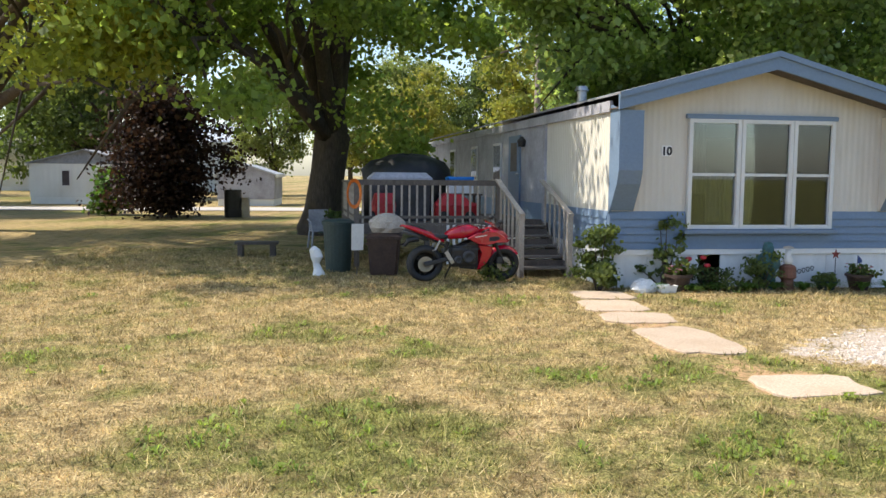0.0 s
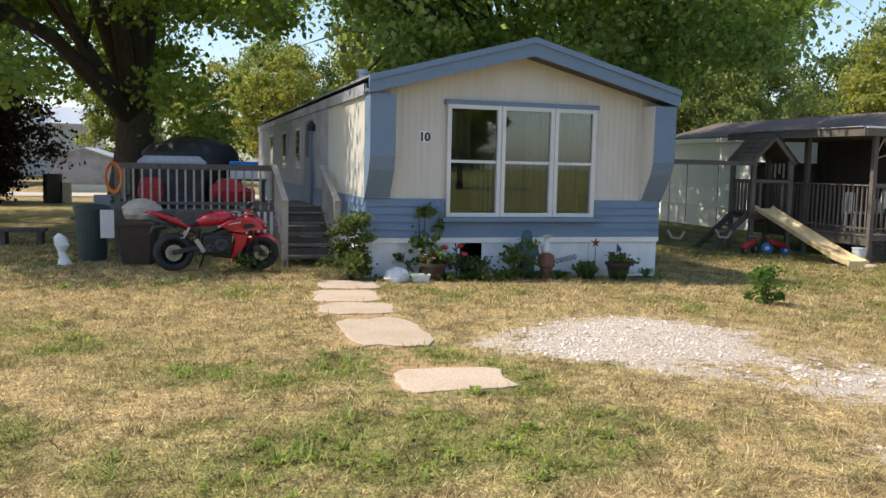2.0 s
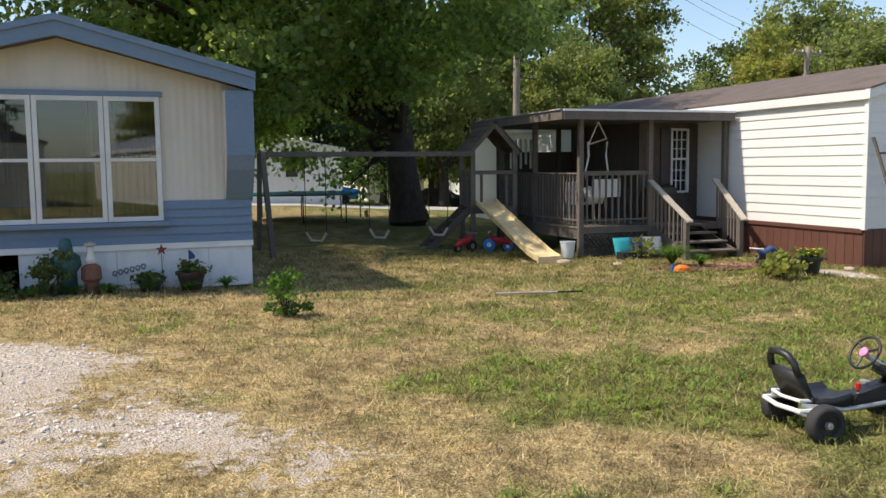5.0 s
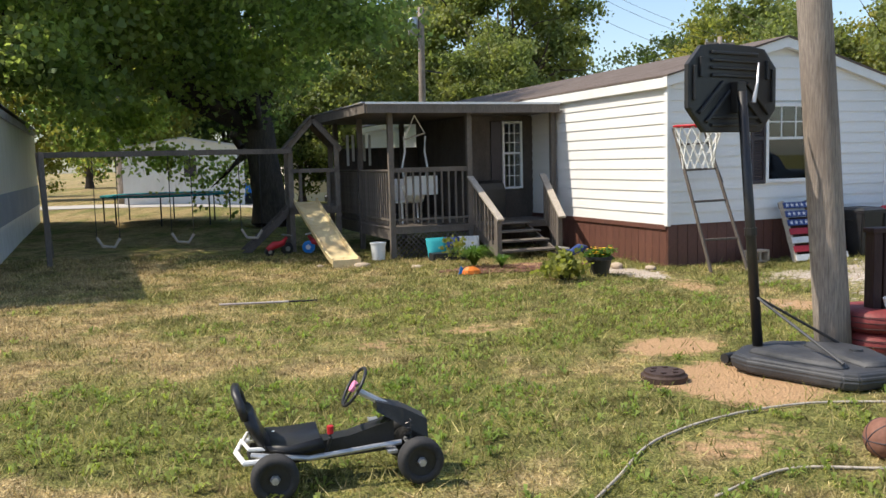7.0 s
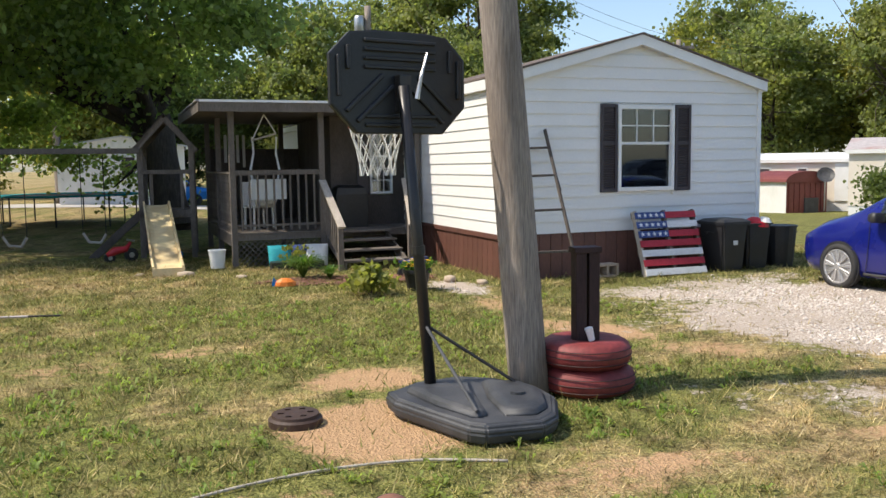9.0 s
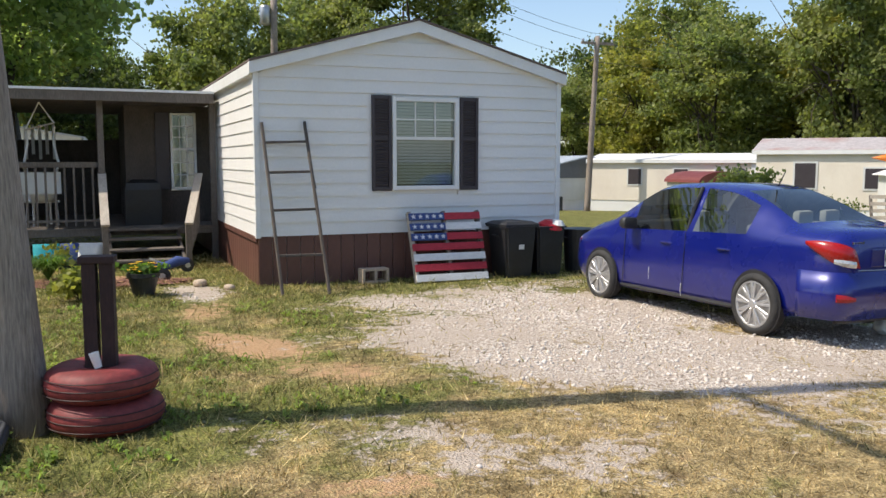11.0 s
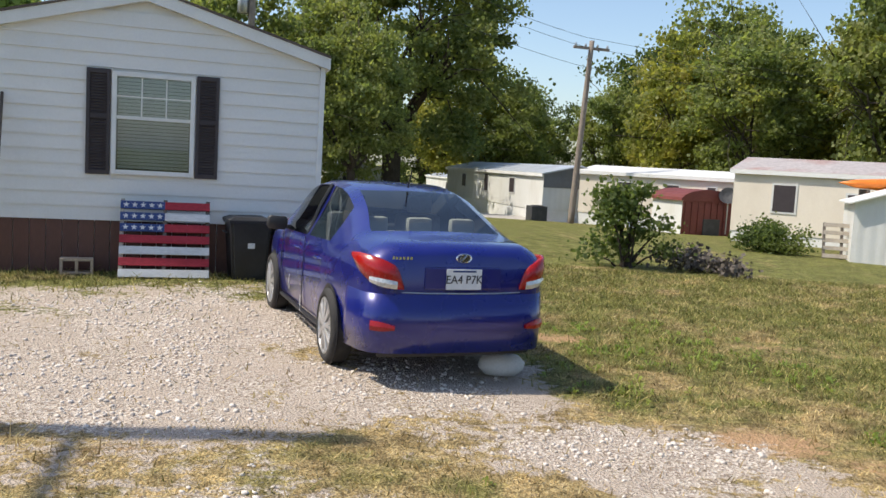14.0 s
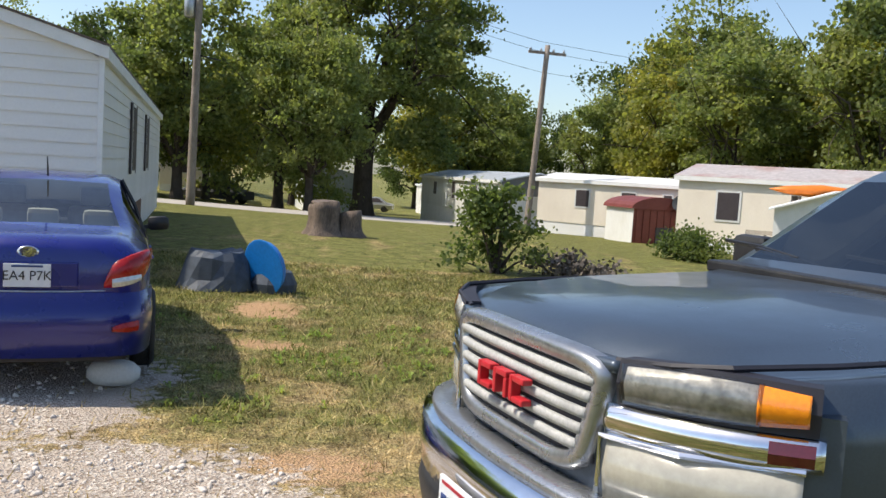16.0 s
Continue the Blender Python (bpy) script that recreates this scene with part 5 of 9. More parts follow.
# stepping slabs: centre, width, depth, turn
SLABS = [(2.25, 12.0, 0.85, 0.8, 0.1), (2.2, 11.05, 0.85, 0.95, 0.05), (2.32, 10.1, 0.9, 0.8, -0.05), (2.55, 8.85, 0.85, 1.5, 0.12), (2.98, 6.8, 0.95, 0.72, 0.1)]


def slabs():
    rng = random.Random(4)
    for x, y, w, d, a in SLABS:
        pts = []
        for k in range(20):
            t = math.tau * k / 20
            c, s = math.cos(t), math.sin(t)
            f = 1 / max(abs(c), abs(s)) ** 0.8 * rng.uniform(0.87, 1.05)
            pts.append((c * f * w / 2, s * f * d / 2))
        bm = loft(B_(), [[(px, py, -0.06) for px, py in pts], [(px, py, 0.012) for px, py in pts], [(px * 0.96, py * 0.96, 0.018) for px, py in pts]])
        ob = part("stepping_slab", bm, "concrete", None, m=pose(x, y, Gz(x, y) - 0.004 + float(relief(np.array([x]), np.array([y]))[0]), 0, 0, math.degrees(a)))
        tagged(ob, "worn pinkish concrete path slab in the grass", "paving slab", "path slabs")


slabs()


# ---- roofed porch of the white home ----
def baluster_run(parent, p, q, z0, z1, step, material, w=0.035):
    """Square balusters between two points of a rail, all on one mesh when level."""
    p, q = Vector(p), Vector(q)
    n = max(2, int((q - p).length / step))
    src = None
    for k in range(1, n):
        c = p.lerp(q, k / n)
        m = pose(c.x, c.y, c.z)
        if src is None:
            src = part("baluster", box(B_(), -w / 2, w / 2, -w / 2, w / 2, z0, z1, 0.003), material, parent, m=m)
        else:
            again(src, m, parent)


def porch_b():
    p = thing("porch", B_AT, "weathered grey wooden porch with flat roof, railings and steps", "porch")
    fl, top = 0.34, 2.46
    u0, v0, v1 = -3.5, 3.6, 7.8
    src = None
    for k in range(29):
        m = pose(0, v0 + 0.145 * k, 0)
        if src is None:
            src = part("deck_board", box(B_(), u0 - 0.05, -0.04, 0.0, 0.138, fl - 0.035, fl, 0.004), "wood_grey", p, m=m)
        else:
            again(src, m)
    part("rim_joist", box(B_(), u0 - 0.03, -0.04, v0 + 0.01, v0 + 0.05, fl - 0.13, fl - 0.038), "wood_grey", p)
    part("rim_joist", box(B_(), u0 - 0.03, u0 + 0.01, v0 + 0.05, v1, fl - 0.24, fl - 0.038), "wood_grey", p)
    for u, v in ((u0, v0 + 0.05), (-1.92, v0 + 0.05), (-0.1, v0 + 0.05), (u0, 5.7), (u0, v1 - 0.1), (-1.9, v1 - 0.1)):
        part("post", box(B_(), u - 0.05, u + 0.05, v - 0.05, v + 0.05, -0.35, top, 0.006), "wood_grey", p)
    # roof: flat deck on beams, thick grey fascia, ragged shingled left edge
    part("porch_roof", box(B_(), -4.02, -0.1, v0 - 0.22, v1 + 0.3, top + 0.12, top + 0.16), "roof_grey", p)
    part("roof_fascia", box(B_(), -4.02, -0.1, v0 - 0.26, v0 - 0.223, top - 0.02, top + 0.165, 0.004), "wood_grey", p)
    part("roof_edge", box(B_(), -4.04, -0.09, v0 - 0.28, v0 - 0.262, top + 0.14, top + 0.18), "white_trim", p)
    part("roof_fascia", box(B_(), -4.06, -4.023, v0 - 0.24, v1 + 0.3, top - 0.02, top + 0.15, 0.004), "wood_grey", p)
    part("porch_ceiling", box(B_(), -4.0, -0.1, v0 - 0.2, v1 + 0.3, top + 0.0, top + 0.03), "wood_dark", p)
    rng = random.Random(2)
    for k in range(16):
        v = v0 - 0.2 + k * 0.27
        part("edge_shingle", box(B_(), -4.09, -3.85, v, v + 0.255, top + 0.162, top + 0.178 + 0.008 * rng.random()), ("fascia_grey", "wood_pale", "roof_grey")[k % 3], p)
    # rails
    for a, b in (((u0, v0 + 0.05, 0), (-1.92, v0 + 0.05, 0)), ((u0, v0 + 0.05, 0), (u0, v1, 0))):
        part("top_rail", beam(B_(), (a[0], a[1], 1.40), (b[0], b[1], 1.40), 0.035 if a[1] == b[1] else 0.09, 0.09 if a[1] == b[1] else 0.035), "wood_grey", p)
        part("bottom_rail", beam(B_(), (a[0], a[1], 0.47), (b[0], b[1], 0.47), 0.04, 0.04), "wood_grey", p)
        baluster_run(p, a, b, 0.38, 1.39, 0.135, "wood_grey")
    # lattice
    for s in (1, -1):
        src = None
        w, z0, z1 = 1.5, -0.30, 0.20
        n = 15
        for k in range(-5, n + 1):
            a, b = u0 + 0.05 + k * 0.1, u0 + 0.05 + k * 0.1 + (z1 - z0)
            a2, b2 = max(a, u0 + 0.03), min(b, u0 + 0.03 + w)
            if b2 - a2 < 0.06:
                continue
            za, zb = z0 + (a2 - a), z0 + (b2 - a)
            if s < 0:
                za, zb = z1 - (za - z0), z1 - (zb - z0)
            part("lattice_slat", beam(B_(), (a2, v0 + 0.03 - 0.012 * s, za), (b2, v0 + 0.03 - 0.012 * s, zb), 0.035, 0.009, 0), "wood_grey", p)
    # steps with two sloped handrails
    for k, (v, z) in enumerate(((2.35, -0.10), (2.68, 0.05), (3.02, 0.20), (3.34, 0.335))):
        for j in range(2):
            part("tread", box(B_(), -1.86, -0.72, v + 0.15 * j, v + 0.145 + 0.15 * j, z - 0.035, z, 0.005), "wood_grey", p)
    for u in (-1.84, -0.74):
        part("stringer", loft(B_(), [[(x, 2.35, -0.3), (x, 3.6, 0.1), (x, 3.6, 0.3), (x, 2.35, -0.14)] for x in (u - 0.02, u + 0.02)]), "wood_grey", p)
    for u, ut in ((-1.92, -1.92), (-0.68, -0.35)):
        part("newel", box(B_(), u - 0.045, u + 0.045, 2.33, 2.42, -0.35, 0.50, 0.005), "wood_grey", p)
        part("handrail", beam(B_(), (u, 2.25, 0.47), (ut, 3.62, 1.24), 0.13, 0.04), "wood_pale", p, "sunbleached sloped handrail")
        for k in range(1, 9):
            f = k / 9
            uu, vv = u + (ut - u) * f, 2.37 + 1.25 * f
            part("baluster", box(B_(), uu - 0.016, uu + 0.016, vv - 0.016, vv + 0.016, -0.08 + 0.45 * f, 0.5 + 0.72 * f), "wood_grey", p)
    # entry wall with its narrow window, porch shade put into its dark colour
    part("entry_wall", box(B_(), -1.42, -0.72, 4.70, 4.8, fl, top), "wood_dark", p, "lap wall with deep porch shade put into its dark colour")
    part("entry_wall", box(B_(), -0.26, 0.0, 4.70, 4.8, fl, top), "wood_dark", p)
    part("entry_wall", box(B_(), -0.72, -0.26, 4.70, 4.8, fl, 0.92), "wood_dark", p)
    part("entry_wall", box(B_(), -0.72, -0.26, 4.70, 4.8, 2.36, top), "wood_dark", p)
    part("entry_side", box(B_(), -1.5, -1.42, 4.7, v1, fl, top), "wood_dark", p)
    sash_window(p, -0.72, -0.26, 0.94, 2.34, 4.69, 1.68, fw=0.045, muntins=(3, 3), upper_only=False, frame_mat="white_trim")
    part("shutter", box(B_(), -0.98, -0.74, 4.66, 4.695, 0.94, 2.34, 0.005), "shutter", p)
    # dark sheet added to keep the back of the porch dim
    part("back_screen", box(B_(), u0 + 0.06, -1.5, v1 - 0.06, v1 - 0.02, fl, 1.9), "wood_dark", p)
    for k in range(5):
        part("hanging_strip", box(B_(), -3.3 + 0.13 * k, -3.24 + 0.13 * k, v1 - 0.3, v1 - 0.29, 1.5 + 0.1 * (k % 2), 2.2), "white_cloth", p)
    # hanging hammock chair
    ch = thing("hammock_chair", B_AT @ pose(-2.85, 4.1, 0), "white rope hanging chair under the porch roof", "hanging chair")
    part("spreader", beam(B_(), (-0.22, 0, 1.98), (0.22, 0.05, 2.1), 0.03, 0.03), "wood_pale", ch)
    for a, b in (((0, 0, 2.44), (-0.22, 0, 1.98)), ((0, 0, 2.44), (0.22, 0.05, 2.1))):
        part("rope", rod(B_(), a, b, 0.012, n=6), "white_cloth", ch)
    for s in (-1, 1):
        part("rope", tube(B_(), [(0.22 * s, 0.02, 2.04), (0.2 * s, 0.03, 1.75), (0.26 * s, 0.05, 1.45), (0.2 * s, 0.08, 1.1)], 0.022, 6), "white_cloth", ch)
    part("sling", tube(B_(), [(-0.2, 0.08, 1.1), (-0.08, 0.12, 0.9), (0.08, 0.12, 0.9), (0.2, 0.08, 1.1)], [0.08, 0.16, 0.16, 0.08], 8), "white_cloth", ch, smooth=True)
    # white notice board hung on the rail, a chair and dark cooker behind
    sg = thing("notice_board", B_AT, "blank white board tied behind the porch rail", "sign")
    part("board", box(B_(), -3.18, -2.55, v0 + 0.12, v0 + 0.14, 0.92, 1.28, 0.004), "white_trim", sg)
    for u in (-3.1, -2.63):
        part("hook", rod(B_(), (u, v0 + 0.13, 1.28), (u, v0 + 0.06, 1.41), 0.008, n=5), "steel", sg)
    gr = thing("grill", B_AT @ pose(-1.25, 4.3, fl), "black covered cooker on the porch", "grill")
    part("cover", loft(B_(), [[(x * s, y * s, z) for x, y in ((-0.3, -0.22), (0.3, -0.22), (0.3, 0.22), (-0.3, 0.22))] for s, z in ((1.0, 0.0), (1.0, 0.62), (0.9, 0.74), (0.6, 0.8))]), "tarp_black", gr)
    st = thing("patio_chair", B_AT @ pose(-2.9, 4.7, fl, 0, 0, 20), "pale plastic patio chair on the porch", "chair")
    part("seat", box(B_(), -0.24, 0.24, -0.22, 0.22, 0.40, 0.44, 0.015), "white_trim", st)
    part("backrest", box(B_(), -0.24, 0.24, 0.2, 0.24, 0.44, 0.88, 0.015), "white_trim", st)
    for sx in (-0.2, 0.2):
        for sy in (-0.18, 0.18):
            part("leg", rod(B_(), (sx, sy, 0.0), (sx * 0.95, sy * 0.95, 0.4), 0.022), "white_trim", st)


porch_b()


# ---- climbing tower with swing beam and slide ----
def playset():
    at = pose(12.12, 19.75, -0.23, 0, 0, 3)
    p = thing("playset", at, "weathered wooden climbing tower with swing beam and shingled roof", "playset")
    w = 0.47
    for x in (-w, w):
        for y in (-w, w):
            part("post", box(B_(), x - 0.05, x + 0.05, y - 0.05, y + 0.05, -0.1, 2.15, 0.006), "wood_grey", p)
    for k in range(7):
        part("floor_board", box(B_(), -w, w, -w + 0.135 * k, -w + 0.128 + 0.135 * k, 0.90, 0.935), "wood_grey", p)
    for y in (-w - 0.03, w + 0.03):
        part("band", box(B_(), -w - 0.05, w + 0.05, y - 0.02, y + 0.02, 0.78, 0.92, 0.004), "wood_grey", p)
        part("rail", box(B_(), -w - 0.02, w + 0.02, y - 0.02, y + 0.02, 1.62, 1.70, 0.004), "wood_grey", p)
    for x in (-w, w):
        part("rail", box(B_(), x - 0.02, x + 0.02, -w, w, 1.62, 1.70, 0.004), "wood_grey", p)
        baluster_run(p, (x, -w, 0), (x, w, 0), 0.94, 1.63, 0.14, "wood_grey", 0.05)
    for x in (-0.28, 0.28):
        part("baluster", box(B_(), x - 0.03, x + 0.03, -w - 0.02, -w + 0.01, 0.94, 1.63), "wood_grey", p)
    # gable roof: rafters front and back, boards with shingles on both slopes
    for y in (-w - 0.06, w + 0.06):
        for s in (-1, 1):
            part("rafter", beam(B_(), (s * 0.56, y, 2.06), (0, y, 2.68), 0.045, 0.10), "wood_grey", p)
    for s in (-1, 1):
        for k in range(6):
            f0, f1 = k / 6, (k + 1) / 6
            a, b = (s * 0.6 * (1 - f0), 2.06 + 0.68 * f0), (s * 0.6 * (1 - f1), 2.06 + 0.68 * f1)
            part("roof_board", loft(B_(), [[(a[0], y, a[1] + 0.03), (b[0], y, b[1] + 0.015), (b[0], y, b[1] + 0.03), (a[0], y, a[1] + 0.048)] for y in (-w - 0.14, w + 0.14)]), "wood_dark", p)
    # swing beam and its far frame
    part("swing_beam", beam(B_(), (-w, -w - 0.1, 2.06), (-4.95, -1.6, 2.06), 0.14, 0.10), "wood_grey", p)
    part("beam_post", beam(B_(), (-4.75, -2.3, -0.12), (-4.9, -1.62, 2.1), 0.09, 0.09), "wood_grey", p)
    part("beam_post", beam(B_(), (-5.0, -0.6, -0.12), (-4.95, -1.56, 2.1), 0.09, 0.09), "wood_grey", p)
    for x, sw in ((-1.3, 0.3), (-2.6, 0.25), (-3.9, 0.3)):
        yy = -w - 0.1 + (x + w) / (-4.95 + w) * (-1.6 + w + 0.1)
        s = part("swing", tube(B_(), [(x - 0.2, yy, 0.55), (x - 0.1, yy, 0.38), (x + 0.1, yy, 0.36), (x + 0.2, yy, 0.52)], 0.03, 6), "wood_pale", p, "pale curved swing seat")
        for d in (-0.2, 0.2):
            part("chain", rod(B_(), (x + d, yy, 0.5), (x + d, yy, 2.02), 0.008, n=5), "black_steel", s)
    # ladder ramp to the tower
    for y in (-0.35, 0.35):
        part("ramp_side", beam(B_(), (-1.55, y, -0.1), (-w, y, 0.9), 0.04, 0.14), "wood_dark", p)
    for k in range(5):
        f = (k + 0.5) / 5
        part("ramp_rung", box(B_(), -1.55 + 1.08 * f - 0.04, -1.55 + 1.08 * f + 0.04, -0.35, 0.35, -0.1 + f - 0.02, -0.1 + f + 0.02), "wood_dark", p)
    # slide: a shallow channel with raised lips, flat run-out
    sl = thing("slide", Matrix.Identity(4), "faded yellow plastic slide with brown scuffs", "slide")
    a, b = Vector((11.95, 19.2, 0.80)), Vector((12.45, 16.25, -0.16))
    d = (b - a).normalized()
    s = d.cross(Vector((0, 0, 1))).normalized()
    rings = []
    for f, dz in ((0, 0.0), (0.06, -0.02), (0.3, -0.03), (0.6, -0.05), (0.85, -0.05), (0.95, -0.02), (1.0, 0.02)):
        c = a.lerp(b, f) + Vector((0, 0, dz))
        prof = [(-0.25, 0.075), (-0.215, 0.08), (-0.20, 0.01), (-0.1, 0.0), (0.1, 0.0), (0.20, 0.01), (0.215, 0.08), (0.25, 0.075), (0.235, -0.03), (-0.235, -0.03)]
        rings.append([c + s * x + Vector((0, 0, z)) for x, z in prof])
    part("chute", loft(B_(), rings), "yellow_plastic", sl)
    part("run_out", loft(B_(), [[b + s * x + Vector((d.x * f, d.y * f, z)) for x, z in ((-0.25, 0.07), (0.25, 0.07), (0.25, -0.1), (-0.25, -0.1))] for f in (0.0, 0.05)]), "yellow_plastic", sl)


playset()


def toy_heap(label, at, seed, cols):
    """A toy tricycle: frame, wheels, seat."""
    p = thing("toy_tricycle", at, label, "toy")
    for x, r in ((-0.2, 0.1), (0.2, 0.13)):
        w = part("wheel", lathe(B_(), [(0, -0.03), (r * 0.6, -0.03), (r, -0.025), (r, 0.025), (r * 0.6, 0.03), (0, 0.03)], 14, pose(x, 0, r, 90, 0, 0)), cols[1], p)
        part("hub", rod(B_(), (x, -0.045, r), (x, 0.045, r), r * 0.4, n=8), cols[2], w)
    part("body", tube(B_(), [(-0.25, 0, 0.14), (-0.1, 0, 0.22), (0.1, 0, 0.24), (0.2, 0, 0.36)], [0.05, 0.08, 0.06, 0.03], 8), cols[0], p, smooth=True)
    part("handlebar", rod(B_(), (0.2, -0.16, 0.4), (0.2, 0.16, 0.4), 0.018, n=6), cols[2], p)
    return p


toy_heap("red toy tricycle under the tower", pose(11.35, 18.6, -0.22, 0, 0, 30), 1, ("red_plastic", "black", "steel"))
toy_heap("red and blue ride-on toy under the tower", pose(12.15, 18.9, -0.23, 0, 0, 160), 2, ("red_plastic", "bright_blue", "white_trim"))
toy_heap("small purple toy bike fallen in the bed", pose(16.35, 15.4, -0.24, 0, 25, 200), 3, ("flag_blue", "black", "steel"))


# ---- wooden deck beside the blue-trimmed home ----
def deck_a():
    p = thing("deck", A_AT, "weathered grey wooden deck with white-edged railing and steps", "deck")
    fl = 0.80
    src = None
    for k in range(26):
        m = pose(0, 3.0 + 0.145 * k, 0)
        if src is None:
            src = part("deck_board", box(B_(), -3.62, -0.04, 0.0, 0.138, fl - 0.035, fl, 0.004), "wood_grey", p, m=m)
        else:
            again(src, m)
    part("rim_joist", box(B_(), -3.6, -0.05, 3.01, 3.05, fl - 0.2, fl - 0.038), "wood_grey", p)
    part("rim_joist", box(B_(), -3.62, -3.58, 3.05, 6.7, fl - 0.2, fl - 0.038), "wood_grey", p)
    for u, v in ((-3.57, 3.06), (-0.98, 3.06), (-3.57, 4.9), (-3.57, 6.7), (-2.3, 3.06)):
        part("post", box(B_(), u - 0.045, u + 0.045, v - 0.045, v + 0.045, -0.1, 1.53 if u != -2.3 else fl, 0.005), "wood_grey", p)
    for a, b in (((-3.6, 3.04), (-0.95, 3.04)), ((-3.57, 3.05), (-3.57, 6.7))):
        along = a[1] == b[1]
        part("top_rail", beam(B_(), (*a, 1.52), (*b, 1.52), 0.04 if along else 0.1, 0.1 if along else 0.04), "wood_grey", p)
        part("bottom_rail", beam(B_(), (*a, fl + 0.1), (*b, fl + 0.1), 0.04, 0.05), "wood_grey", p)
        baluster_run(p, (*a, 0), (*b, 0), fl - 0.1, 1.5, 0.135, "wood_pale")
    for k in range(9):
        part("skirt_slat", box(B_(), -1.95 + 0.11 * k, -1.90 + 0.11 * k, 2.98, 3.0, 0.05, fl - 0.04), "white_trim", p)
    for k in range(5):
        z = 0.15 + 0.155 * k
        v = 1.35 + 0.32 * k
        for j in range(2):
            part("tread", box(B_(), -1.0, -0.18, v + 0.155 * j, v + 0.15 + 0.155 * j, z - 0.035, z, 0.005), "wood_grey", p)
        part("riser", box(B_(), -0.98, -0.2, v + 0.26, v + 0.28, z - 0.02, z + 0.1), "wood_dark", p)
    for u in (-1.0, -0.17):
        part("stringer", loft(B_(), [[(x, 1.3, -0.1), (x, 3.0, 0.45), (x, 3.0, 0.75), (x, 1.3, 0.1)] for x in (u - 0.02, u + 0.02)]), "wood_grey", p)
        part("newel", box(B_(), u - 0.045, u + 0.045, 1.33, 1.42, -0.12, 1.05, 0.005), "wood_pale", p)
        part("handrail", beam(B_(), (u, 1.3, 1.02), (u, 3.05, 1.58), 0.09, 0.04), "wood_pale", p)
        for k in range(1, 6):
            part("baluster", box(B_(), u - 0.016, u + 0.016, 1.38 + 0.28 * k - 0.016, 1.38 + 0.28 * k + 0.016, 0.05 + 0.12 * k, 1.0 + 0.09 * k), "wood_pale", p)
    # things on the deck
    tp = thing("covered_grill", A_AT @ pose(-2.35, 5.4, fl), "bulky heap under a black tarp on the deck", "tarp")
    rng = random.Random(6)
    rings = []
    for z, s in ((0.0, 1.0), (0.5, 1.0), (0.95, 0.98), (1.12, 0.8), (1.24, 0.45), (1.28, 0.1)):
        rings.append([(math.cos(a) * 0.95 * s * rng.uniform(0.92, 1.06), math.sin(a) * 0.7 * s * rng.uniform(0.92, 1.06), z + rng.uniform(-0.03, 0.03)) for a in (math.tau * k / 22 for k in range(22))])
    part("tarp", loft(B_(), rings), "tarp_black", tp, smooth=True)
    bx = thing("storage_box", A_AT @ pose(-2.7, 3.9, fl), "grey plastic storage box on the deck", "box")
    part("body", box(B_(), -0.55, 0.55, -0.3, 0.3, 0.0, 0.75, 0.02), "charcoal", bx)
    part("lid", loft(B_(), [[(x * s, y * s, z) for x, y in ((-0.58, -0.33), (0.58, -0.33), (0.58, 0.33), (-0.58, 0.33))] for s, z in ((1, 0.752), (1, 0.8), (0.8, 0.9))]), "fascia_grey", bx)
    cl = thing("cooler", A_AT @ pose(-1.4, 4.6, fl + 0.5), "white cool box on a shelf on the deck", "cooler")
    part("body", box(B_(), -0.25, 0.25, -0.17, 0.17, 0.0, 0.26, 0.02), "white_trim", cl)
    part("lid", box(B_(), -0.26, 0.26, -0.18, 0.18, 0.262, 0.33, 0.02), "bright_blue", cl)
    tb = thing("side_table", A_AT @ pose(-1.4, 4.6, fl), "dark wooden table on the deck", "table")
    part("tabletop", box(B_(), -0.4, 0.4, -0.3, 0.3, 0.46, 0.5, 0.006), "wood_dark", tb)
    for sx in (-0.35, 0.35):
        for sy in (-0.25, 0.25):
            part("leg", box(B_(), sx - 0.025, sx + 0.025, sy - 0.025, sy + 0.025, 0, 0.46), "wood_dark", tb)
    for k, u in enumerate((-2.0, -1.75)):
        c = thing("toy_car", A_AT @ pose(-1.7 - 1.35 * k, 3.5, fl, 0, 0, 90 * k), "red plastic ride-on toy car on the deck", "toy car", "toy cars")
        part("body", loft(B_(), [[(x, y * s, z) for y, z in ((-0.2, 0.1), (0.2, 0.1), (0.22, 0.3), (0.16, 0.42 * t), (-0.16, 0.42 * t), (-0.22, 0.3))] for x, s, t in ((-0.38, 0.8, 0.8), (-0.2, 1, 1.25), (0.1, 1, 1.2), (0.25, 1, 0.9), (0.4, 0.8, 0.8))]), "red_plastic", c)
        for sx in (-0.24, 0.24):
            for sy in (-0.2, 0.2):
                part("wheel", rod(B_(), (sx, sy - 0.035, 0.1), (sx, sy + 0.035, 0.1), 0.1, n=14), "black", c)
    # orange cord hung on the corner post
    co = thing("extension_cord", A_AT @ pose(-3.62, 2.96, 1.32), "orange extension cord coiled on the deck post", "cord")
    for k in range(5):
        r = 0.13 + 0.008 * k
        part("loop", tube(B_(), [(r * math.cos(a) * 0.8, -0.012 * k, 1.9 * r * math.sin(a) * 0.85) for a in (math.tau * j / 18 for j in range(19))], 0.008, 6), "orange", co)


deck_a()


# ---- vehicles ----
def smooth_table(ys, keys, vals, passes=2):
    v = np.interp(ys, keys, vals)
    for _ in range(passes):
        v[1:-1] = 0.25 * v[:-2] + 0.5 * v[1:-1] + 0.25 * v[2:]
    return v


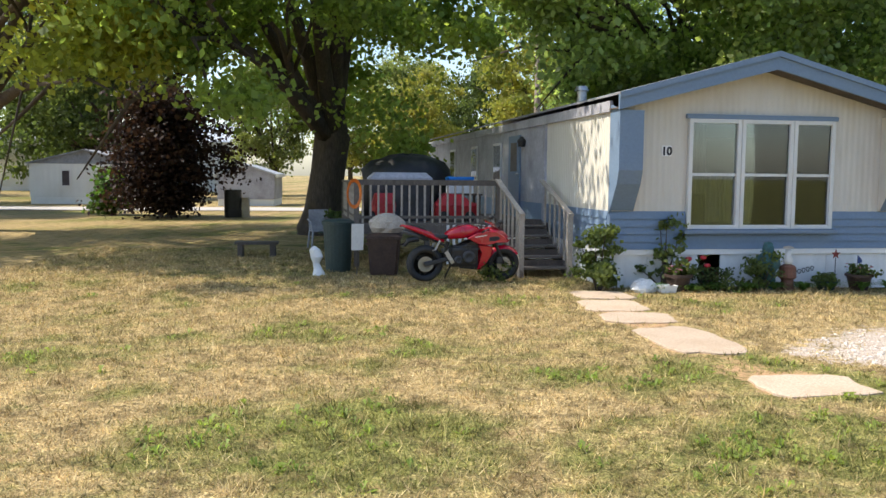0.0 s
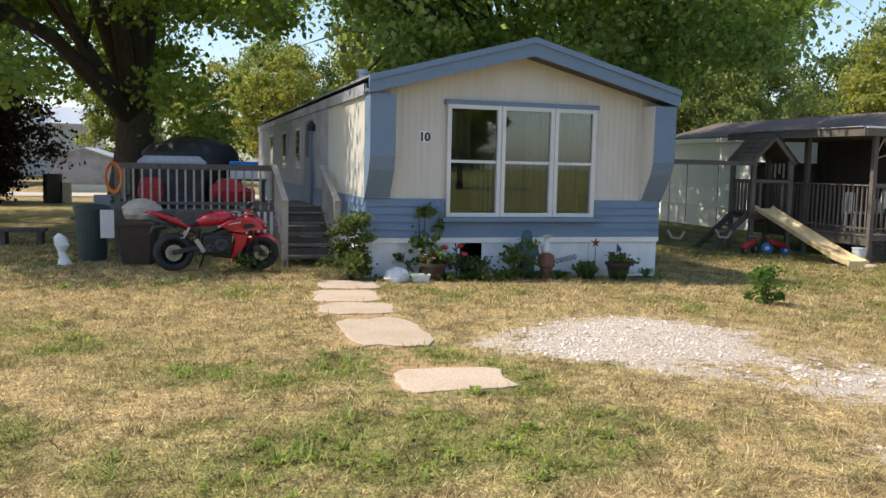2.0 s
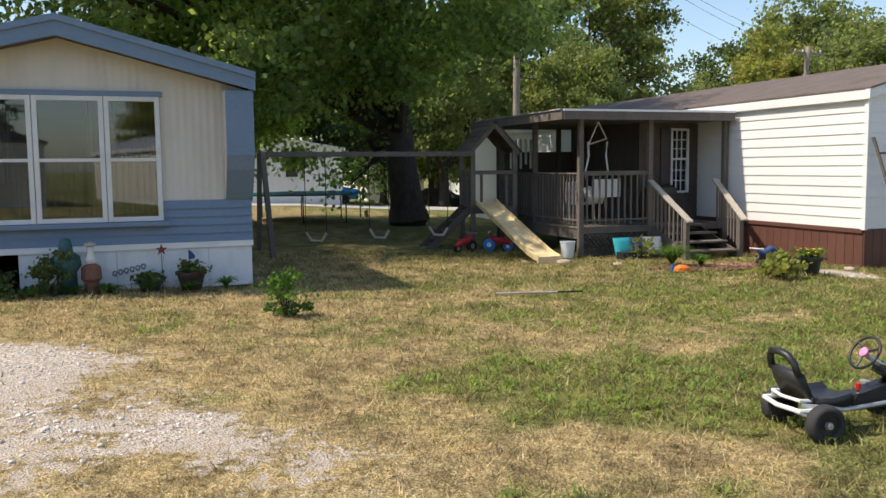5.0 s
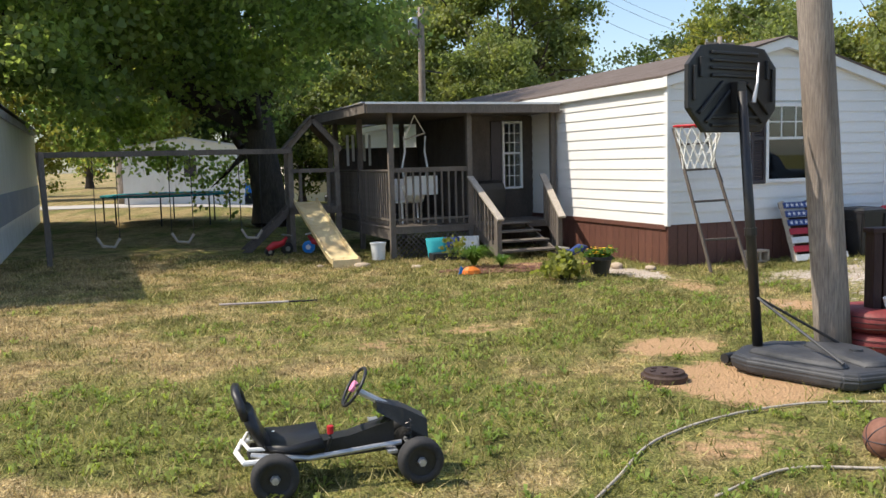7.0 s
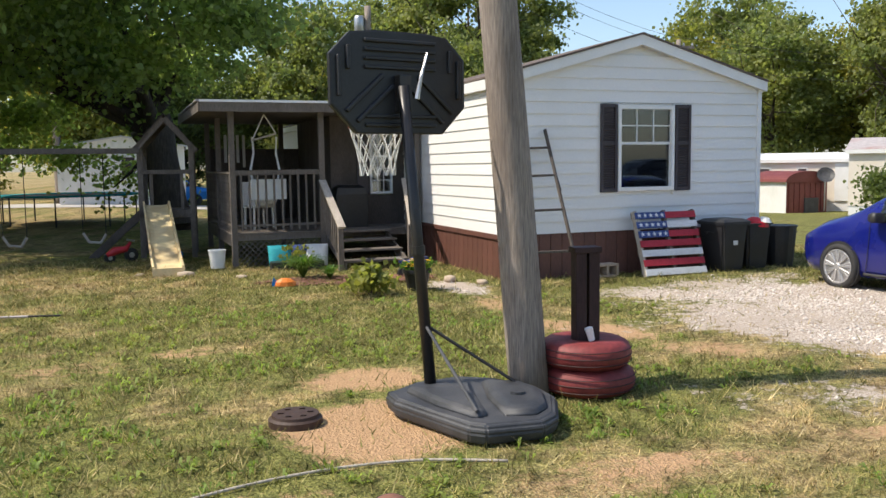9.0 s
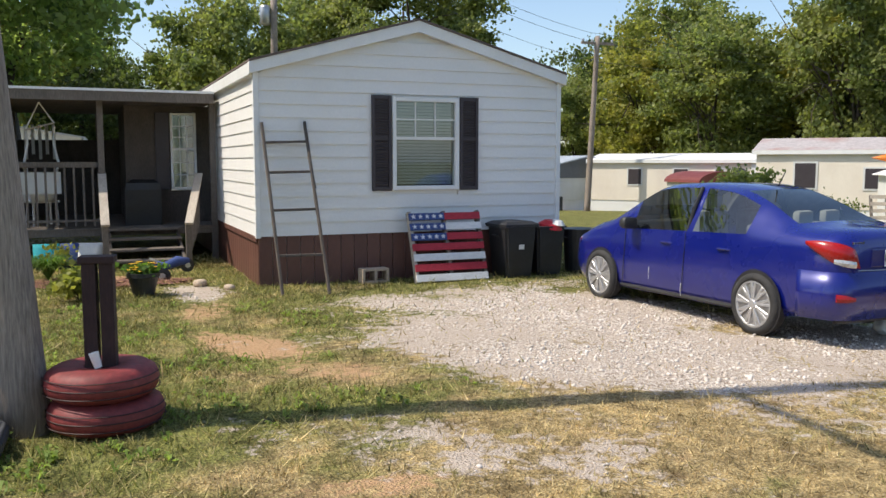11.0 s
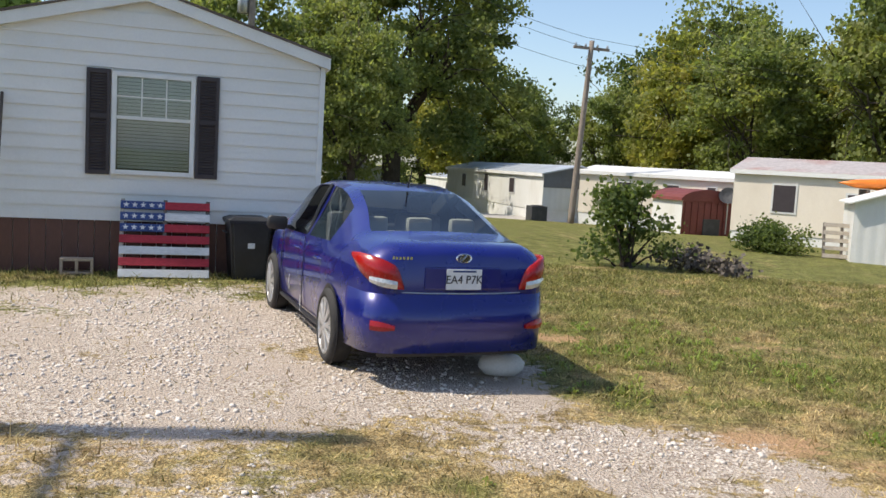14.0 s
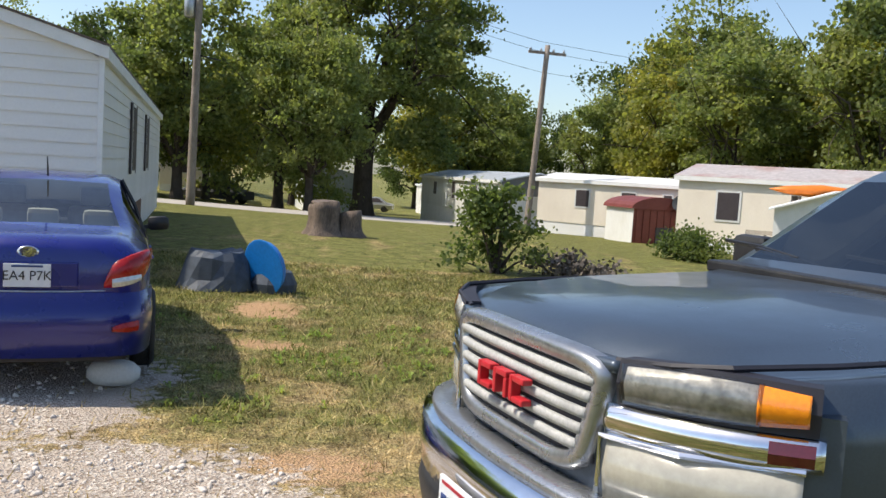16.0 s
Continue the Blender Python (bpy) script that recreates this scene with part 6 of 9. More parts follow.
def half_section(w, zb, belt, wr, top):
    return [(0.0, zb), (w * 0.9, zb), (w * 0.975, zb + 0.1), (w, 0.5 * (zb + belt)), (w * 0.995, belt - 0.13), (w * 0.965, belt),
            (0.5 * (w * 0.95 + wr + 0.015), 0.5 * (belt + top - 0.05)), (wr + 0.015, top - 0.055), (wr - 0.09, top - 0.012), (0.0, top)]


def body_shell(ys, tabs, glass):
    """Rings of the closed body along y, and the faces split into paint and glass by station and strip."""
    rings = []
    for i, y in enumerate(ys):
        h = half_section(*(t[i] for t in tabs))
        rings.append([Vector((x, y, z)) for x, z in h] + [Vector((-x, y, z)) for x, z in h[-2:0:-1]])
    n = len(rings[0])
    paint, panes = B_(), {}
    vs = [[paint.verts.new(p) for p in r] for r in rings]
    gl = []
    for i in range(len(rings) - 1):
        for k in range(n):
            j = (k + 1) % n
            name = glass(0.5 * (ys[i] + ys[i + 1]), min(k, n - 1 - k))
            if name:
                gl.append((name, i, k, j))
            else:
                paint.faces.new((vs[i][k], vs[i][j], vs[i + 1][j], vs[i + 1][k]))
    paint.faces.new(vs[0][::-1]), paint.faces.new(vs[-1])
    out = {}
    for name, i, k, j in gl:
        side = name if name[0] in "rw" else name + ("_l" if k >= n // 2 else "_r")
        bm, idx = out.setdefault(side, (B_(), {}))
        f = []
        for a, b in ((i, k), (i, j), (i + 1, j), (i + 1, k)):
            if (a, b) not in idx:
                idx[a, b] = bm.verts.new(rings[a][b])
            f.append(idx[a, b])
        bm.faces.new(f)
    return paint, {k: v[0] for k, v in out.items()}, rings


def strip(plan, z0, z1, out=0.0, thick=0.03):
    """A band that follows a plan curve of (x, y), between the heights z0 and z1 (numbers or lists), with thickness."""
    n = len(plan)
    if n > 2:
        k = np.arange(n)
        fine = np.linspace(0, n - 1, (n - 1) * 4 + 1)
        rows = [np.interp(fine, k, np.broadcast_to(np.asarray(v, float), (n,))) for v in ([q[0] for q in plan], [q[1] for q in plan], z0, z1)]
        for r in rows:
            for _ in range(3):
                r[1:-1] = 0.25 * r[:-2] + 0.5 * r[1:-1] + 0.25 * r[2:]
        plan, z0, z1 = list(zip(rows[0], rows[1])), list(rows[2]), list(rows[3])
        n = len(plan)
    zl = z0 if isinstance(z0, (list, tuple)) else [z0] * n
    zh = z1 if isinstance(z1, (list, tuple)) else [z1] * n
    rings = []
    for i, (x, y) in enumerate(plan):
        a, b = Vector(plan[max(i - 1, 0)]), Vector(plan[min(i + 1, n - 1)])
        d = (b - a).normalized()
        nn = Vector((d.y, -d.x))
        o, q = Vector((x, y)) + nn * out, Vector((x, y)) + nn * (out - thick)
        zm = 0.5 * (zl[i] + zh[i])
        bul = nn * min(0.012, abs(zh[i] - zl[i]) * 0.15)
        rings.append([(o.x, o.y, zl[i]), (o.x + bul.x, o.y + bul.y, zm), (o.x, o.y, zh[i]), (q.x, q.y, zh[i]), (q.x, q.y, zl[i])])
    return loft(B_(), rings)


def wheel(parent, x, y, r, w, spokes, name="wheel", rim_r=0.66, double=True):
    d = 1 if x > 0 else -1
    m = pose(x, y, r, 0, 90 * d, 0)
    p = part(name, lathe(B_(), [(r * rim_r, -w / 2), (r * 0.9, -w / 2), (r * 0.985, -w * 0.38), (r, -w * 0.2), (r, w * 0.2), (r * 0.985, w * 0.38), (r * 0.9, w / 2), (r * rim_r, w / 2), (r * rim_r, -w / 2)], 36, m), "rubber", parent, "worn black tyre", smooth=True)
    rr = r * rim_r
    part("rim", lathe(B_(), [(rr, w * 0.42), (rr * 0.95, w * 0.45), (rr * 0.9, w * 0.36), (rr * 0.88, w * 0.1), (0, w * 0.08), (0, w * 0.05), (rr * 0.9, w * 0.05), (rr, w * 0.05), (rr, w * 0.42)], 32, m), "silver" if double else "charcoal", p)
    part("rim_edge", lathe(B_(), [(rr * 1.01, w * 0.40), (rr * 1.01, w * 0.47), (rr * 0.93, w * 0.49), (rr * 0.87, w * 0.40), (rr * 1.01, w * 0.40)], 32, m), "silver", p)
    for k in range(spokes):
        a = math.tau * k / spokes
        for da in ((-0.11, 0.11) if double else (0.0,)):
            bm = B_()
            beam(bm, (math.cos(a) * rr * 0.2, math.sin(a) * rr * 0.2, w * 0.47), (math.cos(a + da) * rr * 0.92, math.sin(a + da) * rr * 0.92, w * 0.43), rr * (0.13 if double else 0.2), w * 0.1, 0.004)
            bm.transform(m)
            part("spoke", bm, "silver", p)
    part("hub", lathe(B_(), [(0, w * 0.55), (rr * 0.16, w * 0.54), (rr * 0.26, w * 0.46), (rr * 0.26, w * 0.2), (0, w * 0.2)], 16, m), "silver", p)
    return p


def words(parent, text, size, m, material, name="writing"):
    cv = bpy.data.curves.new(name, "FONT")
    cv.body, cv.size, cv.extrude, cv.align_x, cv.align_y = text, size, 0.002, "CENTER", "CENTER"
    cv.materials.append(M[material])
    ob = new(name, cv)
    ob.parent = parent
    ob.matrix_basis = m
    return ob


def sedan():
    p = thing("car", CAR_AT, "blue four-door sedan parked on the gravel, dusty with a scuffed door", "car")
    ys = np.concatenate([[0.0, 0.02, 0.05, 0.1, 0.16, 0.24], np.linspace(0.33, 4.1, 40), [4.2, 4.28, 4.34, 4.37]])
    T = lambda k, v, n=2: smooth_table(ys, k, v, n)
    w = T([0, 0.03, 0.1, 0.25, 0.6, 1.0, 2.2, 3.4, 3.9, 4.15, 4.3, 4.37], [0.60, 0.70, 0.765, 0.80, 0.83, 0.845, 0.85, 0.845, 0.81, 0.74, 0.62, 0.5], 1)
    zb = T([0, 0.1, 0.3, 0.8, 3.6, 4.1, 4.37], [0.36, 0.33, 0.27, 0.2, 0.19, 0.2, 0.3])
    belt = T([0, 0.1, 0.6, 1.2, 2.6, 3.3, 3.9, 4.37], [0.92, 0.955, 0.985, 0.97, 0.925, 0.90, 0.80, 0.62])
    top = T([0, 0.04, 0.10, 0.2, 0.45, 0.62, 1.0, 1.4, 1.75, 2.2, 2.5, 2.75, 3.45, 3.9, 4.2, 4.37], [0.985, 1.035, 1.065, 1.075, 1.085, 1.10, 1.275, 1.41, 1.455, 1.46, 1.445, 1.39, 1.0, 0.9, 0.78, 0.68])
    wr = T([0, 0.1, 0.5, 0.65, 1.0, 1.5, 2.3, 2.8, 3.4, 3.6, 4.0, 4.37], [0.52, 0.66, 0.71, 0.68, 0.60, 0.56, 0.56, 0.59, 0.70, 0.72, 0.66, 0.45])

    def glass(y, k):
        if 0.64 < y < 1.36 and k >= 8:
            return "rear_glass"
        if 2.72 < y < 3.42 and k >= 8:
            return "windscreen"
        if k in (5, 6) and 1.08 < y < 1.92:
            return "side_rear"
        if k in (5, 6) and 2.02 < y < 2.95:
            return "side_front"
        return None

    paint, panes, rings = body_shell(ys, (w, zb, belt, wr, top), glass)
    part("body", paint, "car_blue", p, "deep blue painted body", smooth=True)
    for name, bm in panes.items():
        o = part("window_pane", bm, "car_glass", p, smooth=True)
        o.visible_shadow = False
    # cabin inside
    part("cabin_floor", box(B_(), -0.7, 0.7, 0.7, 3.2, 0.5, 0.62), "charcoal", p)
    part("parcel_shelf", box(B_(), -0.62, 0.62, 0.62, 1.15, 0.98, 1.03), "charcoal", p)
    for x in (-0.42, 0.0, 0.42):
        part("headrest", box(B_(), x - 0.12, x + 0.12, 1.02, 1.12, 1.06, 1.19, 0.04), "white_cloth", p, "pale grey headrest")
    part("rear_seat", box(B_(), -0.62, 0.62, 1.12, 1.3, 0.6, 1.06, 0.05), "fascia_grey", p)
    for x in (-0.36, 0.36):
        s = part("front_seat", box(B_(), x - 0.24, x + 0.24, 2.0, 2.16, 0.6, 1.16, 0.06), "fascia_grey", p)
        part("headrest", box(B_(), x - 0.13, x + 0.13, 2.0, 2.1, 1.17, 1.33, 0.04), "fascia_grey", s)
    part("dashboard", box(B_(), -0.7, 0.7, 2.95, 3.3, 0.7, 0.98, 0.04), "charcoal", p)
    # dark arches and wheels
    for y in (0.92, 3.49):
        for x in (-1, 1):
            wx = 0.845 if y < 2 else 0.843
            a = lathe(B_(), [(0.0, 0.0), (0.325, 0.0), (0.33, 0.008), (0.0, 0.009)], 30, pose(x * (wx - 0.006), y, 0.315, 0, 90 * x, 0))
            part("wheel_arch", a, "black", p)
            wheel(p, x * 0.79, y, 0.305, 0.19, 9, rim_r=0.76)
    # rear: lamps, lid seam, plate, badge, reflectors, bumper
    for s in (-1, 1):
        pl = [(0.50, -0.003), (0.555, -0.001), (0.62, 0.005), (0.685, 0.03), (0.745, 0.085), (0.785, 0.15), (0.808, 0.23), (0.820, 0.34)]
        pl = [(x * s, y) for x, y in pl]
        if s < 0:
            pl = pl[::-1]
            f = lambda v: v[::-1]
        else:
            f = lambda v: v
        lamp = part("tail_lamp", strip(pl, f([0.735, 0.735, 0.742, 0.755, 0.785, 0.825, 0.875, 0.94]), f([0.76, 0.90, 0.93, 0.955, 0.97, 0.977, 0.98, 0.97]), 0.012), "lamp_red", p, "red wrap-round tail lamp", smooth=True)
        part("reversing_lamp", strip(pl[1:5] if s > 0 else pl[3:7], f([0.738, 0.744, 0.757, 0.782]), f([0.80, 0.81, 0.815, 0.82]), 0.019), "lamp_clear", lamp)
        pr = [(x * s, y) for x, y in ((0.56, -0.012), (0.66, 0.012), (0.73, 0.06))]
        pr = pr if s > 0 else pr[::-1]
        part("reflector", strip(pr, f([0.44, 0.43, 0.435]), f([0.47, 0.5, 0.505]), 0.03), "lamp_red", p)
    bp = [(-0.832, 0.42), (-0.80, 0.22), (-0.76, 0.1), (-0.68, 0.02), (-0.5, -0.02), (0, -0.035), (0.5, -0.02), (0.68, 0.02), (0.76, 0.1), (0.80, 0.22), (0.832, 0.42)]
    part("bumper", strip(bp, 0.265, 0.70, 0.008, 0.05), "car_blue", p, "painted rear bumper", smooth=True)
    part("bumper_lip", strip(bp[3:-3], 0.225, 0.27, -0.07, 0.05), "black", p)
    rc = part("plate_recess", box(B_(), -0.33, 0.33, -0.012, 0.01, 0.735, 0.90, 0.01), "ink", p)
    rc.data.materials[0] = M["car_blue"]
    pt = part("licence_plate", box(B_(), -0.152, 0.152, -0.026, -0.016, 0.735, 0.888, 0.004), "plate", p, "white plate with dark letters")
    words(pt, "EA4 P7K", 0.088, pose(0, -0.028, 0.808, 90, 0, 0), "ink", "plate_letters")
    part("plate_bar", box(B_(), -0.1, 0.1, -0.0275, -0.0262, 0.865, 0.878), "flag_blue", pt)
    bd = part("badge", lathe(B_(), [(0.054, 0), (0.062, 0.006), (0.07, 0.0), (0.062, -0.002), (0.054, 0)], 24, pose(0, 0.0, 0.965, 90, 0, 0) @ Matrix.Diagonal((1, 0.55, 1, 1))), "chrome", p, "chrome oval badge")
    part("badge_bar", beam(B_(), (-0.026, -0.008, 0.94), (0.026, -0.008, 0.99), 0.014, 0.006, 0), "chrome", bd)
    nb = part("model_script", box(B_(), -0.60, -0.585, -0.004, 0.004, 0.952, 0.975), "chrome", p)
    for k in range(5):
        part("model_bar", box(B_(), -0.575 + 0.03 * k, -0.557 + 0.03 * k, -0.003, 0.004, 0.952, 0.972), "chrome", nb)
    part("lid_lip", tube(B_(), [(-0.55, 0.01, 0.712), (-0.3, -0.022, 0.708), (0, -0.032, 0.707), (0.3, -0.022, 0.708), (0.55, 0.01, 0.712)], 0.006, 6), "silver", p)
    # sides: mirrors, handles, seams, antenna
    for s in (-1, 1):
        mr = part("side_mirror", loft(B_(), [[(s * (0.95 + q * u), 2.83 + v, 0.985 + q * h) for u, h in ((-0.1, -0.045), (-0.07, -0.07), (0.09, -0.06), (0.115, -0.03), (0.105, 0.05), (0.07, 0.07), (-0.08, 0.06), (-0.1, 0.04))] for q, v in ((0.9, -0.05), (1.0, -0.04), (1.0, 0.02), (0.75, 0.08), (0.4, 0.1))]), "black", p, smooth=True)
        part("mirror_arm", beam(B_(), (s * 0.8, 2.85, 0.94), (s * 0.92, 2.84, 0.95), 0.05, 0.04), "black", mr)
        for y in (1.38, 2.28):
            part("door_handle", tube(B_(), [(s * 0.838, y - 0.09, 0.80), (s * 0.868, y - 0.06, 0.805), (s * 0.868, y + 0.06, 0.805), (s * 0.838, y + 0.09, 0.80)], 0.013, 6), "car_blue", p)
        for y in (1.97, 3.02):
            part("door_seam", tube(B_(), [(s * 0.835, y, 0.93), (s * 0.853, y, 0.7), (s * 0.853, y + 0.02, 0.45), (s * 0.84, y + 0.05, 0.27)], 0.0045, 5), "ink", p)
        part("sill_trim", tube(B_(), [(s * 0.825, 1.25, 0.235), (s * 0.83, 2.2, 0.235), (s * 0.825, 3.1, 0.235)], 0.02, 6), "black", p)
        part("pillar_trim", tube(B_(), [(s * 0.80, 1.97, 0.955), (s * 0.705, 1.97, 1.20), (s * 0.585, 1.97, 1.41)], 0.02, 6), "black", p)
    part("antenna", rod(B_(), (0, 1.42, 1.43), (0, 1.33, 1.58), 0.009, 0.005, 6), "black", p)
    sc = part("scuff", tube(B_(), [(-0.858, 2.55, 0.5), (-0.86, 2.56, 0.42), (-0.858, 2.55, 0.36)], 0.004, 4), "white_trim", p, "pale scratch on the door")
    again(sc, pose(0, -0.55, -0.12), p)


CAR_AT = pose(23.30, 9.26, -0.285, 0, 0, 13.5) @ Matrix.Diagonal((0.955, 0.985, 1.03, 1.0))
sedan()


def nose_y(x):
    """How far the rounded nose falls back at x from the middle."""
    return 0.30 * (abs(x) / 0.86) ** 3.2


def nose_strip(x0, x1, z0, z1, out=0.0, thick=0.04, n=7, lean=0.0):
    """A band across the nose from x0 to x1; z0 and z1 run from its inner to its outer end."""
    a, b = min(x0, x1), max(x0, x1)
    xs = [a + (b - a) * k / (n - 1) for k in range(n)]
    f = [abs(x - x0) / abs(x1 - x0) for x in xs]
    lo = [z0[0] + (z0[1] - z0[0]) * q for q in f]
    hi = [z1[0] + (z1[1] - z1[0]) * q + lean * math.sin(math.pi * q) for q in f]
    return strip([(x, nose_y(x)) for x in xs], lo, hi, out, thick)


def grille_loop(grow, y, n=10):
    """The grille's rounded outline, wider at the top, as a closed ring on the nose."""
    half, pts = [], []
    for k in range(40):
        a = math.tau * k / 40
        c, q = math.cos(a), math.sin(a)
        sx, sz = math.copysign(abs(c) ** 0.32, c), math.copysign(abs(q) ** 0.32, q)
        w = 0.335 + 0.04 * sz + grow
        x = w * sx
        pts.append((x, nose_y(x) + y, 0.945 + (0.115 + grow) * sz))
    return pts


def truck():
    p = thing("pickup_truck", pose(25.89, 5.60, Gz(26.8, 5.7), 0, 0, -72.6), "dark slate pickup truck with silver grille and chrome bumper", "truck")
    ys = np.concatenate([[0.05, 0.08, 0.13, 0.19, 0.27], np.linspace(0.38, 5.0, 46)])
    T = lambda k, v, n=2: smooth_table(ys, k, v, n)
    w = T([0.05, 0.08, 0.13, 0.19, 0.27, 0.5, 0.9, 5.0], [0.47, 0.56, 0.655, 0.74, 0.81, 0.85, 0.87, 0.87], 1)
    zb = T([0, 0.3, 0.6, 5.0], [0.55, 0.45, 0.36, 0.36])
    belt = T([0.05, 0.2, 0.6, 1.3, 1.6, 5.0], [1.085, 1.115, 1.125, 1.13, 1.14, 1.15])
    top = T([0.05, 0.09, 0.18, 0.6, 1.15, 1.32, 2.0, 2.25, 3.6, 3.8, 3.95, 5.0], [1.085, 1.13, 1.155, 1.185, 1.20, 1.205, 1.66, 1.72, 1.71, 1.65, 1.17, 1.17], 1)
    wr = T([0.05, 0.1, 0.3, 1.2, 1.5, 2.1, 3.7, 3.95, 5.0], [0.44, 0.52, 0.66, 0.74, 0.70, 0.60, 0.60, 0.80, 0.80])

    def glass(y, k):
        if 1.38 < y < 1.97 and k >= 8:
            return "windscreen"
        if k in (5, 6) and 1.75 < y < 2.7:
            return "side_front"
        if k in (5, 6) and 2.8 < y < 3.6:
            return "side_rear"
        return None

    paint, panes, rings = body_shell(ys, (w, zb, belt, wr, top), glass)
    part("body", paint, "truck", p, "dark slate metallic body", smooth=True)
    for name, bm in panes.items():
        o = part("window_pane", bm, "car_glass", p, smooth=True)
        o.visible_shadow = False
    part("dashboard", box(B_(), -0.68, 0.68, 1.48, 1.75, 0.9, 1.17, 0.04), "charcoal", p)
    sw = [(0.36 + 0.19 * math.cos(a), 1.9 + 0.07 * math.sin(a), 1.2 + 0.17 * math.sin(a)) for a in (math.tau * k / 20 for k in range(21))]
    part("steering_wheel", tube(B_(), sw, 0.016, 6), "black", p)
    for x in (-0.36, 0.36):
        part("front_seat", box(B_(), x - 0.23, x + 0.23, 2.5, 2.7, 0.7, 1.38, 0.06), "charcoal", p)
    # hood: its shut line runs over the lamps and back along the fenders
    for s in (-1, 1):
        part("hood_seam", tube(B_(), [(s * 0.40, 0.038, 1.098), (s * 0.56, 0.07, 1.118), (s * 0.66, 0.15, 1.133), (s * 0.715, 0.4, 1.142), (s * 0.745, 0.8, 1.152), (s * 0.765, 1.28, 1.155)], 0.008, 5), "ink", p)
    part("hood_lip", nose_strip(-0.42, 0.42, (1.07, 1.07), (1.098, 1.098), 0.010, 0.05, 13), "truck", p, smooth=True)
    part("cowl", box(B_(), -0.72, 0.72, 1.27, 1.40, 1.185, 1.232, 0.01), "black", p)
    for x in (-0.3, 0.34):
        part("wiper", tube(B_(), [(x + 0.1, 1.38, 1.225), (x, 1.43, 1.255), (x - 0.35, 1.47, 1.285)], 0.012, 5), "black", p)
        part("wiper_blade", tube(B_(), [(x - 0.1, 1.44, 1.272), (x - 0.35, 1.485, 1.296), (x - 0.58, 1.51, 1.302)], 0.009, 5), "black", p)
    # nose: dark panel, grille with its bright surround, pale bars and red emblem
    part("front_panel", nose_strip(-0.85, 0.85, (0.70, 0.70), (1.06, 1.06), -0.012, 0.05, 21), "truck", p)
    part("grille_cavity", nose_strip(-0.36, 0.36, (0.83, 0.83), (1.06, 1.06), 0.0, 0.02, 11), "ink", p)
    sur = loft(B_(), [grille_loop(0.05, 0.02), grille_loop(0.047, -0.016), grille_loop(0.034, -0.03), grille_loop(0.006, -0.024), grille_loop(0.0, 0.01)], caps=False)
    part("grille_surround", sur, "chrome_dull", p, "satin chrome grille surround", smooth=True)
    for k in range(5):
        z = 0.853 + 0.043 * k
        h = 0.318 + 0.012 * k
        part("grille_bar", nose_strip(-h, h, (z, z), (z + 0.025, z + 0.025), 0.024, 0.03, 9), "grille_bar", p, smooth=True)
    for k in range(3):
        x = -0.095 + 0.095 * k
        e = part("emblem_block", box(B_(), x - 0.042, x - 0.024, -0.062, -0.03, 0.912, 0.985, 0.005), "red_plastic", p, "red emblem block")
        part("emblem_top", box(B_(), x - 0.024, x + 0.036, -0.062, -0.03, 0.968, 0.985, 0.005), "red_plastic", e)
        if k != 1:
            part("emblem_foot", box(B_(), x - 0.024, x + 0.036, -0.062, -0.03, 0.912, 0.929, 0.005), "red_plastic", e)
        else:
            part("emblem_leg", box(B_(), x + 0.02, x + 0.038, -0.062, -0.03, 0.912, 0.968, 0.005), "red_plastic", e)
    for s in (-1, 1):
        bz = part("lamp_bezel", nose_strip(s * 0.425, s * 0.815, (0.998, 1.018), (1.108, 1.122), 0.002, 0.05, 11, 0.01), "ink", p, "black lamp surround")
        part("reflector_bowl", nose_strip(s * 0.45, s * 0.725, (1.012, 1.026), (1.094, 1.112), 0.008, 0.02, 9, 0.006), "reflector", bz, smooth=True)
        part("headlamp", nose_strip(s * 0.44, s * 0.73, (1.006, 1.024), (1.10, 1.116), 0.014, 0.03, 9, 0.008), "lamp_lens", bz, "cloudy clear headlamp lens", smooth=True)
        part("indicator", nose_strip(s * 0.722, s * 0.80, (1.026, 1.038), (1.114, 1.106), 0.014, 0.04, 6), "lamp_amber", bz, "amber corner lens", smooth=True)
        part("chrome_strip", nose_strip(s * 0.40, s * 0.825, (0.918, 0.945), (0.996, 1.014), 0.010, 0.05, 11), "chrome", p, "chrome strip under the lamp", smooth=True)
        # glossy dark red patch over the strip's outer end
        part("side_marker", nose_strip(s * 0.745, s * 0.812, (0.952, 0.957), (1.0, 1.004), 0.018, 0.03, 5), "dark_red", p, "dark red patch at the outer end of the chrome strip")
        part("lower_lamp", nose_strip(s * 0.405, s * 0.80, (0.76, 0.79), (0.908, 0.935), 0.006, 0.05, 9), "lamp_fogged", p, "yellowed lower lamp lens", smooth=True)
        part("lower_frame", tube(B_(), [(s * x, nose_y(x) - 0.016, z) for x, z in ((0.395, 0.765), (0.395, 0.916), (0.6, 0.926), (0.81, 0.945))], 0.008, 6), "chrome", p)
    plan = [(x, nose_y(x)) for x in (-0.86, -0.83, -0.77, -0.68, -0.55, -0.36, 0, 0.36, 0.55, 0.68, 0.77, 0.83, 0.86)]
    bpl = [(x * 1.0, y - 0.12 * (1 if abs(x) < 0.7 else 0.7)) for x, y in plan]
    part("bumper", strip(bpl, 0.56, 0.735, 0.0, 0.1), "chrome", p, "dull chrome front bumper", smooth=True)
    part("bumper_top", strip(bpl, 0.735, 0.765, -0.03, 0.12), "chrome_dull", p, smooth=True)
    part("bumper_pad", strip(bpl, 0.43, 0.557, -0.006, 0.1), "black", p, "black lower bumper", smooth=True)
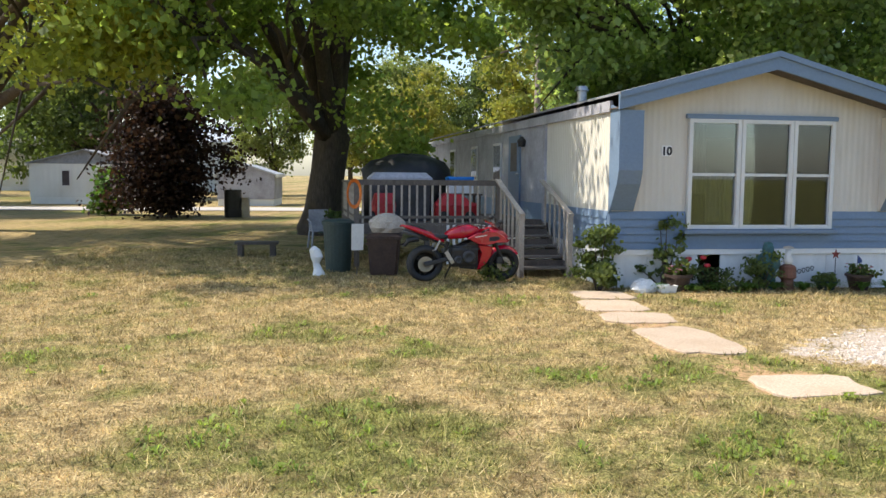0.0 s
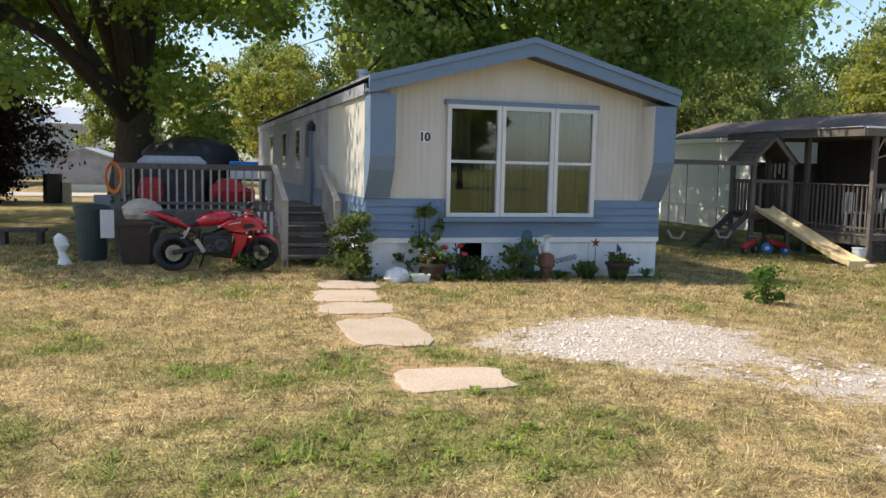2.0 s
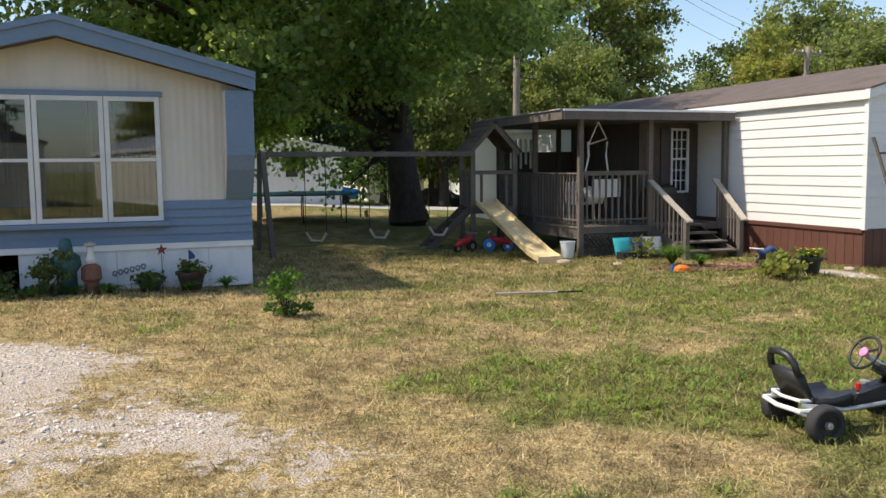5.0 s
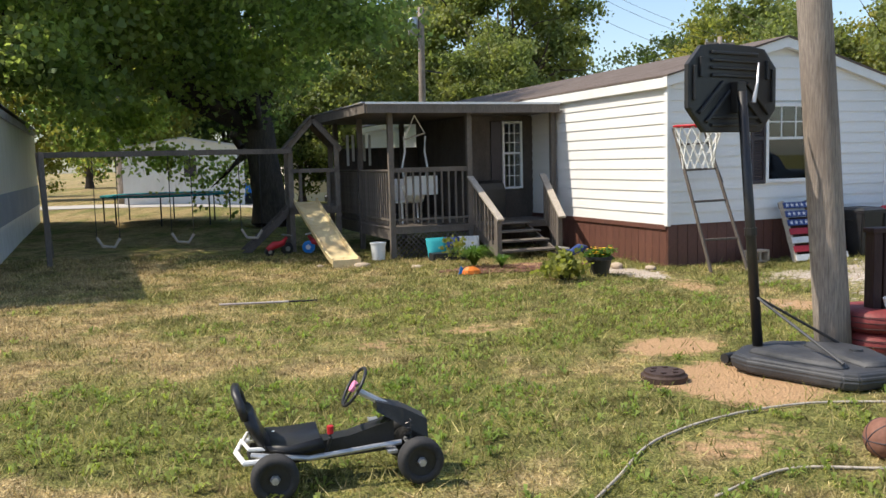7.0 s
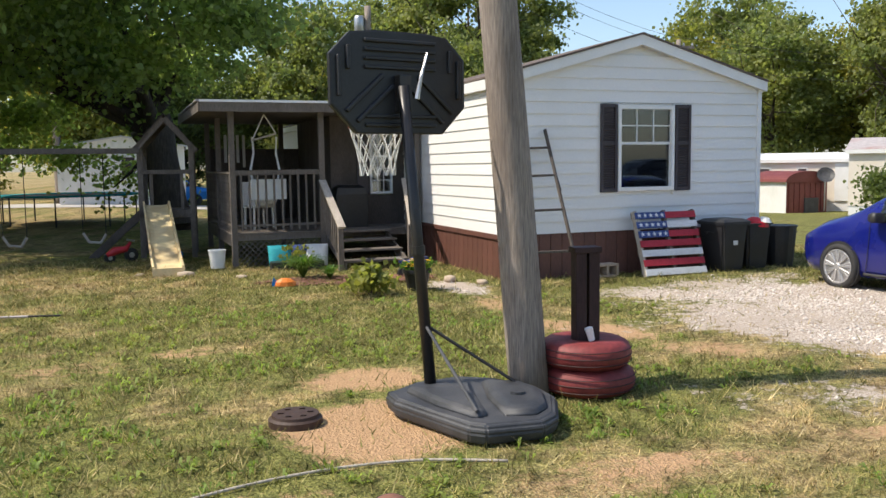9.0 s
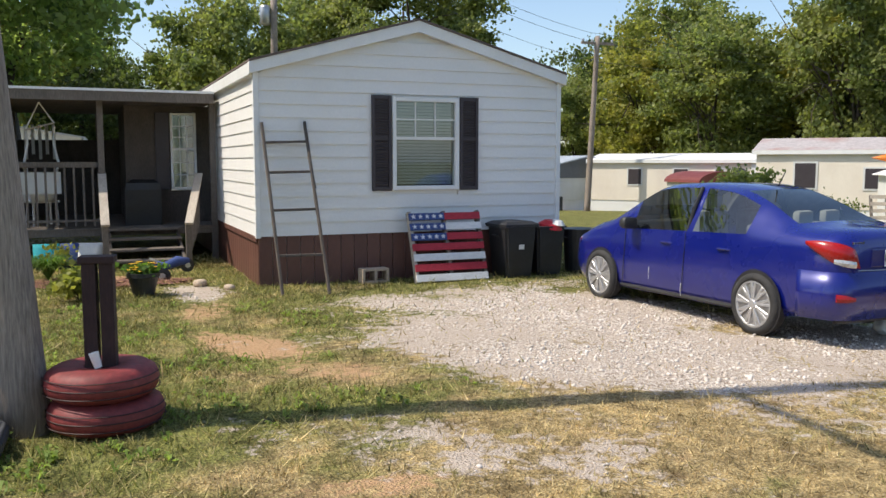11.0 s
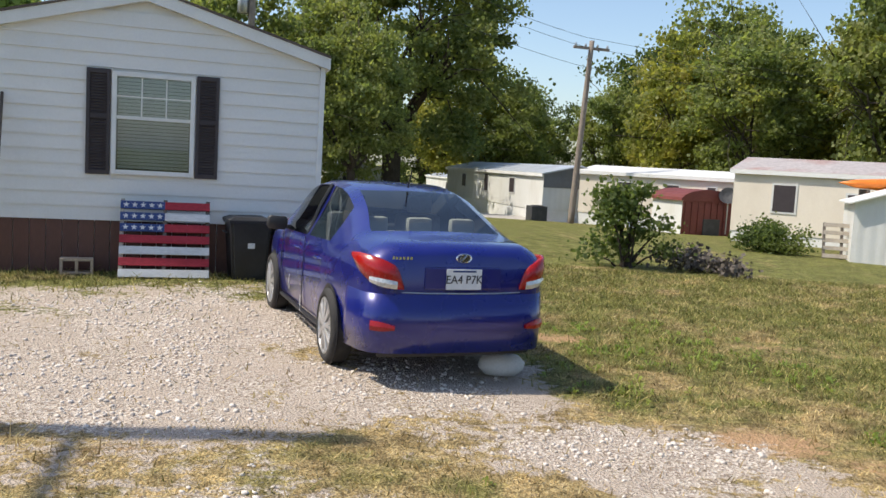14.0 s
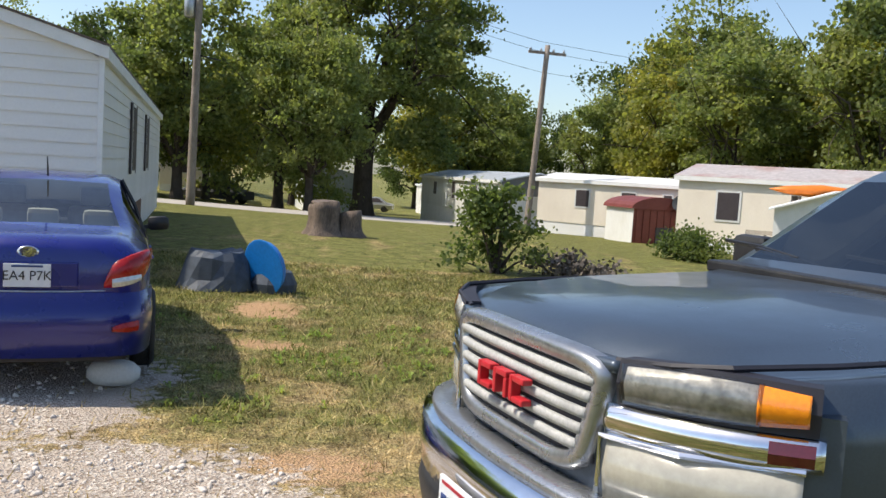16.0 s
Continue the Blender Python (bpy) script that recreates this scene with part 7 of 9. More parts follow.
    part("bumper_valance", strip(plan, 0.34, 0.55, 0.03, 0.06), "black", p)
    pt = part("licence_plate", box(B_(), -0.152, 0.152, -0.155, -0.142, 0.49, 0.642, 0.004), "plate", p, "white plate with dark blue letters")
    words(pt, "5VA", 0.1, pose(-0.05, -0.157, 0.555, 90, 0, 0), "flag_blue", "plate_letters")
    part("plate_bar", box(B_(), -0.13, 0.13, -0.1565, -0.1552, 0.622, 0.632), "flag_red", pt)
    for y in (0.95, 4.0):
        for s in (-1, 1):
            part("wheel_arch", lathe(B_(), [(0.0, 0), (0.46, 0), (0.47, 0.012), (0.0, 0.014)], 30, pose(s * 0.862, y, 0.43, 0, 90 * s, 0)), "black", p)
            ar = [(0.49 * math.cos(t), 0.49 * math.sin(t)) for t in (radians(-8 + 196 * k / 18) for k in range(19))]
            part("arch_flare", tube(B_(), [(s * 0.872, y + q, 0.44 + z) for q, z in ar], 0.05, 8), "truck", p, smooth=True)
            wheel(p, s * 0.78, y, 0.38, 0.25, 6, double=False)
    for s in (-1, 1):
        part("side_mirror", box(B_(), s * 1.0 - 0.1, s * 1.0 + 0.1, 1.75, 1.85, 1.16, 1.32, 0.03), "black", p)
        part("door_seam", tube(B_(), [(s * 0.85, 1.72, 1.08), (s * 0.873, 1.72, 0.8), (s * 0.865, 1.75, 0.42)], 0.006, 5), "ink", p)


truck()


# ---- basketball hoop ----
def hoop():
    p = thing("basketball_hoop", pose(15.17, 8.10, -0.25), "portable basketball hoop with black board, red rim and white net", "basketball hoop")
    # moulded base, wide at the back, filled with water
    out = [(-0.36, -0.16), (-0.33, -0.36), (-0.12, -0.75), (0.04, -1.05), (0.14, -1.12), (0.52, -1.10), (0.66, -0.96), (0.79, -0.56), (0.74, -0.2), (0.5, 0.08), (0.25, 0.2), (-0.1, 0.1)]
    cx = sum(x for x, _ in out) / len(out)
    cy = sum(y for _, y in out) / len(out)
    rings = [[(cx + (x - cx) * s, cy + (y - cy) * s, z) for x, y in out] for s, z in ((0.86, 0.0), (0.96, 0.02), (1.0, 0.085), (0.985, 0.125), (0.93, 0.145))]
    bm = loft(B_(), rings)
    bmesh.ops.bevel(bm, geom=bm.edges[:], offset=0.014, segments=2, affect="EDGES")
    base = part("base", bm, "charcoal", p, "dusty dark grey moulded base")
    for lobe in ([(-0.22, -0.2), (-0.08, -0.62), (0.1, -0.95), (0.2, -0.93), (0.22, -0.5), (0.1, -0.12)], [(0.3, -0.95), (0.5, -0.98), (0.62, -0.85), (0.7, -0.5), (0.62, -0.22), (0.36, -0.1), (0.3, -0.5)]):
        lx, ly = sum(x for x, _ in lobe) / len(lobe), sum(y for _, y in lobe) / len(lobe)
        bm = loft(B_(), [[(lx + (x - lx) * q, ly + (y - ly) * q, z) for x, y in lobe] for q, z in ((1.0, 0.13), (0.97, 0.17), (0.86, 0.192), (0.5, 0.197))])
        bmesh.ops.bevel(bm, geom=bm.edges[:], offset=0.012, segments=2, affect="EDGES")
        part("ballast_lobe", bm, "charcoal", base, smooth=True)
    part("fill_cap", rod(B_(), (0.48, -0.62, 0.18), (0.48, -0.62, 0.215), 0.05, n=16), "charcoal", base)
    part("wheel_axle", rod(B_(), (-0.3, 0.02, 0.05), (0.1, 0.16, 0.05), 0.045), "black", base)
    foot, head = Vector((0.0, 0.0, 0.15)), Vector((-0.16, 0.02, 2.30))
    part("pole", tube(B_(), [foot, foot.lerp(head, 0.5), head], [0.044, 0.042, 0.04], 14), "black_steel", p, smooth=True)
    part("collar", rod(B_(), foot.lerp(head, 0.44), foot.lerp(head, 0.47), 0.052), "black_steel", p)
    mid = foot.lerp(head, 0.2)
    part("brace", rod(B_(), mid, (0.56, -0.30, 0.19), 0.012), "black_steel", p)
    part("brace", rod(B_(), mid, (0.12, -0.95, 0.19), 0.012), "charcoal", p)
    # board: eight-sided, seen from its ribbed back, turned a little to the road
    bw, bh = 0.53, 0.35
    at = pose(-0.17, 0.16, 2.33, 0, 0, 20) @ Matrix.Diagonal((1.04, 1.0, 1.04, 1.0))
    octo = [(-bw, -0.16), (-0.34, -bh), (0.34, -bh), (bw, -0.16), (bw, 0.18), (0.38, bh - 0.02), (0.19, bh), (-0.19, bh), (-0.38, bh - 0.02), (-bw, 0.18)]
    bd = part("backboard", loft(B_(), [[(x * s, y, z * s) for x, z in octo] for s, y in ((0.97, -0.025), (1.0, -0.02), (1.0, 0.02), (0.98, 0.025))]), "black", p, "black moulded backboard", m=at)
    for x0, z0, x1, z1 in ((-0.42, -0.2, -0.14, 0.05), (-0.34, -0.27, -0.06, -0.02), (0.42, -0.2, 0.14, 0.05), (0.34, -0.27, 0.06, -0.02), (-0.47, -0.1, -0.47, 0.17), (0.47, -0.1, 0.47, 0.17), (-0.4, 0.08, -0.4, 0.24), (0.4, 0.08, 0.4, 0.24)):
        part("rib", beam(B_(), (x0, -0.035, z0), (x1, -0.035, z1), 0.03, 0.03, 0.006), "black", bd)
    for z in (-0.29, -0.23, 0.1, 0.16, 0.22, 0.28):
        part("rib", beam(B_(), (-0.28, -0.035, z), (0.28, -0.035, z), 0.026, 0.026, 0.006), "black", bd)
    part("bracket", box(B_(), -0.05, 0.05, -0.11, -0.03, -0.2, 0.05, 0.01), "black_steel", bd)
    part("lift_handle", tube(B_(), [(0.04, -0.19, -0.12), (0.07, -0.2, 0.03), (0.15, -0.15, 0.2)], [0.02, 0.012, 0.008], 6), "silver", bd)
    # rim and net on the far side
    r = 0.205
    rim = part("rim", tube(B_(), [(r * math.cos(a), 0.36 + r * math.sin(a), -0.28) for a in (math.tau * k / 28 for k in range(29))], 0.010, 8), "red_plastic", p, "red-orange steel rim", smooth=True, m=at)
    part("rim_arm", box(B_(), -0.06, 0.06, 0.02, 0.16, -0.292, -0.268), "red_plastic", rim)
    n = 12
    lev = [(1.0, 0.0), (0.88, -0.09), (0.74, -0.18), (0.66, -0.27), (0.64, -0.36)]
    for j in range(n):
        for d in (-1, 1):
            pts = []
            for i, (s, z) in enumerate(lev):
                a = math.tau * (j + 0.5 * d * (i % 2)) / n
                pts.append((r * s * math.cos(a), 0.36 + r * s * math.sin(a), -0.28 + z))
            part("net_cord", tube(B_(), pts, 0.0055, 5), "white_cloth", rim)


hoop()


# ---- painted tyres with a maroon post ----
def tyre_planter():
    p = thing("tyre_planter", pose(16.40, 8.18, -0.26), "two stacked red-painted tyres round a maroon post", "tyre planter")
    for k, (z, r, dx) in enumerate(((0.0, 0.365, 0.02), (0.205, 0.355, 0.0))):
        prof = []
        for i in range(13):
            a = math.pi * (-0.75 + 1.5 * i / 12)
            prof.append((r - 0.15 + 0.15 * math.copysign(abs(math.cos(a)) ** 0.6, math.cos(a)), 0.105 + 0.106 * math.sin(a)))
        prof = [(r - 0.2, 0.02)] + prof + [(r - 0.2, 0.2), (r - 0.17, 0.11)]
        bm = B_()
        rings = [[(max(q, 1e-3) * math.cos(a) + dx, max(q, 1e-3) * math.sin(a), z + h) for a in (math.tau * j / 40 for j in range(40))] for q, h in prof]
        loft(bm, rings + [rings[0]], caps=False)
        t = part("tyre", bm, "red_paint", p, "faded red-painted tyre", smooth=True)
        for z0 in (0.055, 0.105, 0.155):
            part("tread_groove", tube(B_(), [(dx + (r + 0.0005) * math.cos(a), (r + 0.0005) * math.sin(a), z + z0) for a in (math.tau * q / 48 for q in range(49))], 0.004, 4), "maroon", t)
    for x, w in ((-0.07, 0.085), (0.035, 0.085)):
        part("post_plank", box(B_(), x - w / 2 + 0.02, x + w / 2 + 0.02, -0.06, 0.06, -0.05, 1.07, 0.006), "maroon", p, "dark maroon upright board")
    part("post_cap", box(B_(), -0.11, 0.11, -0.075, 0.075, 1.07, 1.115, 0.006), "maroon", p)
    part("soil", lathe(B_(), [(0, 0.3), (0.2, 0.28), (0.21, 0.2), (0, 0.2)], 18), "pot_dark", p)
    part("white_cup", lathe(B_(), [(0, 0.38), (0.025, 0.38), (0.032, 0.48), (0, 0.485)], 12, pose(0.1, -0.14, 0.05, 0, -15, 0)), "white_trim", p)


tyre_planter()


# ---- things along the white home's front ----
def ladder():
    p = thing("ladder", B_AT, "old grey wooden ladder leaning on the white siding", "ladder")
    a0, a1, b0, b1 = (0.13, -0.92, -0.27), (0.07, -0.05, 1.98), (0.72, -1.05, -0.27), (0.66, -0.05, 2.0)
    part("rail", beam(B_(), a0, a1, 0.035, 0.05), "wood_dark", p)
    part("rail", beam(B_(), b0, b1, 0.035, 0.05), "wood_dark", p)
    for f in (0.22, 0.48, 0.70, 0.88):
        q0, q1 = Vector(a0).lerp(Vector(a1), f), Vector(b0).lerp(Vector(b1), f)
        part("rung", beam(B_(), q0, q1, 0.03, 0.035), "wood_dark", p)
    part("strap", rod(B_(), Vector(b0).lerp(Vector(b1), 0.72) + Vector((0, -0.03, 0)), Vector(b0).lerp(Vector(b1), 0.6) + Vector((0.02, -0.03, 0)), 0.008), "black", p)


ladder()


def star(bm, x, y, z, r):
    pts = [(x + (r if k % 2 == 0 else r * 0.4) * math.sin(math.tau * k / 10), z + (r if k % 2 == 0 else r * 0.4) * math.cos(math.tau * k / 10)) for k in range(10)]
    return prism(bm, pts, y - 0.003, y)


def flag_pallet():
    m = B_AT @ pose(2.10, -0.62, -0.26, -20, 0, 0)
    p = thing("flag_pallet", m, "wooden pallet painted as a flag, leaning on the skirting", "pallet")
    for k in range(7):
        z0 = 0.01 + k * 0.152
        z1 = z0 + 0.105
        top = k >= 4
        col = "flag_white" if k % 2 == 0 else "flag_red"
        if top:
            bl = part("slat", box(B_(), 0.0, 0.55, -0.02, 0.0, z0, z1, 0.004), "flag_blue", p, "blue slat with white stars")
            part("slat", box(B_(), 0.552, 1.12, -0.02, 0.0, z0, z1, 0.004), "flag_white" if k % 2 == 1 and False else ("flag_red" if k % 2 == 0 else "flag_white"), p)
            for j in range(5):
                part("star", star(B_(), 0.07 + 0.105 * j, -0.0215, z0 + 0.052, 0.042), "flag_white", bl)
        else:
            part("slat", box(B_(), 0.0, 1.12, -0.02, 0.0, z0, z1, 0.004), "flag_white" if k % 2 == 0 else "flag_red", p)
    for x in (0.0, 0.53, 1.07):
        part("stringer", box(B_(), x, x + 0.05, 0.001, 0.09, 0.0, 1.06, 0.004), "wood_pale" if x == 0 else "wood_grey", p)
    for k in range(4):
        part("back_slat", box(B_(), 0.0, 1.12, 0.092, 0.108, 0.05 + 0.3 * k, 0.15 + 0.3 * k), "wood_grey", p)


flag_pallet()


def wheelie_bin(label, m, mat_, h=0.72, r=0.25, square=True, lid=True):
    p = thing("trash_can", m, label, "trash can", "trash cans")
    sh = [(-1, -1), (1, -1), (1, 1), (-1, 1)] if square else [(math.cos(math.tau * k / 22), math.sin(math.tau * k / 22)) for k in range(22)]
    bm = loft(B_(), [[(x * r * s, y * r * s, z) for x, y in sh] for s, z in ((0.80, 0.0), (0.83, 0.05), (1.0, h * 0.97), (1.06, h * 0.97), (1.06, h))])
    bmesh.ops.bevel(bm, geom=[e for e in bm.edges if len(e.link_faces) == 2 and abs(e.verts[0].co.z - e.verts[1].co.z) > 0.03] if square else [], offset=0.035, segments=3, affect="EDGES")
    part("body", bm, mat_, p)
    if lid:
        part("lid", loft(B_(), [[(x * r * s, y * r * s, z) for x, y in sh] for s, z in ((1.09, h + 0.002), (1.09, h + 0.03), (0.8, h + 0.07), (0.3, h + 0.085))]), mat_, p)
    for s in (-1, 1):
        part("handle", tube(B_(), [(s * r * 1.0, -0.07, h * 0.8), (s * (r * 1.0 + 0.05), -0.06, h * 0.82), (s * (r * 1.0 + 0.05), 0.06, h * 0.82), (s * r * 1.0, 0.07, h * 0.8)], 0.012, 6), mat_, p)
    return p


b1 = wheelie_bin("black plastic trash bin with a pale worn label", B_AT @ pose(3.72, -0.38, -0.26, 0, 0, 6), "black", 0.76, 0.27)
part("label_patch", box(B_(), -0.04, 0.05, -0.262, -0.255, 0.42, 0.49), "white_cloth", b1)
b2 = wheelie_bin("black trash bin overfilled with a red-and-white bag", B_AT @ pose(4.30, -0.32, -0.26, 0, 0, 0), "black", 0.74, 0.24, lid=False)
part("bag", lathe(B_(), [(0, 0.70), (0.2, 0.70), (0.19, 0.77), (0.1, 0.83), (0, 0.82)], 12, pose(0.02, 0, 0.0, 6, 4, 0)), "red_plastic", b2, "red-and-white trash bag")
part("bag_stripe", lathe(B_(), [(0, 0.805), (0.12, 0.79), (0.07, 0.85), (0, 0.86)], 9, pose(0.05, -0.02, 0.0, 12, 6, 0)), "white_cloth", b2)
wheelie_bin("round black ribbed trash can beside the drive", B_AT @ pose(4.98, -0.25, -0.27), "black", 0.68, 0.27, square=False, lid=False)
wheelie_bin("dark green trash can by the deck", pose(-1.80, 14.65, 0), "green_bin", 0.82, 0.26, square=False)
wheelie_bin("dark brown bin beside the motorcycle", pose(-0.98, 14.25, 0), "pot_dark", 0.62, 0.27)


def cinder_block(m):
    p = thing("cinder_block", m, "grey hollow concrete block by the skirting", "concrete block")
    bm = B_()
    for a, b in ((-0.2, -0.165), (-0.018, 0.018), (0.165, 0.2)):
        box(bm, a, b, -0.1, 0.1, 0.03, 0.17)
    box(bm, -0.2, 0.2, -0.1, 0.1, 0.0, 0.03), box(bm, -0.2, 0.2, -0.1, 0.1, 0.17, 0.2)
    part("block", bm, "concrete", p)


cinder_block(B_AT @ pose(1.58, -0.25, -0.26, 0, 0, 4))


# ---- pedal go-kart ----
def go_kart():
    p = thing("pedal_kart", pose(11.06, 6.22, -0.205, 0, 0, 3) @ Matrix.Diagonal((0.93, 0.95, 0.93, 1.0)), "black pedal go-kart with high seat and spoked steering wheel", "go-kart")

    def kw(x, y):
        d = -1 if y < 0 else 1
        m = pose(x, y, 0.135, -90 * d, 0, 0)
        t = part("wheel", lathe(B_(), [(0.085, -0.05), (0.12, -0.05), (0.133, -0.03), (0.135, 0.0), (0.133, 0.03), (0.12, 0.05), (0.085, 0.05), (0.085, -0.05)], 26, m), "rubber", p, smooth=True)
        part("disc", lathe(B_(), [(0, 0.02), (0.086, 0.03), (0.086, 0.0), (0, 0.0)], 20, m), "black", t)
        part("hub", lathe(B_(), [(0, 0.06), (0.022, 0.058), (0.03, 0.03), (0, 0.03)], 6, m), "silver", t)

    for x, y in ((0.0, -0.25), (0.0, 0.25), (0.84, -0.23), (0.84, 0.23)):
        kw(x, y)
    part("rear_axle", rod(B_(), (0, -0.24, 0.135), (0, 0.24, 0.135), 0.014), "steel", p)
    part("front_axle", rod(B_(), (0.84, -0.22, 0.135), (0.84, 0.22, 0.135), 0.014), "steel", p)
    for s in (-1, 1):
        part("side_tube", tube(B_(), [(-0.12, s * 0.16, 0.25), (0.0, s * 0.2, 0.24), (0.2, s * 0.17, 0.20), (0.75, s * 0.12, 0.22)], 0.016, 8), "silver", p)
    part("rear_hoop", tube(B_(), [(0.02, -0.2, 0.22), (-0.16, -0.2, 0.22), (-0.2, 0, 0.22), (-0.16, 0.2, 0.22), (0.02, 0.2, 0.22)], 0.017, 8), "white_trim", p, "white bent rear tube")
    part("rear_hoop", tube(B_(), [(0.03, -0.15, 0.27), (-0.13, -0.15, 0.28), (-0.16, 0, 0.28), (-0.13, 0.15, 0.28), (0.03, 0.15, 0.27)], 0.012, 8), "white_trim", p)
    part("chain_case", loft(B_(), [[(x, -0.06, z0), (x, 0.06, z0), (x, 0.06, z1), (x, -0.06, z1)] for x, z0, z1 in ((0.1, 0.14, 0.24), (0.45, 0.15, 0.27), (0.72, 0.16, 0.34))]), "black", p)
    part("seat", loft(B_(), [[(x, -w, z), (x, -w * 0.6, z - 0.03), (x, w * 0.6, z - 0.03), (x, w, z), (x + 0.02, w * 0.9, z - 0.07), (x + 0.02, -w * 0.9, z - 0.07)] for x, w, z in ((-0.05, 0.17, 0.30), (0.1, 0.19, 0.29), (0.28, 0.16, 0.31))]), "black", p, smooth=True)
    part("backrest", loft(B_(), [[(x, -w, z), (x + 0.02, -w * 0.5, z), (x + 0.02, w * 0.5, z), (x, w, z), (x - 0.05, w * 0.8, z), (x - 0.05, -w * 0.8, z)] for x, w, z in ((-0.02, 0.17, 0.26), (-0.08, 0.18, 0.38), (-0.115, 0.165, 0.47))]), "black", p, smooth=True)
    part("backrest_grip", tube(B_(), [(-0.14, -0.145, 0.45), (-0.165, -0.135, 0.53), (-0.185, -0.09, 0.585), (-0.188, 0, 0.597), (-0.185, 0.09, 0.585), (-0.165, 0.135, 0.53), (-0.14, 0.145, 0.45)], 0.026, 8), "black", p, "moulded grip loop over the backrest", smooth=True)
    part("nose", loft(B_(), [[(x, -w, z0), (x, w, z0), (x, w * 0.8, z1), (x, -w * 0.8, z1)] for x, w, z0, z1 in ((0.62, 0.07, 0.40, 0.46), (0.78, 0.1, 0.30, 0.41), (0.92, 0.1, 0.22, 0.33))]), "black", p)
    part("column", tube(B_(), [(0.9, 0, 0.27), (0.72, 0, 0.4), (0.52, 0, 0.52)], 0.02, 8), "silver", p)
    c, q = Vector((0.5, 0, 0.545)), (Vector((0.5, 0, 0.545)) - Vector((0.72, 0, 0.40))).to_track_quat("Z", "Y").to_matrix().to_4x4()
    sw = part("steering_wheel", tube(B_(), [c + q.to_3x3() @ Vector((0.125 * math.cos(a), 0.125 * math.sin(a), 0)) for a in (math.tau * k / 24 for k in range(25))], 0.010, 7), "black", p, smooth=True)
    for k in range(3):
        a = math.tau * k / 3 + 0.5
        part("spoke", rod(B_(), c, c + q.to_3x3() @ Vector((0.122 * math.cos(a), 0.122 * math.sin(a), 0)), 0.008, n=6), "black", sw)
    part("centre_pad", lathe(B_(), [(0, 0.02), (0.035, 0.015), (0.035, -0.005), (0, -0.01)], 14, Matrix.Translation(c) @ q), "pink", sw, "pink wheel centre")
    part("brake_lever", tube(B_(), [(0.3, -0.13, 0.2), (0.33, -0.15, 0.3), (0.33, -0.15, 0.33)], 0.012, 6), "black", p)
    part("lever_knob", lathe(B_(), [(0, 0), (0.018, 0.005), (0.02, 0.05), (0, 0.055)], 10, pose(0.33, -0.15, 0.32)), "red_plastic", p)
    part("pedal", box(B_(), 0.66, 0.72, -0.17, -0.09, 0.17, 0.19, 0.004), "silver", p)
    part("pedal", box(B_(), 0.6, 0.66, 0.09, 0.17, 0.28, 0.30, 0.004), "silver", p)
    part("spring", tube(B_(), [(0.80 + 0.02 * math.cos(k * 1.2), -0.1 + 0.02 * math.sin(k * 1.2), 0.18 + 0.006 * k) for k in range(28)], 0.005, 5), "black_steel", p)


go_kart()


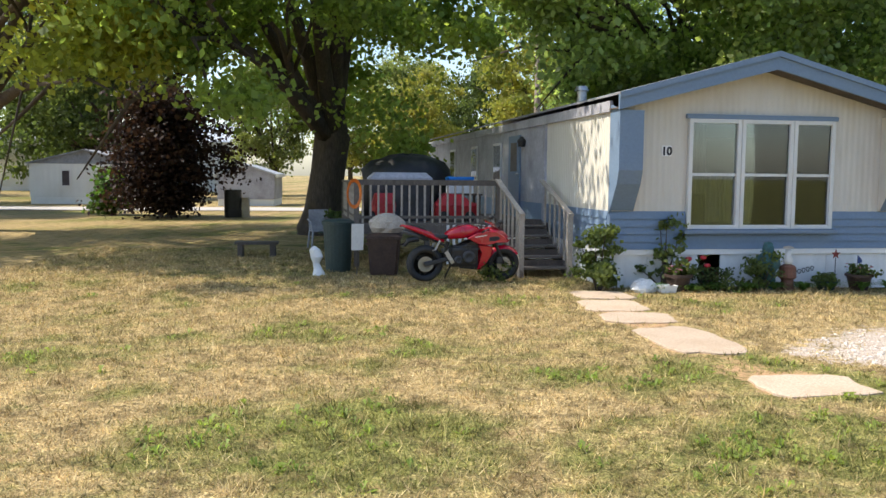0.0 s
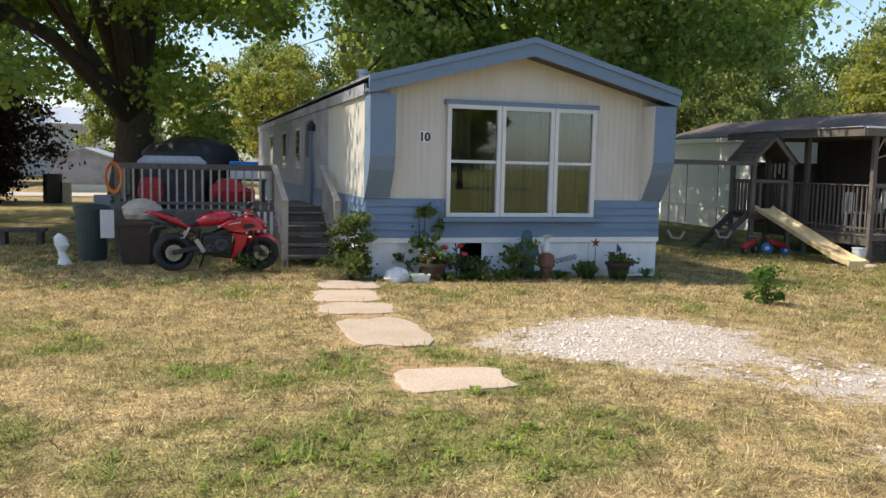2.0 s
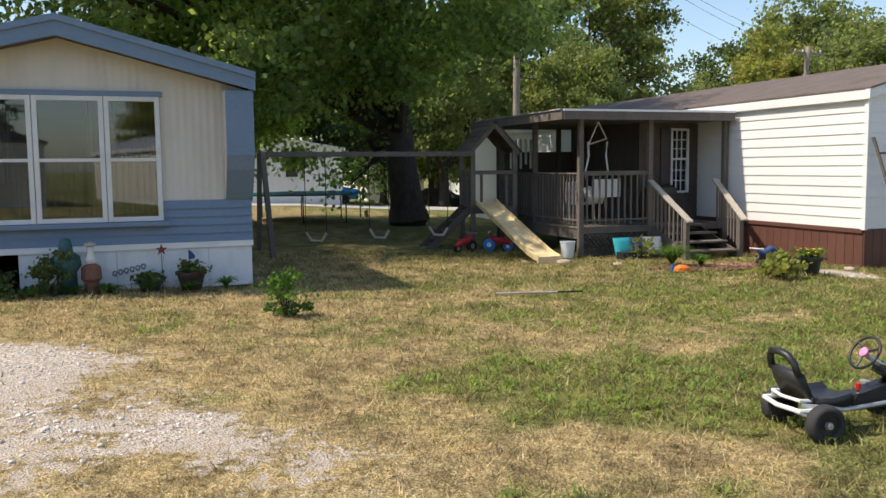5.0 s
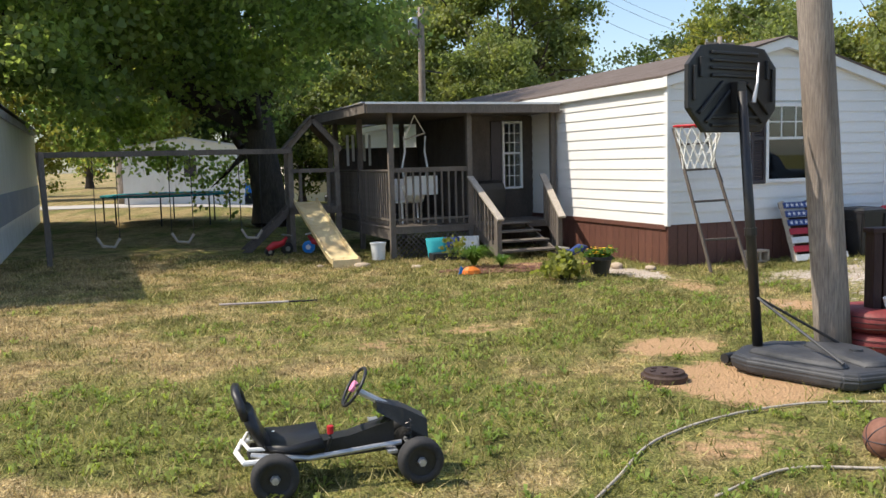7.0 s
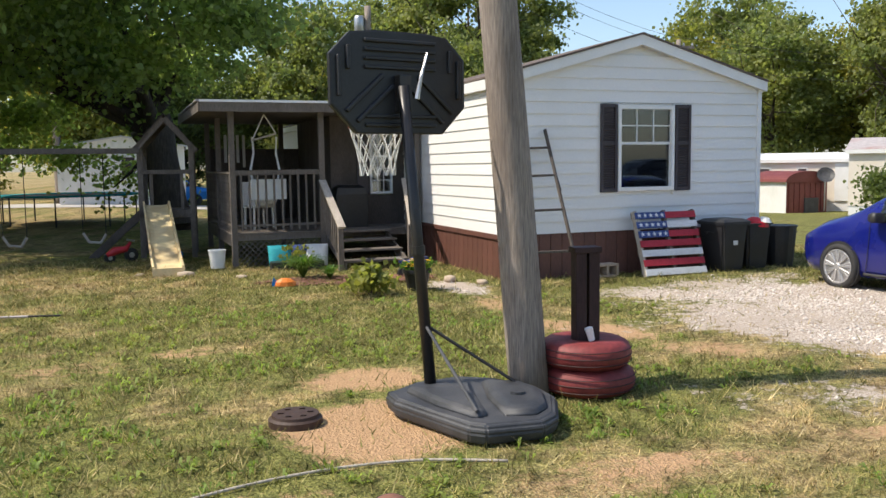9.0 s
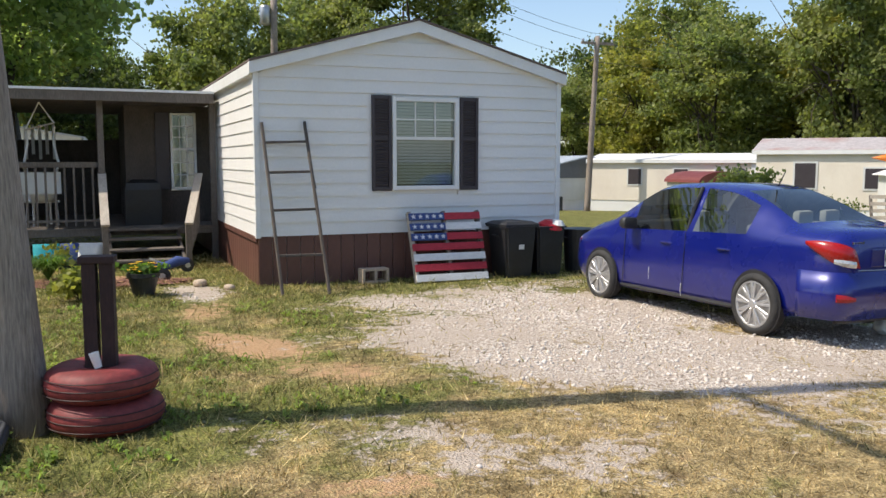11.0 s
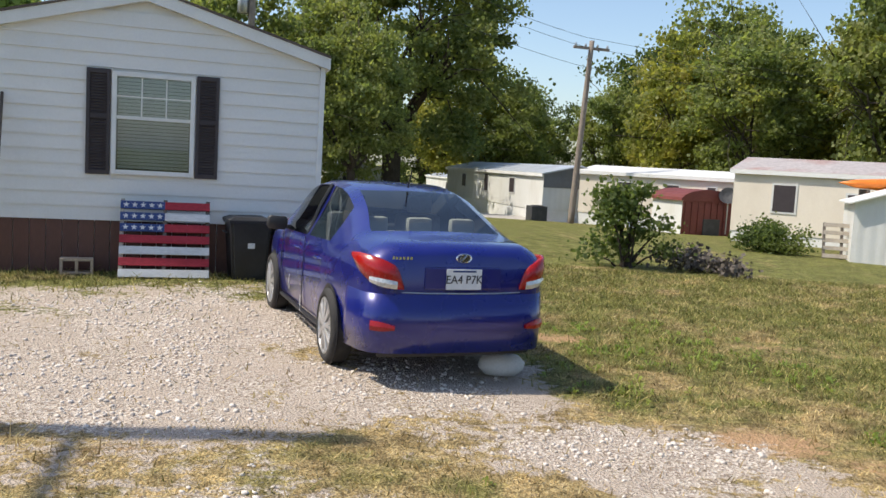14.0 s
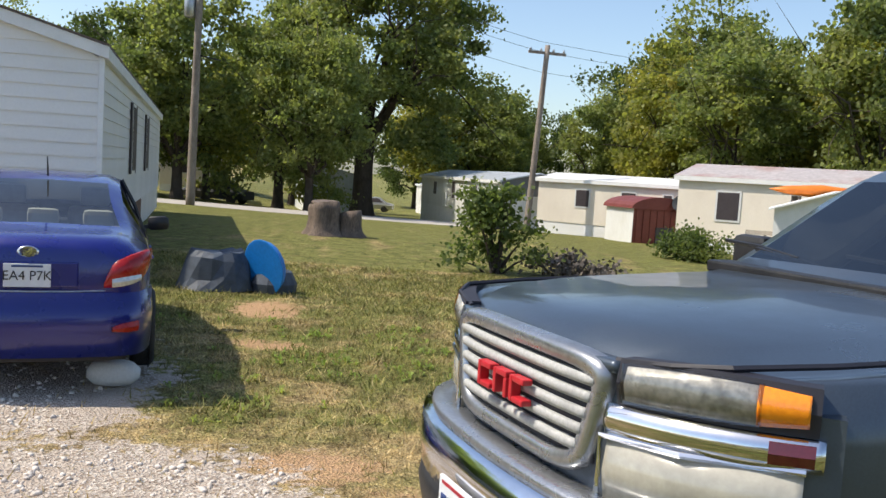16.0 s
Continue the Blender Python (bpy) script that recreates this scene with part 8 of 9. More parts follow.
# ---- red sports motorcycle ----
def motorcycle():
    p = thing("motorcycle", pose(-0.29, 13.30, 0.0, 0, 0, 12) @ Matrix.Diagonal((0.9, 0.9, 0.9, 1.0)) @ pose(0, 0, 0, 5, 0, 0), "red sports motorcycle with black wheels, parked by the deck", "motorcycle")

    def mw(x, r, w):
        m = pose(x, 0, r, 90, 0, 0)
        t = part("wheel", lathe(B_(), [(r * 0.68, -w / 2), (r * 0.85, -w / 2), (r * 0.97, -w * 0.3), (r, 0), (r * 0.97, w * 0.3), (r * 0.85, w / 2), (r * 0.68, w / 2), (r * 0.68, -w / 2)], 34, m), "rubber", p, smooth=True)
        part("rim", lathe(B_(), [(r * 0.69, -w * 0.4), (r * 0.62, -w * 0.3), (r * 0.62, w * 0.3), (r * 0.69, w * 0.4), (r * 0.69, -w * 0.4)], 30, m), "black", t)
        for k in range(3):
            a = math.tau * k / 3 + 0.3
            for da in (-0.2, 0.2):
                bm = beam(B_(), (0, 0, 0), (math.cos(a + da) * r * 0.64, math.sin(a + da) * r * 0.64, 0), 0.035, 0.03)
                bm.transform(m)
                part("spoke", bm, "black", t)
        for y in (-0.56, 0.52):
            part("brake_disc", lathe(B_(), [(r * 0.28, w * y), (r * 0.42, w * y), (r * 0.42, w * (y + 0.04)), (r * 0.28, w * (y + 0.04)), (r * 0.28, w * y)], 24, m), "steel", t)
        part("hub", lathe(B_(), [(0, -w * 0.6), (0.03, -w * 0.6), (0.045, -w * 0.4), (0.045, w * 0.4), (0.03, w * 0.6), (0, w * 0.6)], 14, m), "black_steel", t)
        return t

    def oval(rows, n=14, square=0.75):
        """A rounded body through sections (x, half width, middle height, half height)."""
        out = []
        for x, w, z, h in rows:
            ring = []
            for k in range(n):
                a = math.tau * k / n
                c, q = math.cos(a), math.sin(a)
                ring.append((x, w * math.copysign(abs(c) ** square, c), z + h * math.copysign(abs(q) ** square, q)))
            out.append(ring)
        return loft(B_(), out)

    mw(0.0, 0.32, 0.19), mw(1.40, 0.30, 0.13)
    part("fuel_tank", oval([(0.34, 0.06, 0.80, 0.05), (0.42, 0.12, 0.83, 0.085), (0.58, 0.155, 0.865, 0.115), (0.76, 0.15, 0.885, 0.115), (0.90, 0.11, 0.88, 0.085), (0.96, 0.06, 0.87, 0.05)]), "red_gloss", p, "glossy red tank", smooth=True)
    part("tank_cap", lathe(B_(), [(0, 0.0), (0.04, 0.0), (0.036, 0.012), (0, 0.014)], 14, pose(0.74, 0, 0.999)), "black", p)
    part("seat", oval([(0.02, 0.07, 0.845, 0.03), (0.12, 0.11, 0.815, 0.035), (0.26, 0.13, 0.785, 0.04), (0.38, 0.11, 0.79, 0.04)]), "black", p, smooth=True)
    part("tail_fairing", oval([(-0.42, 0.02, 0.985, 0.012), (-0.34, 0.05, 0.965, 0.03), (-0.18, 0.09, 0.92, 0.05), (0.02, 0.12, 0.845, 0.06), (0.2, 0.12, 0.765, 0.05), (0.32, 0.09, 0.72, 0.03)]), "red_gloss", p, "red pointed tail", smooth=True)
    part("pillion_seat", oval([(-0.26, 0.05, 0.985, 0.015), (-0.12, 0.075, 0.955, 0.022), (0.02, 0.07, 0.90, 0.02)]), "black", p, smooth=True)
    part("tail_pipe", oval([(-0.40, 0.05, 0.88, 0.035), (-0.2, 0.065, 0.83, 0.045), (0.05, 0.05, 0.74, 0.04)]), "charcoal", p, "dark pipe under the tail", smooth=True)
    part("tail_light", box(B_(), -0.445, -0.41, -0.025, 0.025, 0.96, 0.985, 0.006), "lamp_red", p)
    part("rear_guard", tube(B_(), [(-0.36, 0, 0.62), (-0.30, 0, 0.72), (-0.12, 0, 0.76)], [0.02, 0.05, 0.06], 8), "black", p)
    for s in (-1, 1):
        def panel(prof, y0, y1, name, material, label=""):
            cx, cz = sum(x for x, _ in prof) / len(prof), sum(z for _, z in prof) / len(prof)
            rg = [[(cx + (x - cx) * q, s * (y - 0.05 * max(0.0, x - 1.05) - 0.06 * max(0.0, 0.45 - z)), cz + (z - cz) * q) for x, z in prof] for q, y in ((1.0, y0), (1.0, y1 - 0.015), (0.93, y1))]
            return part(name, loft(B_(), rg), material, p, label)
        panel([(0.70, 0.78), (0.86, 0.86), (1.04, 0.90), (1.22, 0.90), (1.38, 0.80), (1.44, 0.70), (1.24, 0.70), (1.08, 0.66), (0.90, 0.68)], 0.11, 0.205, "upper_fairing", "red_gloss", "red upper side fairing")
        panel([(0.90, 0.66), (1.08, 0.645), (1.16, 0.62), (1.14, 0.48), (1.06, 0.34), (0.98, 0.24), (0.90, 0.23), (0.94, 0.40), (0.97, 0.53)], 0.10, 0.19, "lower_fairing", "red_gloss", "red lower side fairing")
        panel([(0.60, 0.25), (0.90, 0.22), (0.98, 0.235), (0.93, 0.31), (0.62, 0.31)], 0.05, 0.15, "belly_pan", "black")
        panel([(1.09, 0.80), (1.24, 0.82), (1.30, 0.77), (1.20, 0.73), (1.08, 0.735)], 0.198, 0.212, "fairing_vent", "ink")
        part("fairing_stripe", beam(B_(), (0.84, s * 0.208, 0.80), (1.05, s * 0.210, 0.84), 0.008, 0.014), "white_trim", p)
        part("fork_leg", rod(B_(), (1.40, s * 0.1, 0.30), (1.14, s * 0.09, 0.86), 0.026), "black_steel", p)
        part("caliper", box(B_(), 1.26, 1.36, s * 0.1 - 0.025, s * 0.1 + 0.025, 0.32, 0.44, 0.015), "charcoal", p)
        part("handlebar", tube(B_(), [(1.10, s * 0.1, 0.93), (1.02, s * 0.24, 0.935), (0.92, s * 0.35, 0.91)], [0.013, 0.014, 0.02], 8), "black", p)
        part("lever", rod(B_(), (1.04, s * 0.24, 0.95), (0.97, s * 0.36, 0.935), 0.006, n=5), "silver", p)
        mir = part("mirror", oval([(1.20, 0.01, 0.0, 0.01), (1.22, 0.06, 0.0, 0.035), (1.27, 0.05, 0.0, 0.03), (1.30, 0.02, 0.0, 0.012)]), "black", p, smooth=True, m=pose(0, s * 0.30, 1.08))
        part("mirror_stem", rod(B_(), (1.26, -s * 0.02, -0.02), (1.28, -s * 0.16, -0.12), 0.009, n=6), "black", mir)
        part("swing_arm", beam(B_(), (-0.03, s * 0.125, 0.32), (0.5, s * 0.11, 0.44), 0.035, 0.075, 0.01), "charcoal", p)
        part("frame_spar", beam(B_(), (0.48, s * 0.135, 0.52), (1.08, s * 0.12, 0.80), 0.035, 0.10, 0.012), "black_steel", p)
        part("subframe", rod(B_(), (0.40, s * 0.09, 0.60), (-0.1, s * 0.07, 0.84), 0.014), "black_steel", p)
        part("heel_plate", beam(B_(), (0.34, s * 0.16, 0.55), (0.47, s * 0.16, 0.34), 0.012, 0.07), "silver", p, "bare metal heel guard")
        part("foot_rest", rod(B_(), (0.42, s * 0.15, 0.40), (0.42, s * 0.26, 0.40), 0.013), "silver", p)
        part("pillion_peg", rod(B_(), (0.16, s * 0.13, 0.58), (0.10, s * 0.2, 0.58), 0.012), "silver", p)
        part("peg_bracket", beam(B_(), (0.24, s * 0.12, 0.74), (0.15, s * 0.14, 0.57), 0.012, 0.035), "silver", p)
    part("nose_fairing", oval([(1.08, 0.14, 0.88, 0.06), (1.24, 0.16, 0.86, 0.09), (1.38, 0.13, 0.80, 0.09), (1.48, 0.07, 0.74, 0.05), (1.51, 0.03, 0.72, 0.02)]), "red_gloss", p, smooth=True)
    part("headlight", oval([(1.40, 0.10, 0.77, 0.035), (1.47, 0.085, 0.755, 0.03), (1.50, 0.04, 0.745, 0.015)]), "lamp_clear", p, smooth=True)
    part("windscreen", loft(B_(), [[(x, -w, z), (x, -w * 0.6, z + 0.045), (x, 0, z + 0.06), (x, w * 0.6, z + 0.045), (x, w, z)] for x, w, z in ((1.05, 0.12, 1.03), (1.14, 0.14, 1.00), (1.26, 0.13, 0.93), (1.36, 0.08, 0.86))], caps=False, close=False), "car_glass", p, smooth=True)
    part("front_mudguard", loft(B_(), [[(1.40 + (0.325 + d) * math.cos(a), y, 0.30 + (0.325 + d) * math.sin(a)) for y, d in ((-0.075, -0.05), (-0.05, 0.0), (0, 0.012), (0.05, 0.0), (0.075, -0.05))] for a in (radians(35 + 120 * k / 9) for k in range(10))], caps=False, close=False), "red_gloss", p, smooth=True)
    eng = part("engine", box(B_(), 0.44, 0.92, -0.16, 0.16, 0.27, 0.62, 0.05), "black", p, "black engine block")
    for x, z, r in ((0.74, 0.45, 0.12), (0.56, 0.40, 0.075)):
        part("engine_cover", lathe(B_(), [(0, 0.0), (r, 0.0), (r, 0.03), (r * 0.8, 0.05), (r * 0.5, 0.052), (r * 0.45, 0.045), (0, 0.05)], 22, pose(x, -0.155, z, 90, 0, 0)), "charcoal", eng, "round dull clutch cover", smooth=True)
    for k in range(4):
        part("cooling_fin", box(B_(), 0.68, 0.92, -0.165, 0.165, 0.575 + 0.022 * k, 0.585 + 0.022 * k), "charcoal", eng)
    part("chain_guard", beam(B_(), (0.0, 0.13, 0.40), (0.42, 0.12, 0.48), 0.02, 0.03), "black", p)
    part("rear_shock", rod(B_(), (0.34, 0, 0.38), (0.40, 0, 0.70), 0.035), "black_steel", p)
    part("side_stand", rod(B_(), (0.5, 0.13, 0.28), (0.42, 0.27, 0.0), 0.014), "black_steel", p)


motorcycle()


# ---- lawn things ----
def manhole():
    p = thing("manhole", pose(14.18, 7.85, -0.25), "rusty brown round iron cover on a low collar", "manhole")
    part("collar", lathe(B_(), [(0.0, -0.1), (0.185, -0.1), (0.185, 0.03), (0.16, 0.045), (0.15, 0.03), (0, 0.03)], 28), "pot_dark", p)
    cv = part("cover", lathe(B_(), [(0, 0.031), (0.165, 0.031), (0.16, 0.062), (0.0, 0.066)], 28), "pot_dark", p, "rusty iron cover")
    for k in range(6):
        a = math.tau * k / 6
        part("lug", box(B_(), 0.1 * math.cos(a) - 0.02, 0.1 * math.cos(a) + 0.02, 0.1 * math.sin(a) - 0.012, 0.1 * math.sin(a) + 0.012, 0.06, 0.072), "pot_dark", cv)


manhole()
bl = thing("basketball", pose(14.55, 5.8, -0.25 + 0.115), "faded orange basketball with dark seams", "ball")
bm = B_()
bmesh.ops.create_uvsphere(bm, u_segments=24, v_segments=16, radius=0.12)
part("ball", bm, "terracotta", bl, smooth=True)
for k in range(3):
    part("seam", tube(B_(), [Matrix.Rotation(k * math.pi / 3, 3, "X") @ Vector((0.1205 * math.cos(a), 0.1205 * math.sin(a), 0)) for a in (math.tau * j / 30 for j in range(31))], 0.003, 4), "ink", bl)


def on_ground(pts, lift):
    return [(x, y, Gz(x, y) + lift) for x, y in pts]


def spline(pts, n=10):
    out = []
    for i in range(len(pts) - 1):
        p0, p1, p2, p3 = (Vector((*pts[max(0, min(len(pts) - 1, i + d))], 0)) for d in (-1, 0, 1, 2))
        for k in range(n):
            t = k / n
            out.append(0.5 * ((2 * p1) + (p2 - p0) * t + (2 * p0 - 5 * p1 + 4 * p2 - p3) * t * t + (3 * p1 - p0 - 3 * p2 + p3) * t ** 3))
    return [(v.x, v.y) for v in out]


for lab, pts in (("pale garden hose lying in the grass", [(12.5, 5.4), (12.9, 5.85), (13.4, 6.4), (14.1, 6.75), (14.8, 6.85), (15.4, 6.7)]), ("pale garden hose end in the grass", [(13.3, 5.5), (13.9, 5.75), (14.5, 5.6), (15.0, 5.75), (15.6, 5.5)])):
    tagged(part("garden_hose", tube(B_(), on_ground(spline(pts), 0.02), 0.009, 7), "wood_pale", smooth=True), lab, "hose")
ht = thing("garden_tool", pose(11.0, 12.35, -0.17, 0, 0, -4), "long wooden-handled tool lying in the grass", "tool")
part("handle", rod(B_(), (-0.5, 0, 0.02), (0.35, 0, 0.02), 0.014), "rust_roof", ht)
part("shaft", rod(B_(), (0.35, 0, 0.02), (0.7, 0, 0.02), 0.012), "black_steel", ht)
st = thing("rock", pose(23.75, 9.75, -0.30), "white rounded stone behind the car", "rock")
rs = random.Random(9)
part("stone", loft(B_(), [[(0.2 * s * math.cos(a) * rs.uniform(0.93, 1.05), 0.13 * s * math.sin(a), z) for a in (math.tau * k / 16 for k in range(16))] for s, z in ((0.7, 0.0), (1.0, 0.05), (0.98, 0.11), (0.75, 0.16), (0.3, 0.18))]), "white_cloth", st, smooth=True)


# ---- flower pots and ornaments under the big window ----
def flower_pot(label, m, r, h, pot, petals, seed, leaf="leaf_bush", n=16):
    rng = random.Random(seed)
    p = thing("flower_pot", m, label, "flower pot", "flower pots")
    part("pot", lathe(B_(), [(0, 0), (r * 0.65, 0), (r * 0.92, h * 0.82), (r * 1.04, h * 0.84), (r * 1.04, h), (r * 0.92, h), (r * 0.88, h * 0.92), (0, h * 0.9)], 24), pot, p)
    bm = B_()
    for k in range(n):
        a, q = rng.random() * math.tau, r * rng.random() ** 0.5 * 0.95
        c = (math.cos(a) * q, math.sin(a) * q, h + 0.03 + rng.random() * 0.11)
        for j in range(6):
            b = math.tau * j / 6
            d = Vector((math.cos(b), math.sin(b), 0.3)) * 0.034
            s = Vector((-math.sin(b), math.cos(b), 0)) * 0.016
            v = [bm.verts.new(Vector(c) + o) for o in (Vector((0, 0, 0)), d * 0.6 + s, d, d * 0.6 - s)]
            bm.faces.new(v)
    part("blossoms", bm, petals, p, "clustered blossoms")
    nr = np.random.RandomState(seed)
    cc = nr.normal(size=(14, 3)) * np.array((r * 0.5, r * 0.5, 0.03)) + np.array((0, 0, h + 0.05))
    v, f = leaf_cloud(cc, np.full(14, 0.08), 240, 0.06, nr)
    o = new("foliage", mesh_np("foliage", v, f, leaf, 4))
    o.parent = p
    return p


flower_pot("brown pot of pink and white flowers", A_AT @ pose(0.92, -0.42, -0.03), 0.2, 0.26, "pot_dark", "pink", 1, n=26)
flower_pot("dark pot with red and purple flowers", A_AT @ pose(3.95, -0.35, -0.06), 0.2, 0.25, "pot_dark", "red_plastic", 2)
flower_pot("low dark empty-looking planter bowl", A_AT @ pose(3.42, -0.3, -0.06), 0.17, 0.14, "green_bin", "leaf_mid", 3, n=4)
flower_pot("small pot with yellow chrysanthemums in the bed", pose(16.05, 13.75, -0.25), 0.2, 0.3, "black", "yellow", 4, leaf="leaf_bright", n=34)
sc = thing("wall_scroll", A_AT @ pose(2.98, -0.03, 0.17, 0, -12, 0), "black wrought scroll hung on the white skirting", "wall ornament")
for k in range(6):
    part("curl", tube(B_(), [(0.075 * k + 0.034 * math.cos(a) * (1 - 0.05 * j), -0.008, 0.034 * math.sin(a)) for j, a in enumerate(math.tau * q / 10 for q in range(11))], 0.007, 5), "black_steel", sc)
ds = thing("decor_flower", A_AT @ pose(1.30, -0.3, -0.05), "tall dark plant with red flower heads", "plant")
part("stem", tube(B_(), [(0, 0, 0), (0.03, 0, 0.3), (-0.02, 0, 0.55)], 0.012, 6), "leaf_dark", ds)
for k in range(6):
    a = k * 1.05
    part("leaf", loft(B_(), [[(0, 0, 0.15 + 0.06 * k), (0, 0, 0.17 + 0.06 * k)], [(0.13 * math.cos(a) - 0.03 * math.sin(a), 0.1 * math.sin(a), 0.24 + 0.06 * k), (0.13 * math.cos(a) + 0.03 * math.sin(a), 0.1 * math.sin(a) + 0.03, 0.25 + 0.06 * k)], [(0.24 * math.cos(a), 0.18 * math.sin(a), 0.22 + 0.07 * k), (0.24 * math.cos(a), 0.18 * math.sin(a), 0.225 + 0.07 * k)]], caps=False, close=False), "leaf_dark", ds)
for x, z in ((0.05, 0.5), (-0.18, 0.48), (0.12, 0.38)):
    part("blossom", lathe(B_(), [(0, -0.03), (0.05, 0.0), (0.045, 0.035), (0, 0.05)], 9, pose(x, -0.03, z)), "red_plastic", ds)
gd = thing("garden_ornament", A_AT @ pose(2.40, -0.34, -0.06), "teal-green garden figure ornament among weeds", "ornament")
part("ornament", lathe(B_(), [(0, 0), (0.13, 0.02), (0.12, 0.3), (0.19, 0.4), (0.17, 0.52), (0.09, 0.58), (0.085, 0.66), (0.06, 0.74), (0, 0.76)], 16), "teal_dark", gd, smooth=True)
gl = thing("garden_lantern", A_AT @ pose(2.70, -0.40, -0.06), "brown and white garden lantern ornament", "lantern")
part("post", lathe(B_(), [(0, 0), (0.1, 0), (0.09, 0.18), (0.13, 0.22), (0.12, 0.38), (0.05, 0.42), (0.05, 0.5), (0, 0.5)], 12), "terracotta", gl)
part("globe", lathe(B_(), [(0, 0.4), (0.06, 0.42), (0.075, 0.48), (0.04, 0.54), (0.045, 0.64), (0, 0.64)], 14), "white_cloth", gl, smooth=True)
part("cap", lathe(B_(), [(0, 0.7), (0.075, 0.68), (0.08, 0.655), (0, 0.65)], 14), "wood_pale", gl)
sp = thing("star_stake", A_AT @ pose(3.58, -0.28, -0.06), "dark red metal star on a thin stake", "garden stake")
part("stake", rod(B_(), (0, 0, -0.1), (0, 0, 0.5), 0.006, n=6), "black_steel", sp)
part("star", star(B_(), 0, 0.0, 0.55, 0.085), "red_paint", sp)
fs = thing("garden_flag", A_AT @ pose(3.93, -0.32, 0.18), "tiny dark flag stuck in the flower pot", "flag")
part("stick", rod(B_(), (0, 0, 0), (0, 0, 0.3), 0.004, n=5), "black_steel", fs)
part("cloth", loft(B_(), [[(0, 0, 0.3), (0, 0, 0.17)], [(0.04, 0.01, 0.27), (0.04, 0.01, 0.17)], [(0.08, 0, 0.22), (0.08, 0, 0.18)]], caps=False, close=False), "flag_blue", fs)
bg = thing("plastic_bag", A_AT @ pose(0.38, -0.45, -0.03), "crumpled clear-white plastic bag by the skirting", "bag")
rr = random.Random(3)
part("bag", loft(B_(), [[(0.2 * s * math.cos(a) * rr.uniform(0.8, 1.15), 0.13 * s * math.sin(a) * rr.uniform(0.8, 1.15), z * rr.uniform(0.8, 1.2)) for a in (math.tau * k / 14 for k in range(14))] for s, z in ((1.0, 0.0), (1.05, 0.06), (0.85, 0.13), (0.4, 0.18))]), "white_cloth", bg)
tb = thing("plastic_tub", A_AT @ pose(0.68, -0.55, -0.03), "white plastic tub on the grass", "tub")
part("tub", loft(B_(), [[(x * s, y * s, z) for x, y in ((-0.13, -0.09), (0.13, -0.09), (0.13, 0.09), (-0.13, 0.09))] for s, z in ((0.85, 0), (1, 0.1), (1.06, 0.1), (1.06, 0.115), (0.95, 0.115), (0.85, 0.02))]), "white_trim", tb)
for k, (u, n_) in enumerate(((0.55, 90), (1.1, 130), (1.55, 170), (2.0, 180), (2.45, 190), (2.9, 150), (3.4, 110), (3.9, 100), (4.4, 70))):
    strap_plant("tall ragged weeds along the skirting", A_AT @ Vector((u, -0.42 - 0.08 * (k % 2), -0.06)), 0.28, 0.22, n_, "leaf_bright", 70 + k)


bush("weed_clump", "dark leafy weeds round the garden ornaments", A_AT @ Vector((2.2, -0.5, -0.06)), 0.34, 0.62, "leaf_bush", 900, 0.05, 91, stems=18, category="weed")
bush("weed_clump", "tangled weeds behind the flower pot", A_AT @ Vector((1.55, -0.35, -0.06)), 0.36, 0.42, "leaf_dark", 700, 0.045, 92, stems=18, category="weed")


# ---- by the deck ----
def plastic_chair(m, label):
    p = thing("lawn_chair", m, label, "chair")
    part("seat", box(B_(), -0.23, 0.23, -0.22, 0.22, 0.38, 0.41, 0.012), "fascia_grey", p)
    part("backrest", loft(B_(), [[(x, 0.2 + 0.08 * (z - 0.4), z) for x in (-0.22, -0.1, 0.1, 0.22)] + [(x, 0.23 + 0.08 * (z - 0.4), z) for x in (0.22, 0.1, -0.1, -0.22)] for z in (0.41, 0.6, 0.8, 0.86)]), "fascia_grey", p)
    for s in (-1, 1):
        part("armrest", tube(B_(), [(s * 0.24, 0.22, 0.64), (s * 0.26, 0.0, 0.63), (s * 0.25, -0.2, 0.6), (s * 0.24, -0.24, 0.4)], 0.022, 6), "fascia_grey", p)
        for y in (-0.2, 0.2):
            part("leg", rod(B_(), (s * 0.25, y * 1.1, 0), (s * 0.21, y, 0.39), 0.022), "fascia_grey", p)


plastic_chair(pose(-2.75, 19.2, 0.0, 0, 0, 20), "grey plastic lawn chair at the tree's foot")
bn = thing("log_bench", pose(-3.75, 17.2, 0.0, 0, 0, 5), "low dark weathered wooden bench in the shade", "bench")
part("plank", box(B_(), -0.42, 0.42, -0.16, 0.16, 0.24, 0.3, 0.01), "wood_dark", bn)
for x in (-0.32, 0.32):
    part("leg", box(B_(), x - 0.05, x + 0.05, -0.13, 0.13, -0.02, 0.24, 0.008), "wood_dark", bn)
gb = thing("trash_bag", pose(-0.98, 14.22, 0.70), "full white and orange bag heaped on the bin", "bag")
part("bag", loft(B_(), [[(0.3 * s * math.cos(a) * rr.uniform(0.88, 1.1) + 0.05, 0.2 * s * math.sin(a) * rr.uniform(0.88, 1.1), z) for a in (math.tau * k / 16 for k in range(16))] for s, z in ((0.8, 0.0), (1.0, 0.08), (0.95, 0.18), (0.7, 0.27), (0.25, 0.32))]), "wood_pale", gb, "pale creased bag")
pn = thing("paper_sign", pose(-1.42, 14.08, 0.0, 8, 0, 12), "white paper sheet hanging beside the bins", "sign")
part("sheet", box(B_(), -0.1, 0.1, -0.004, 0.004, 0.42, 0.86), "white_cloth", pn)
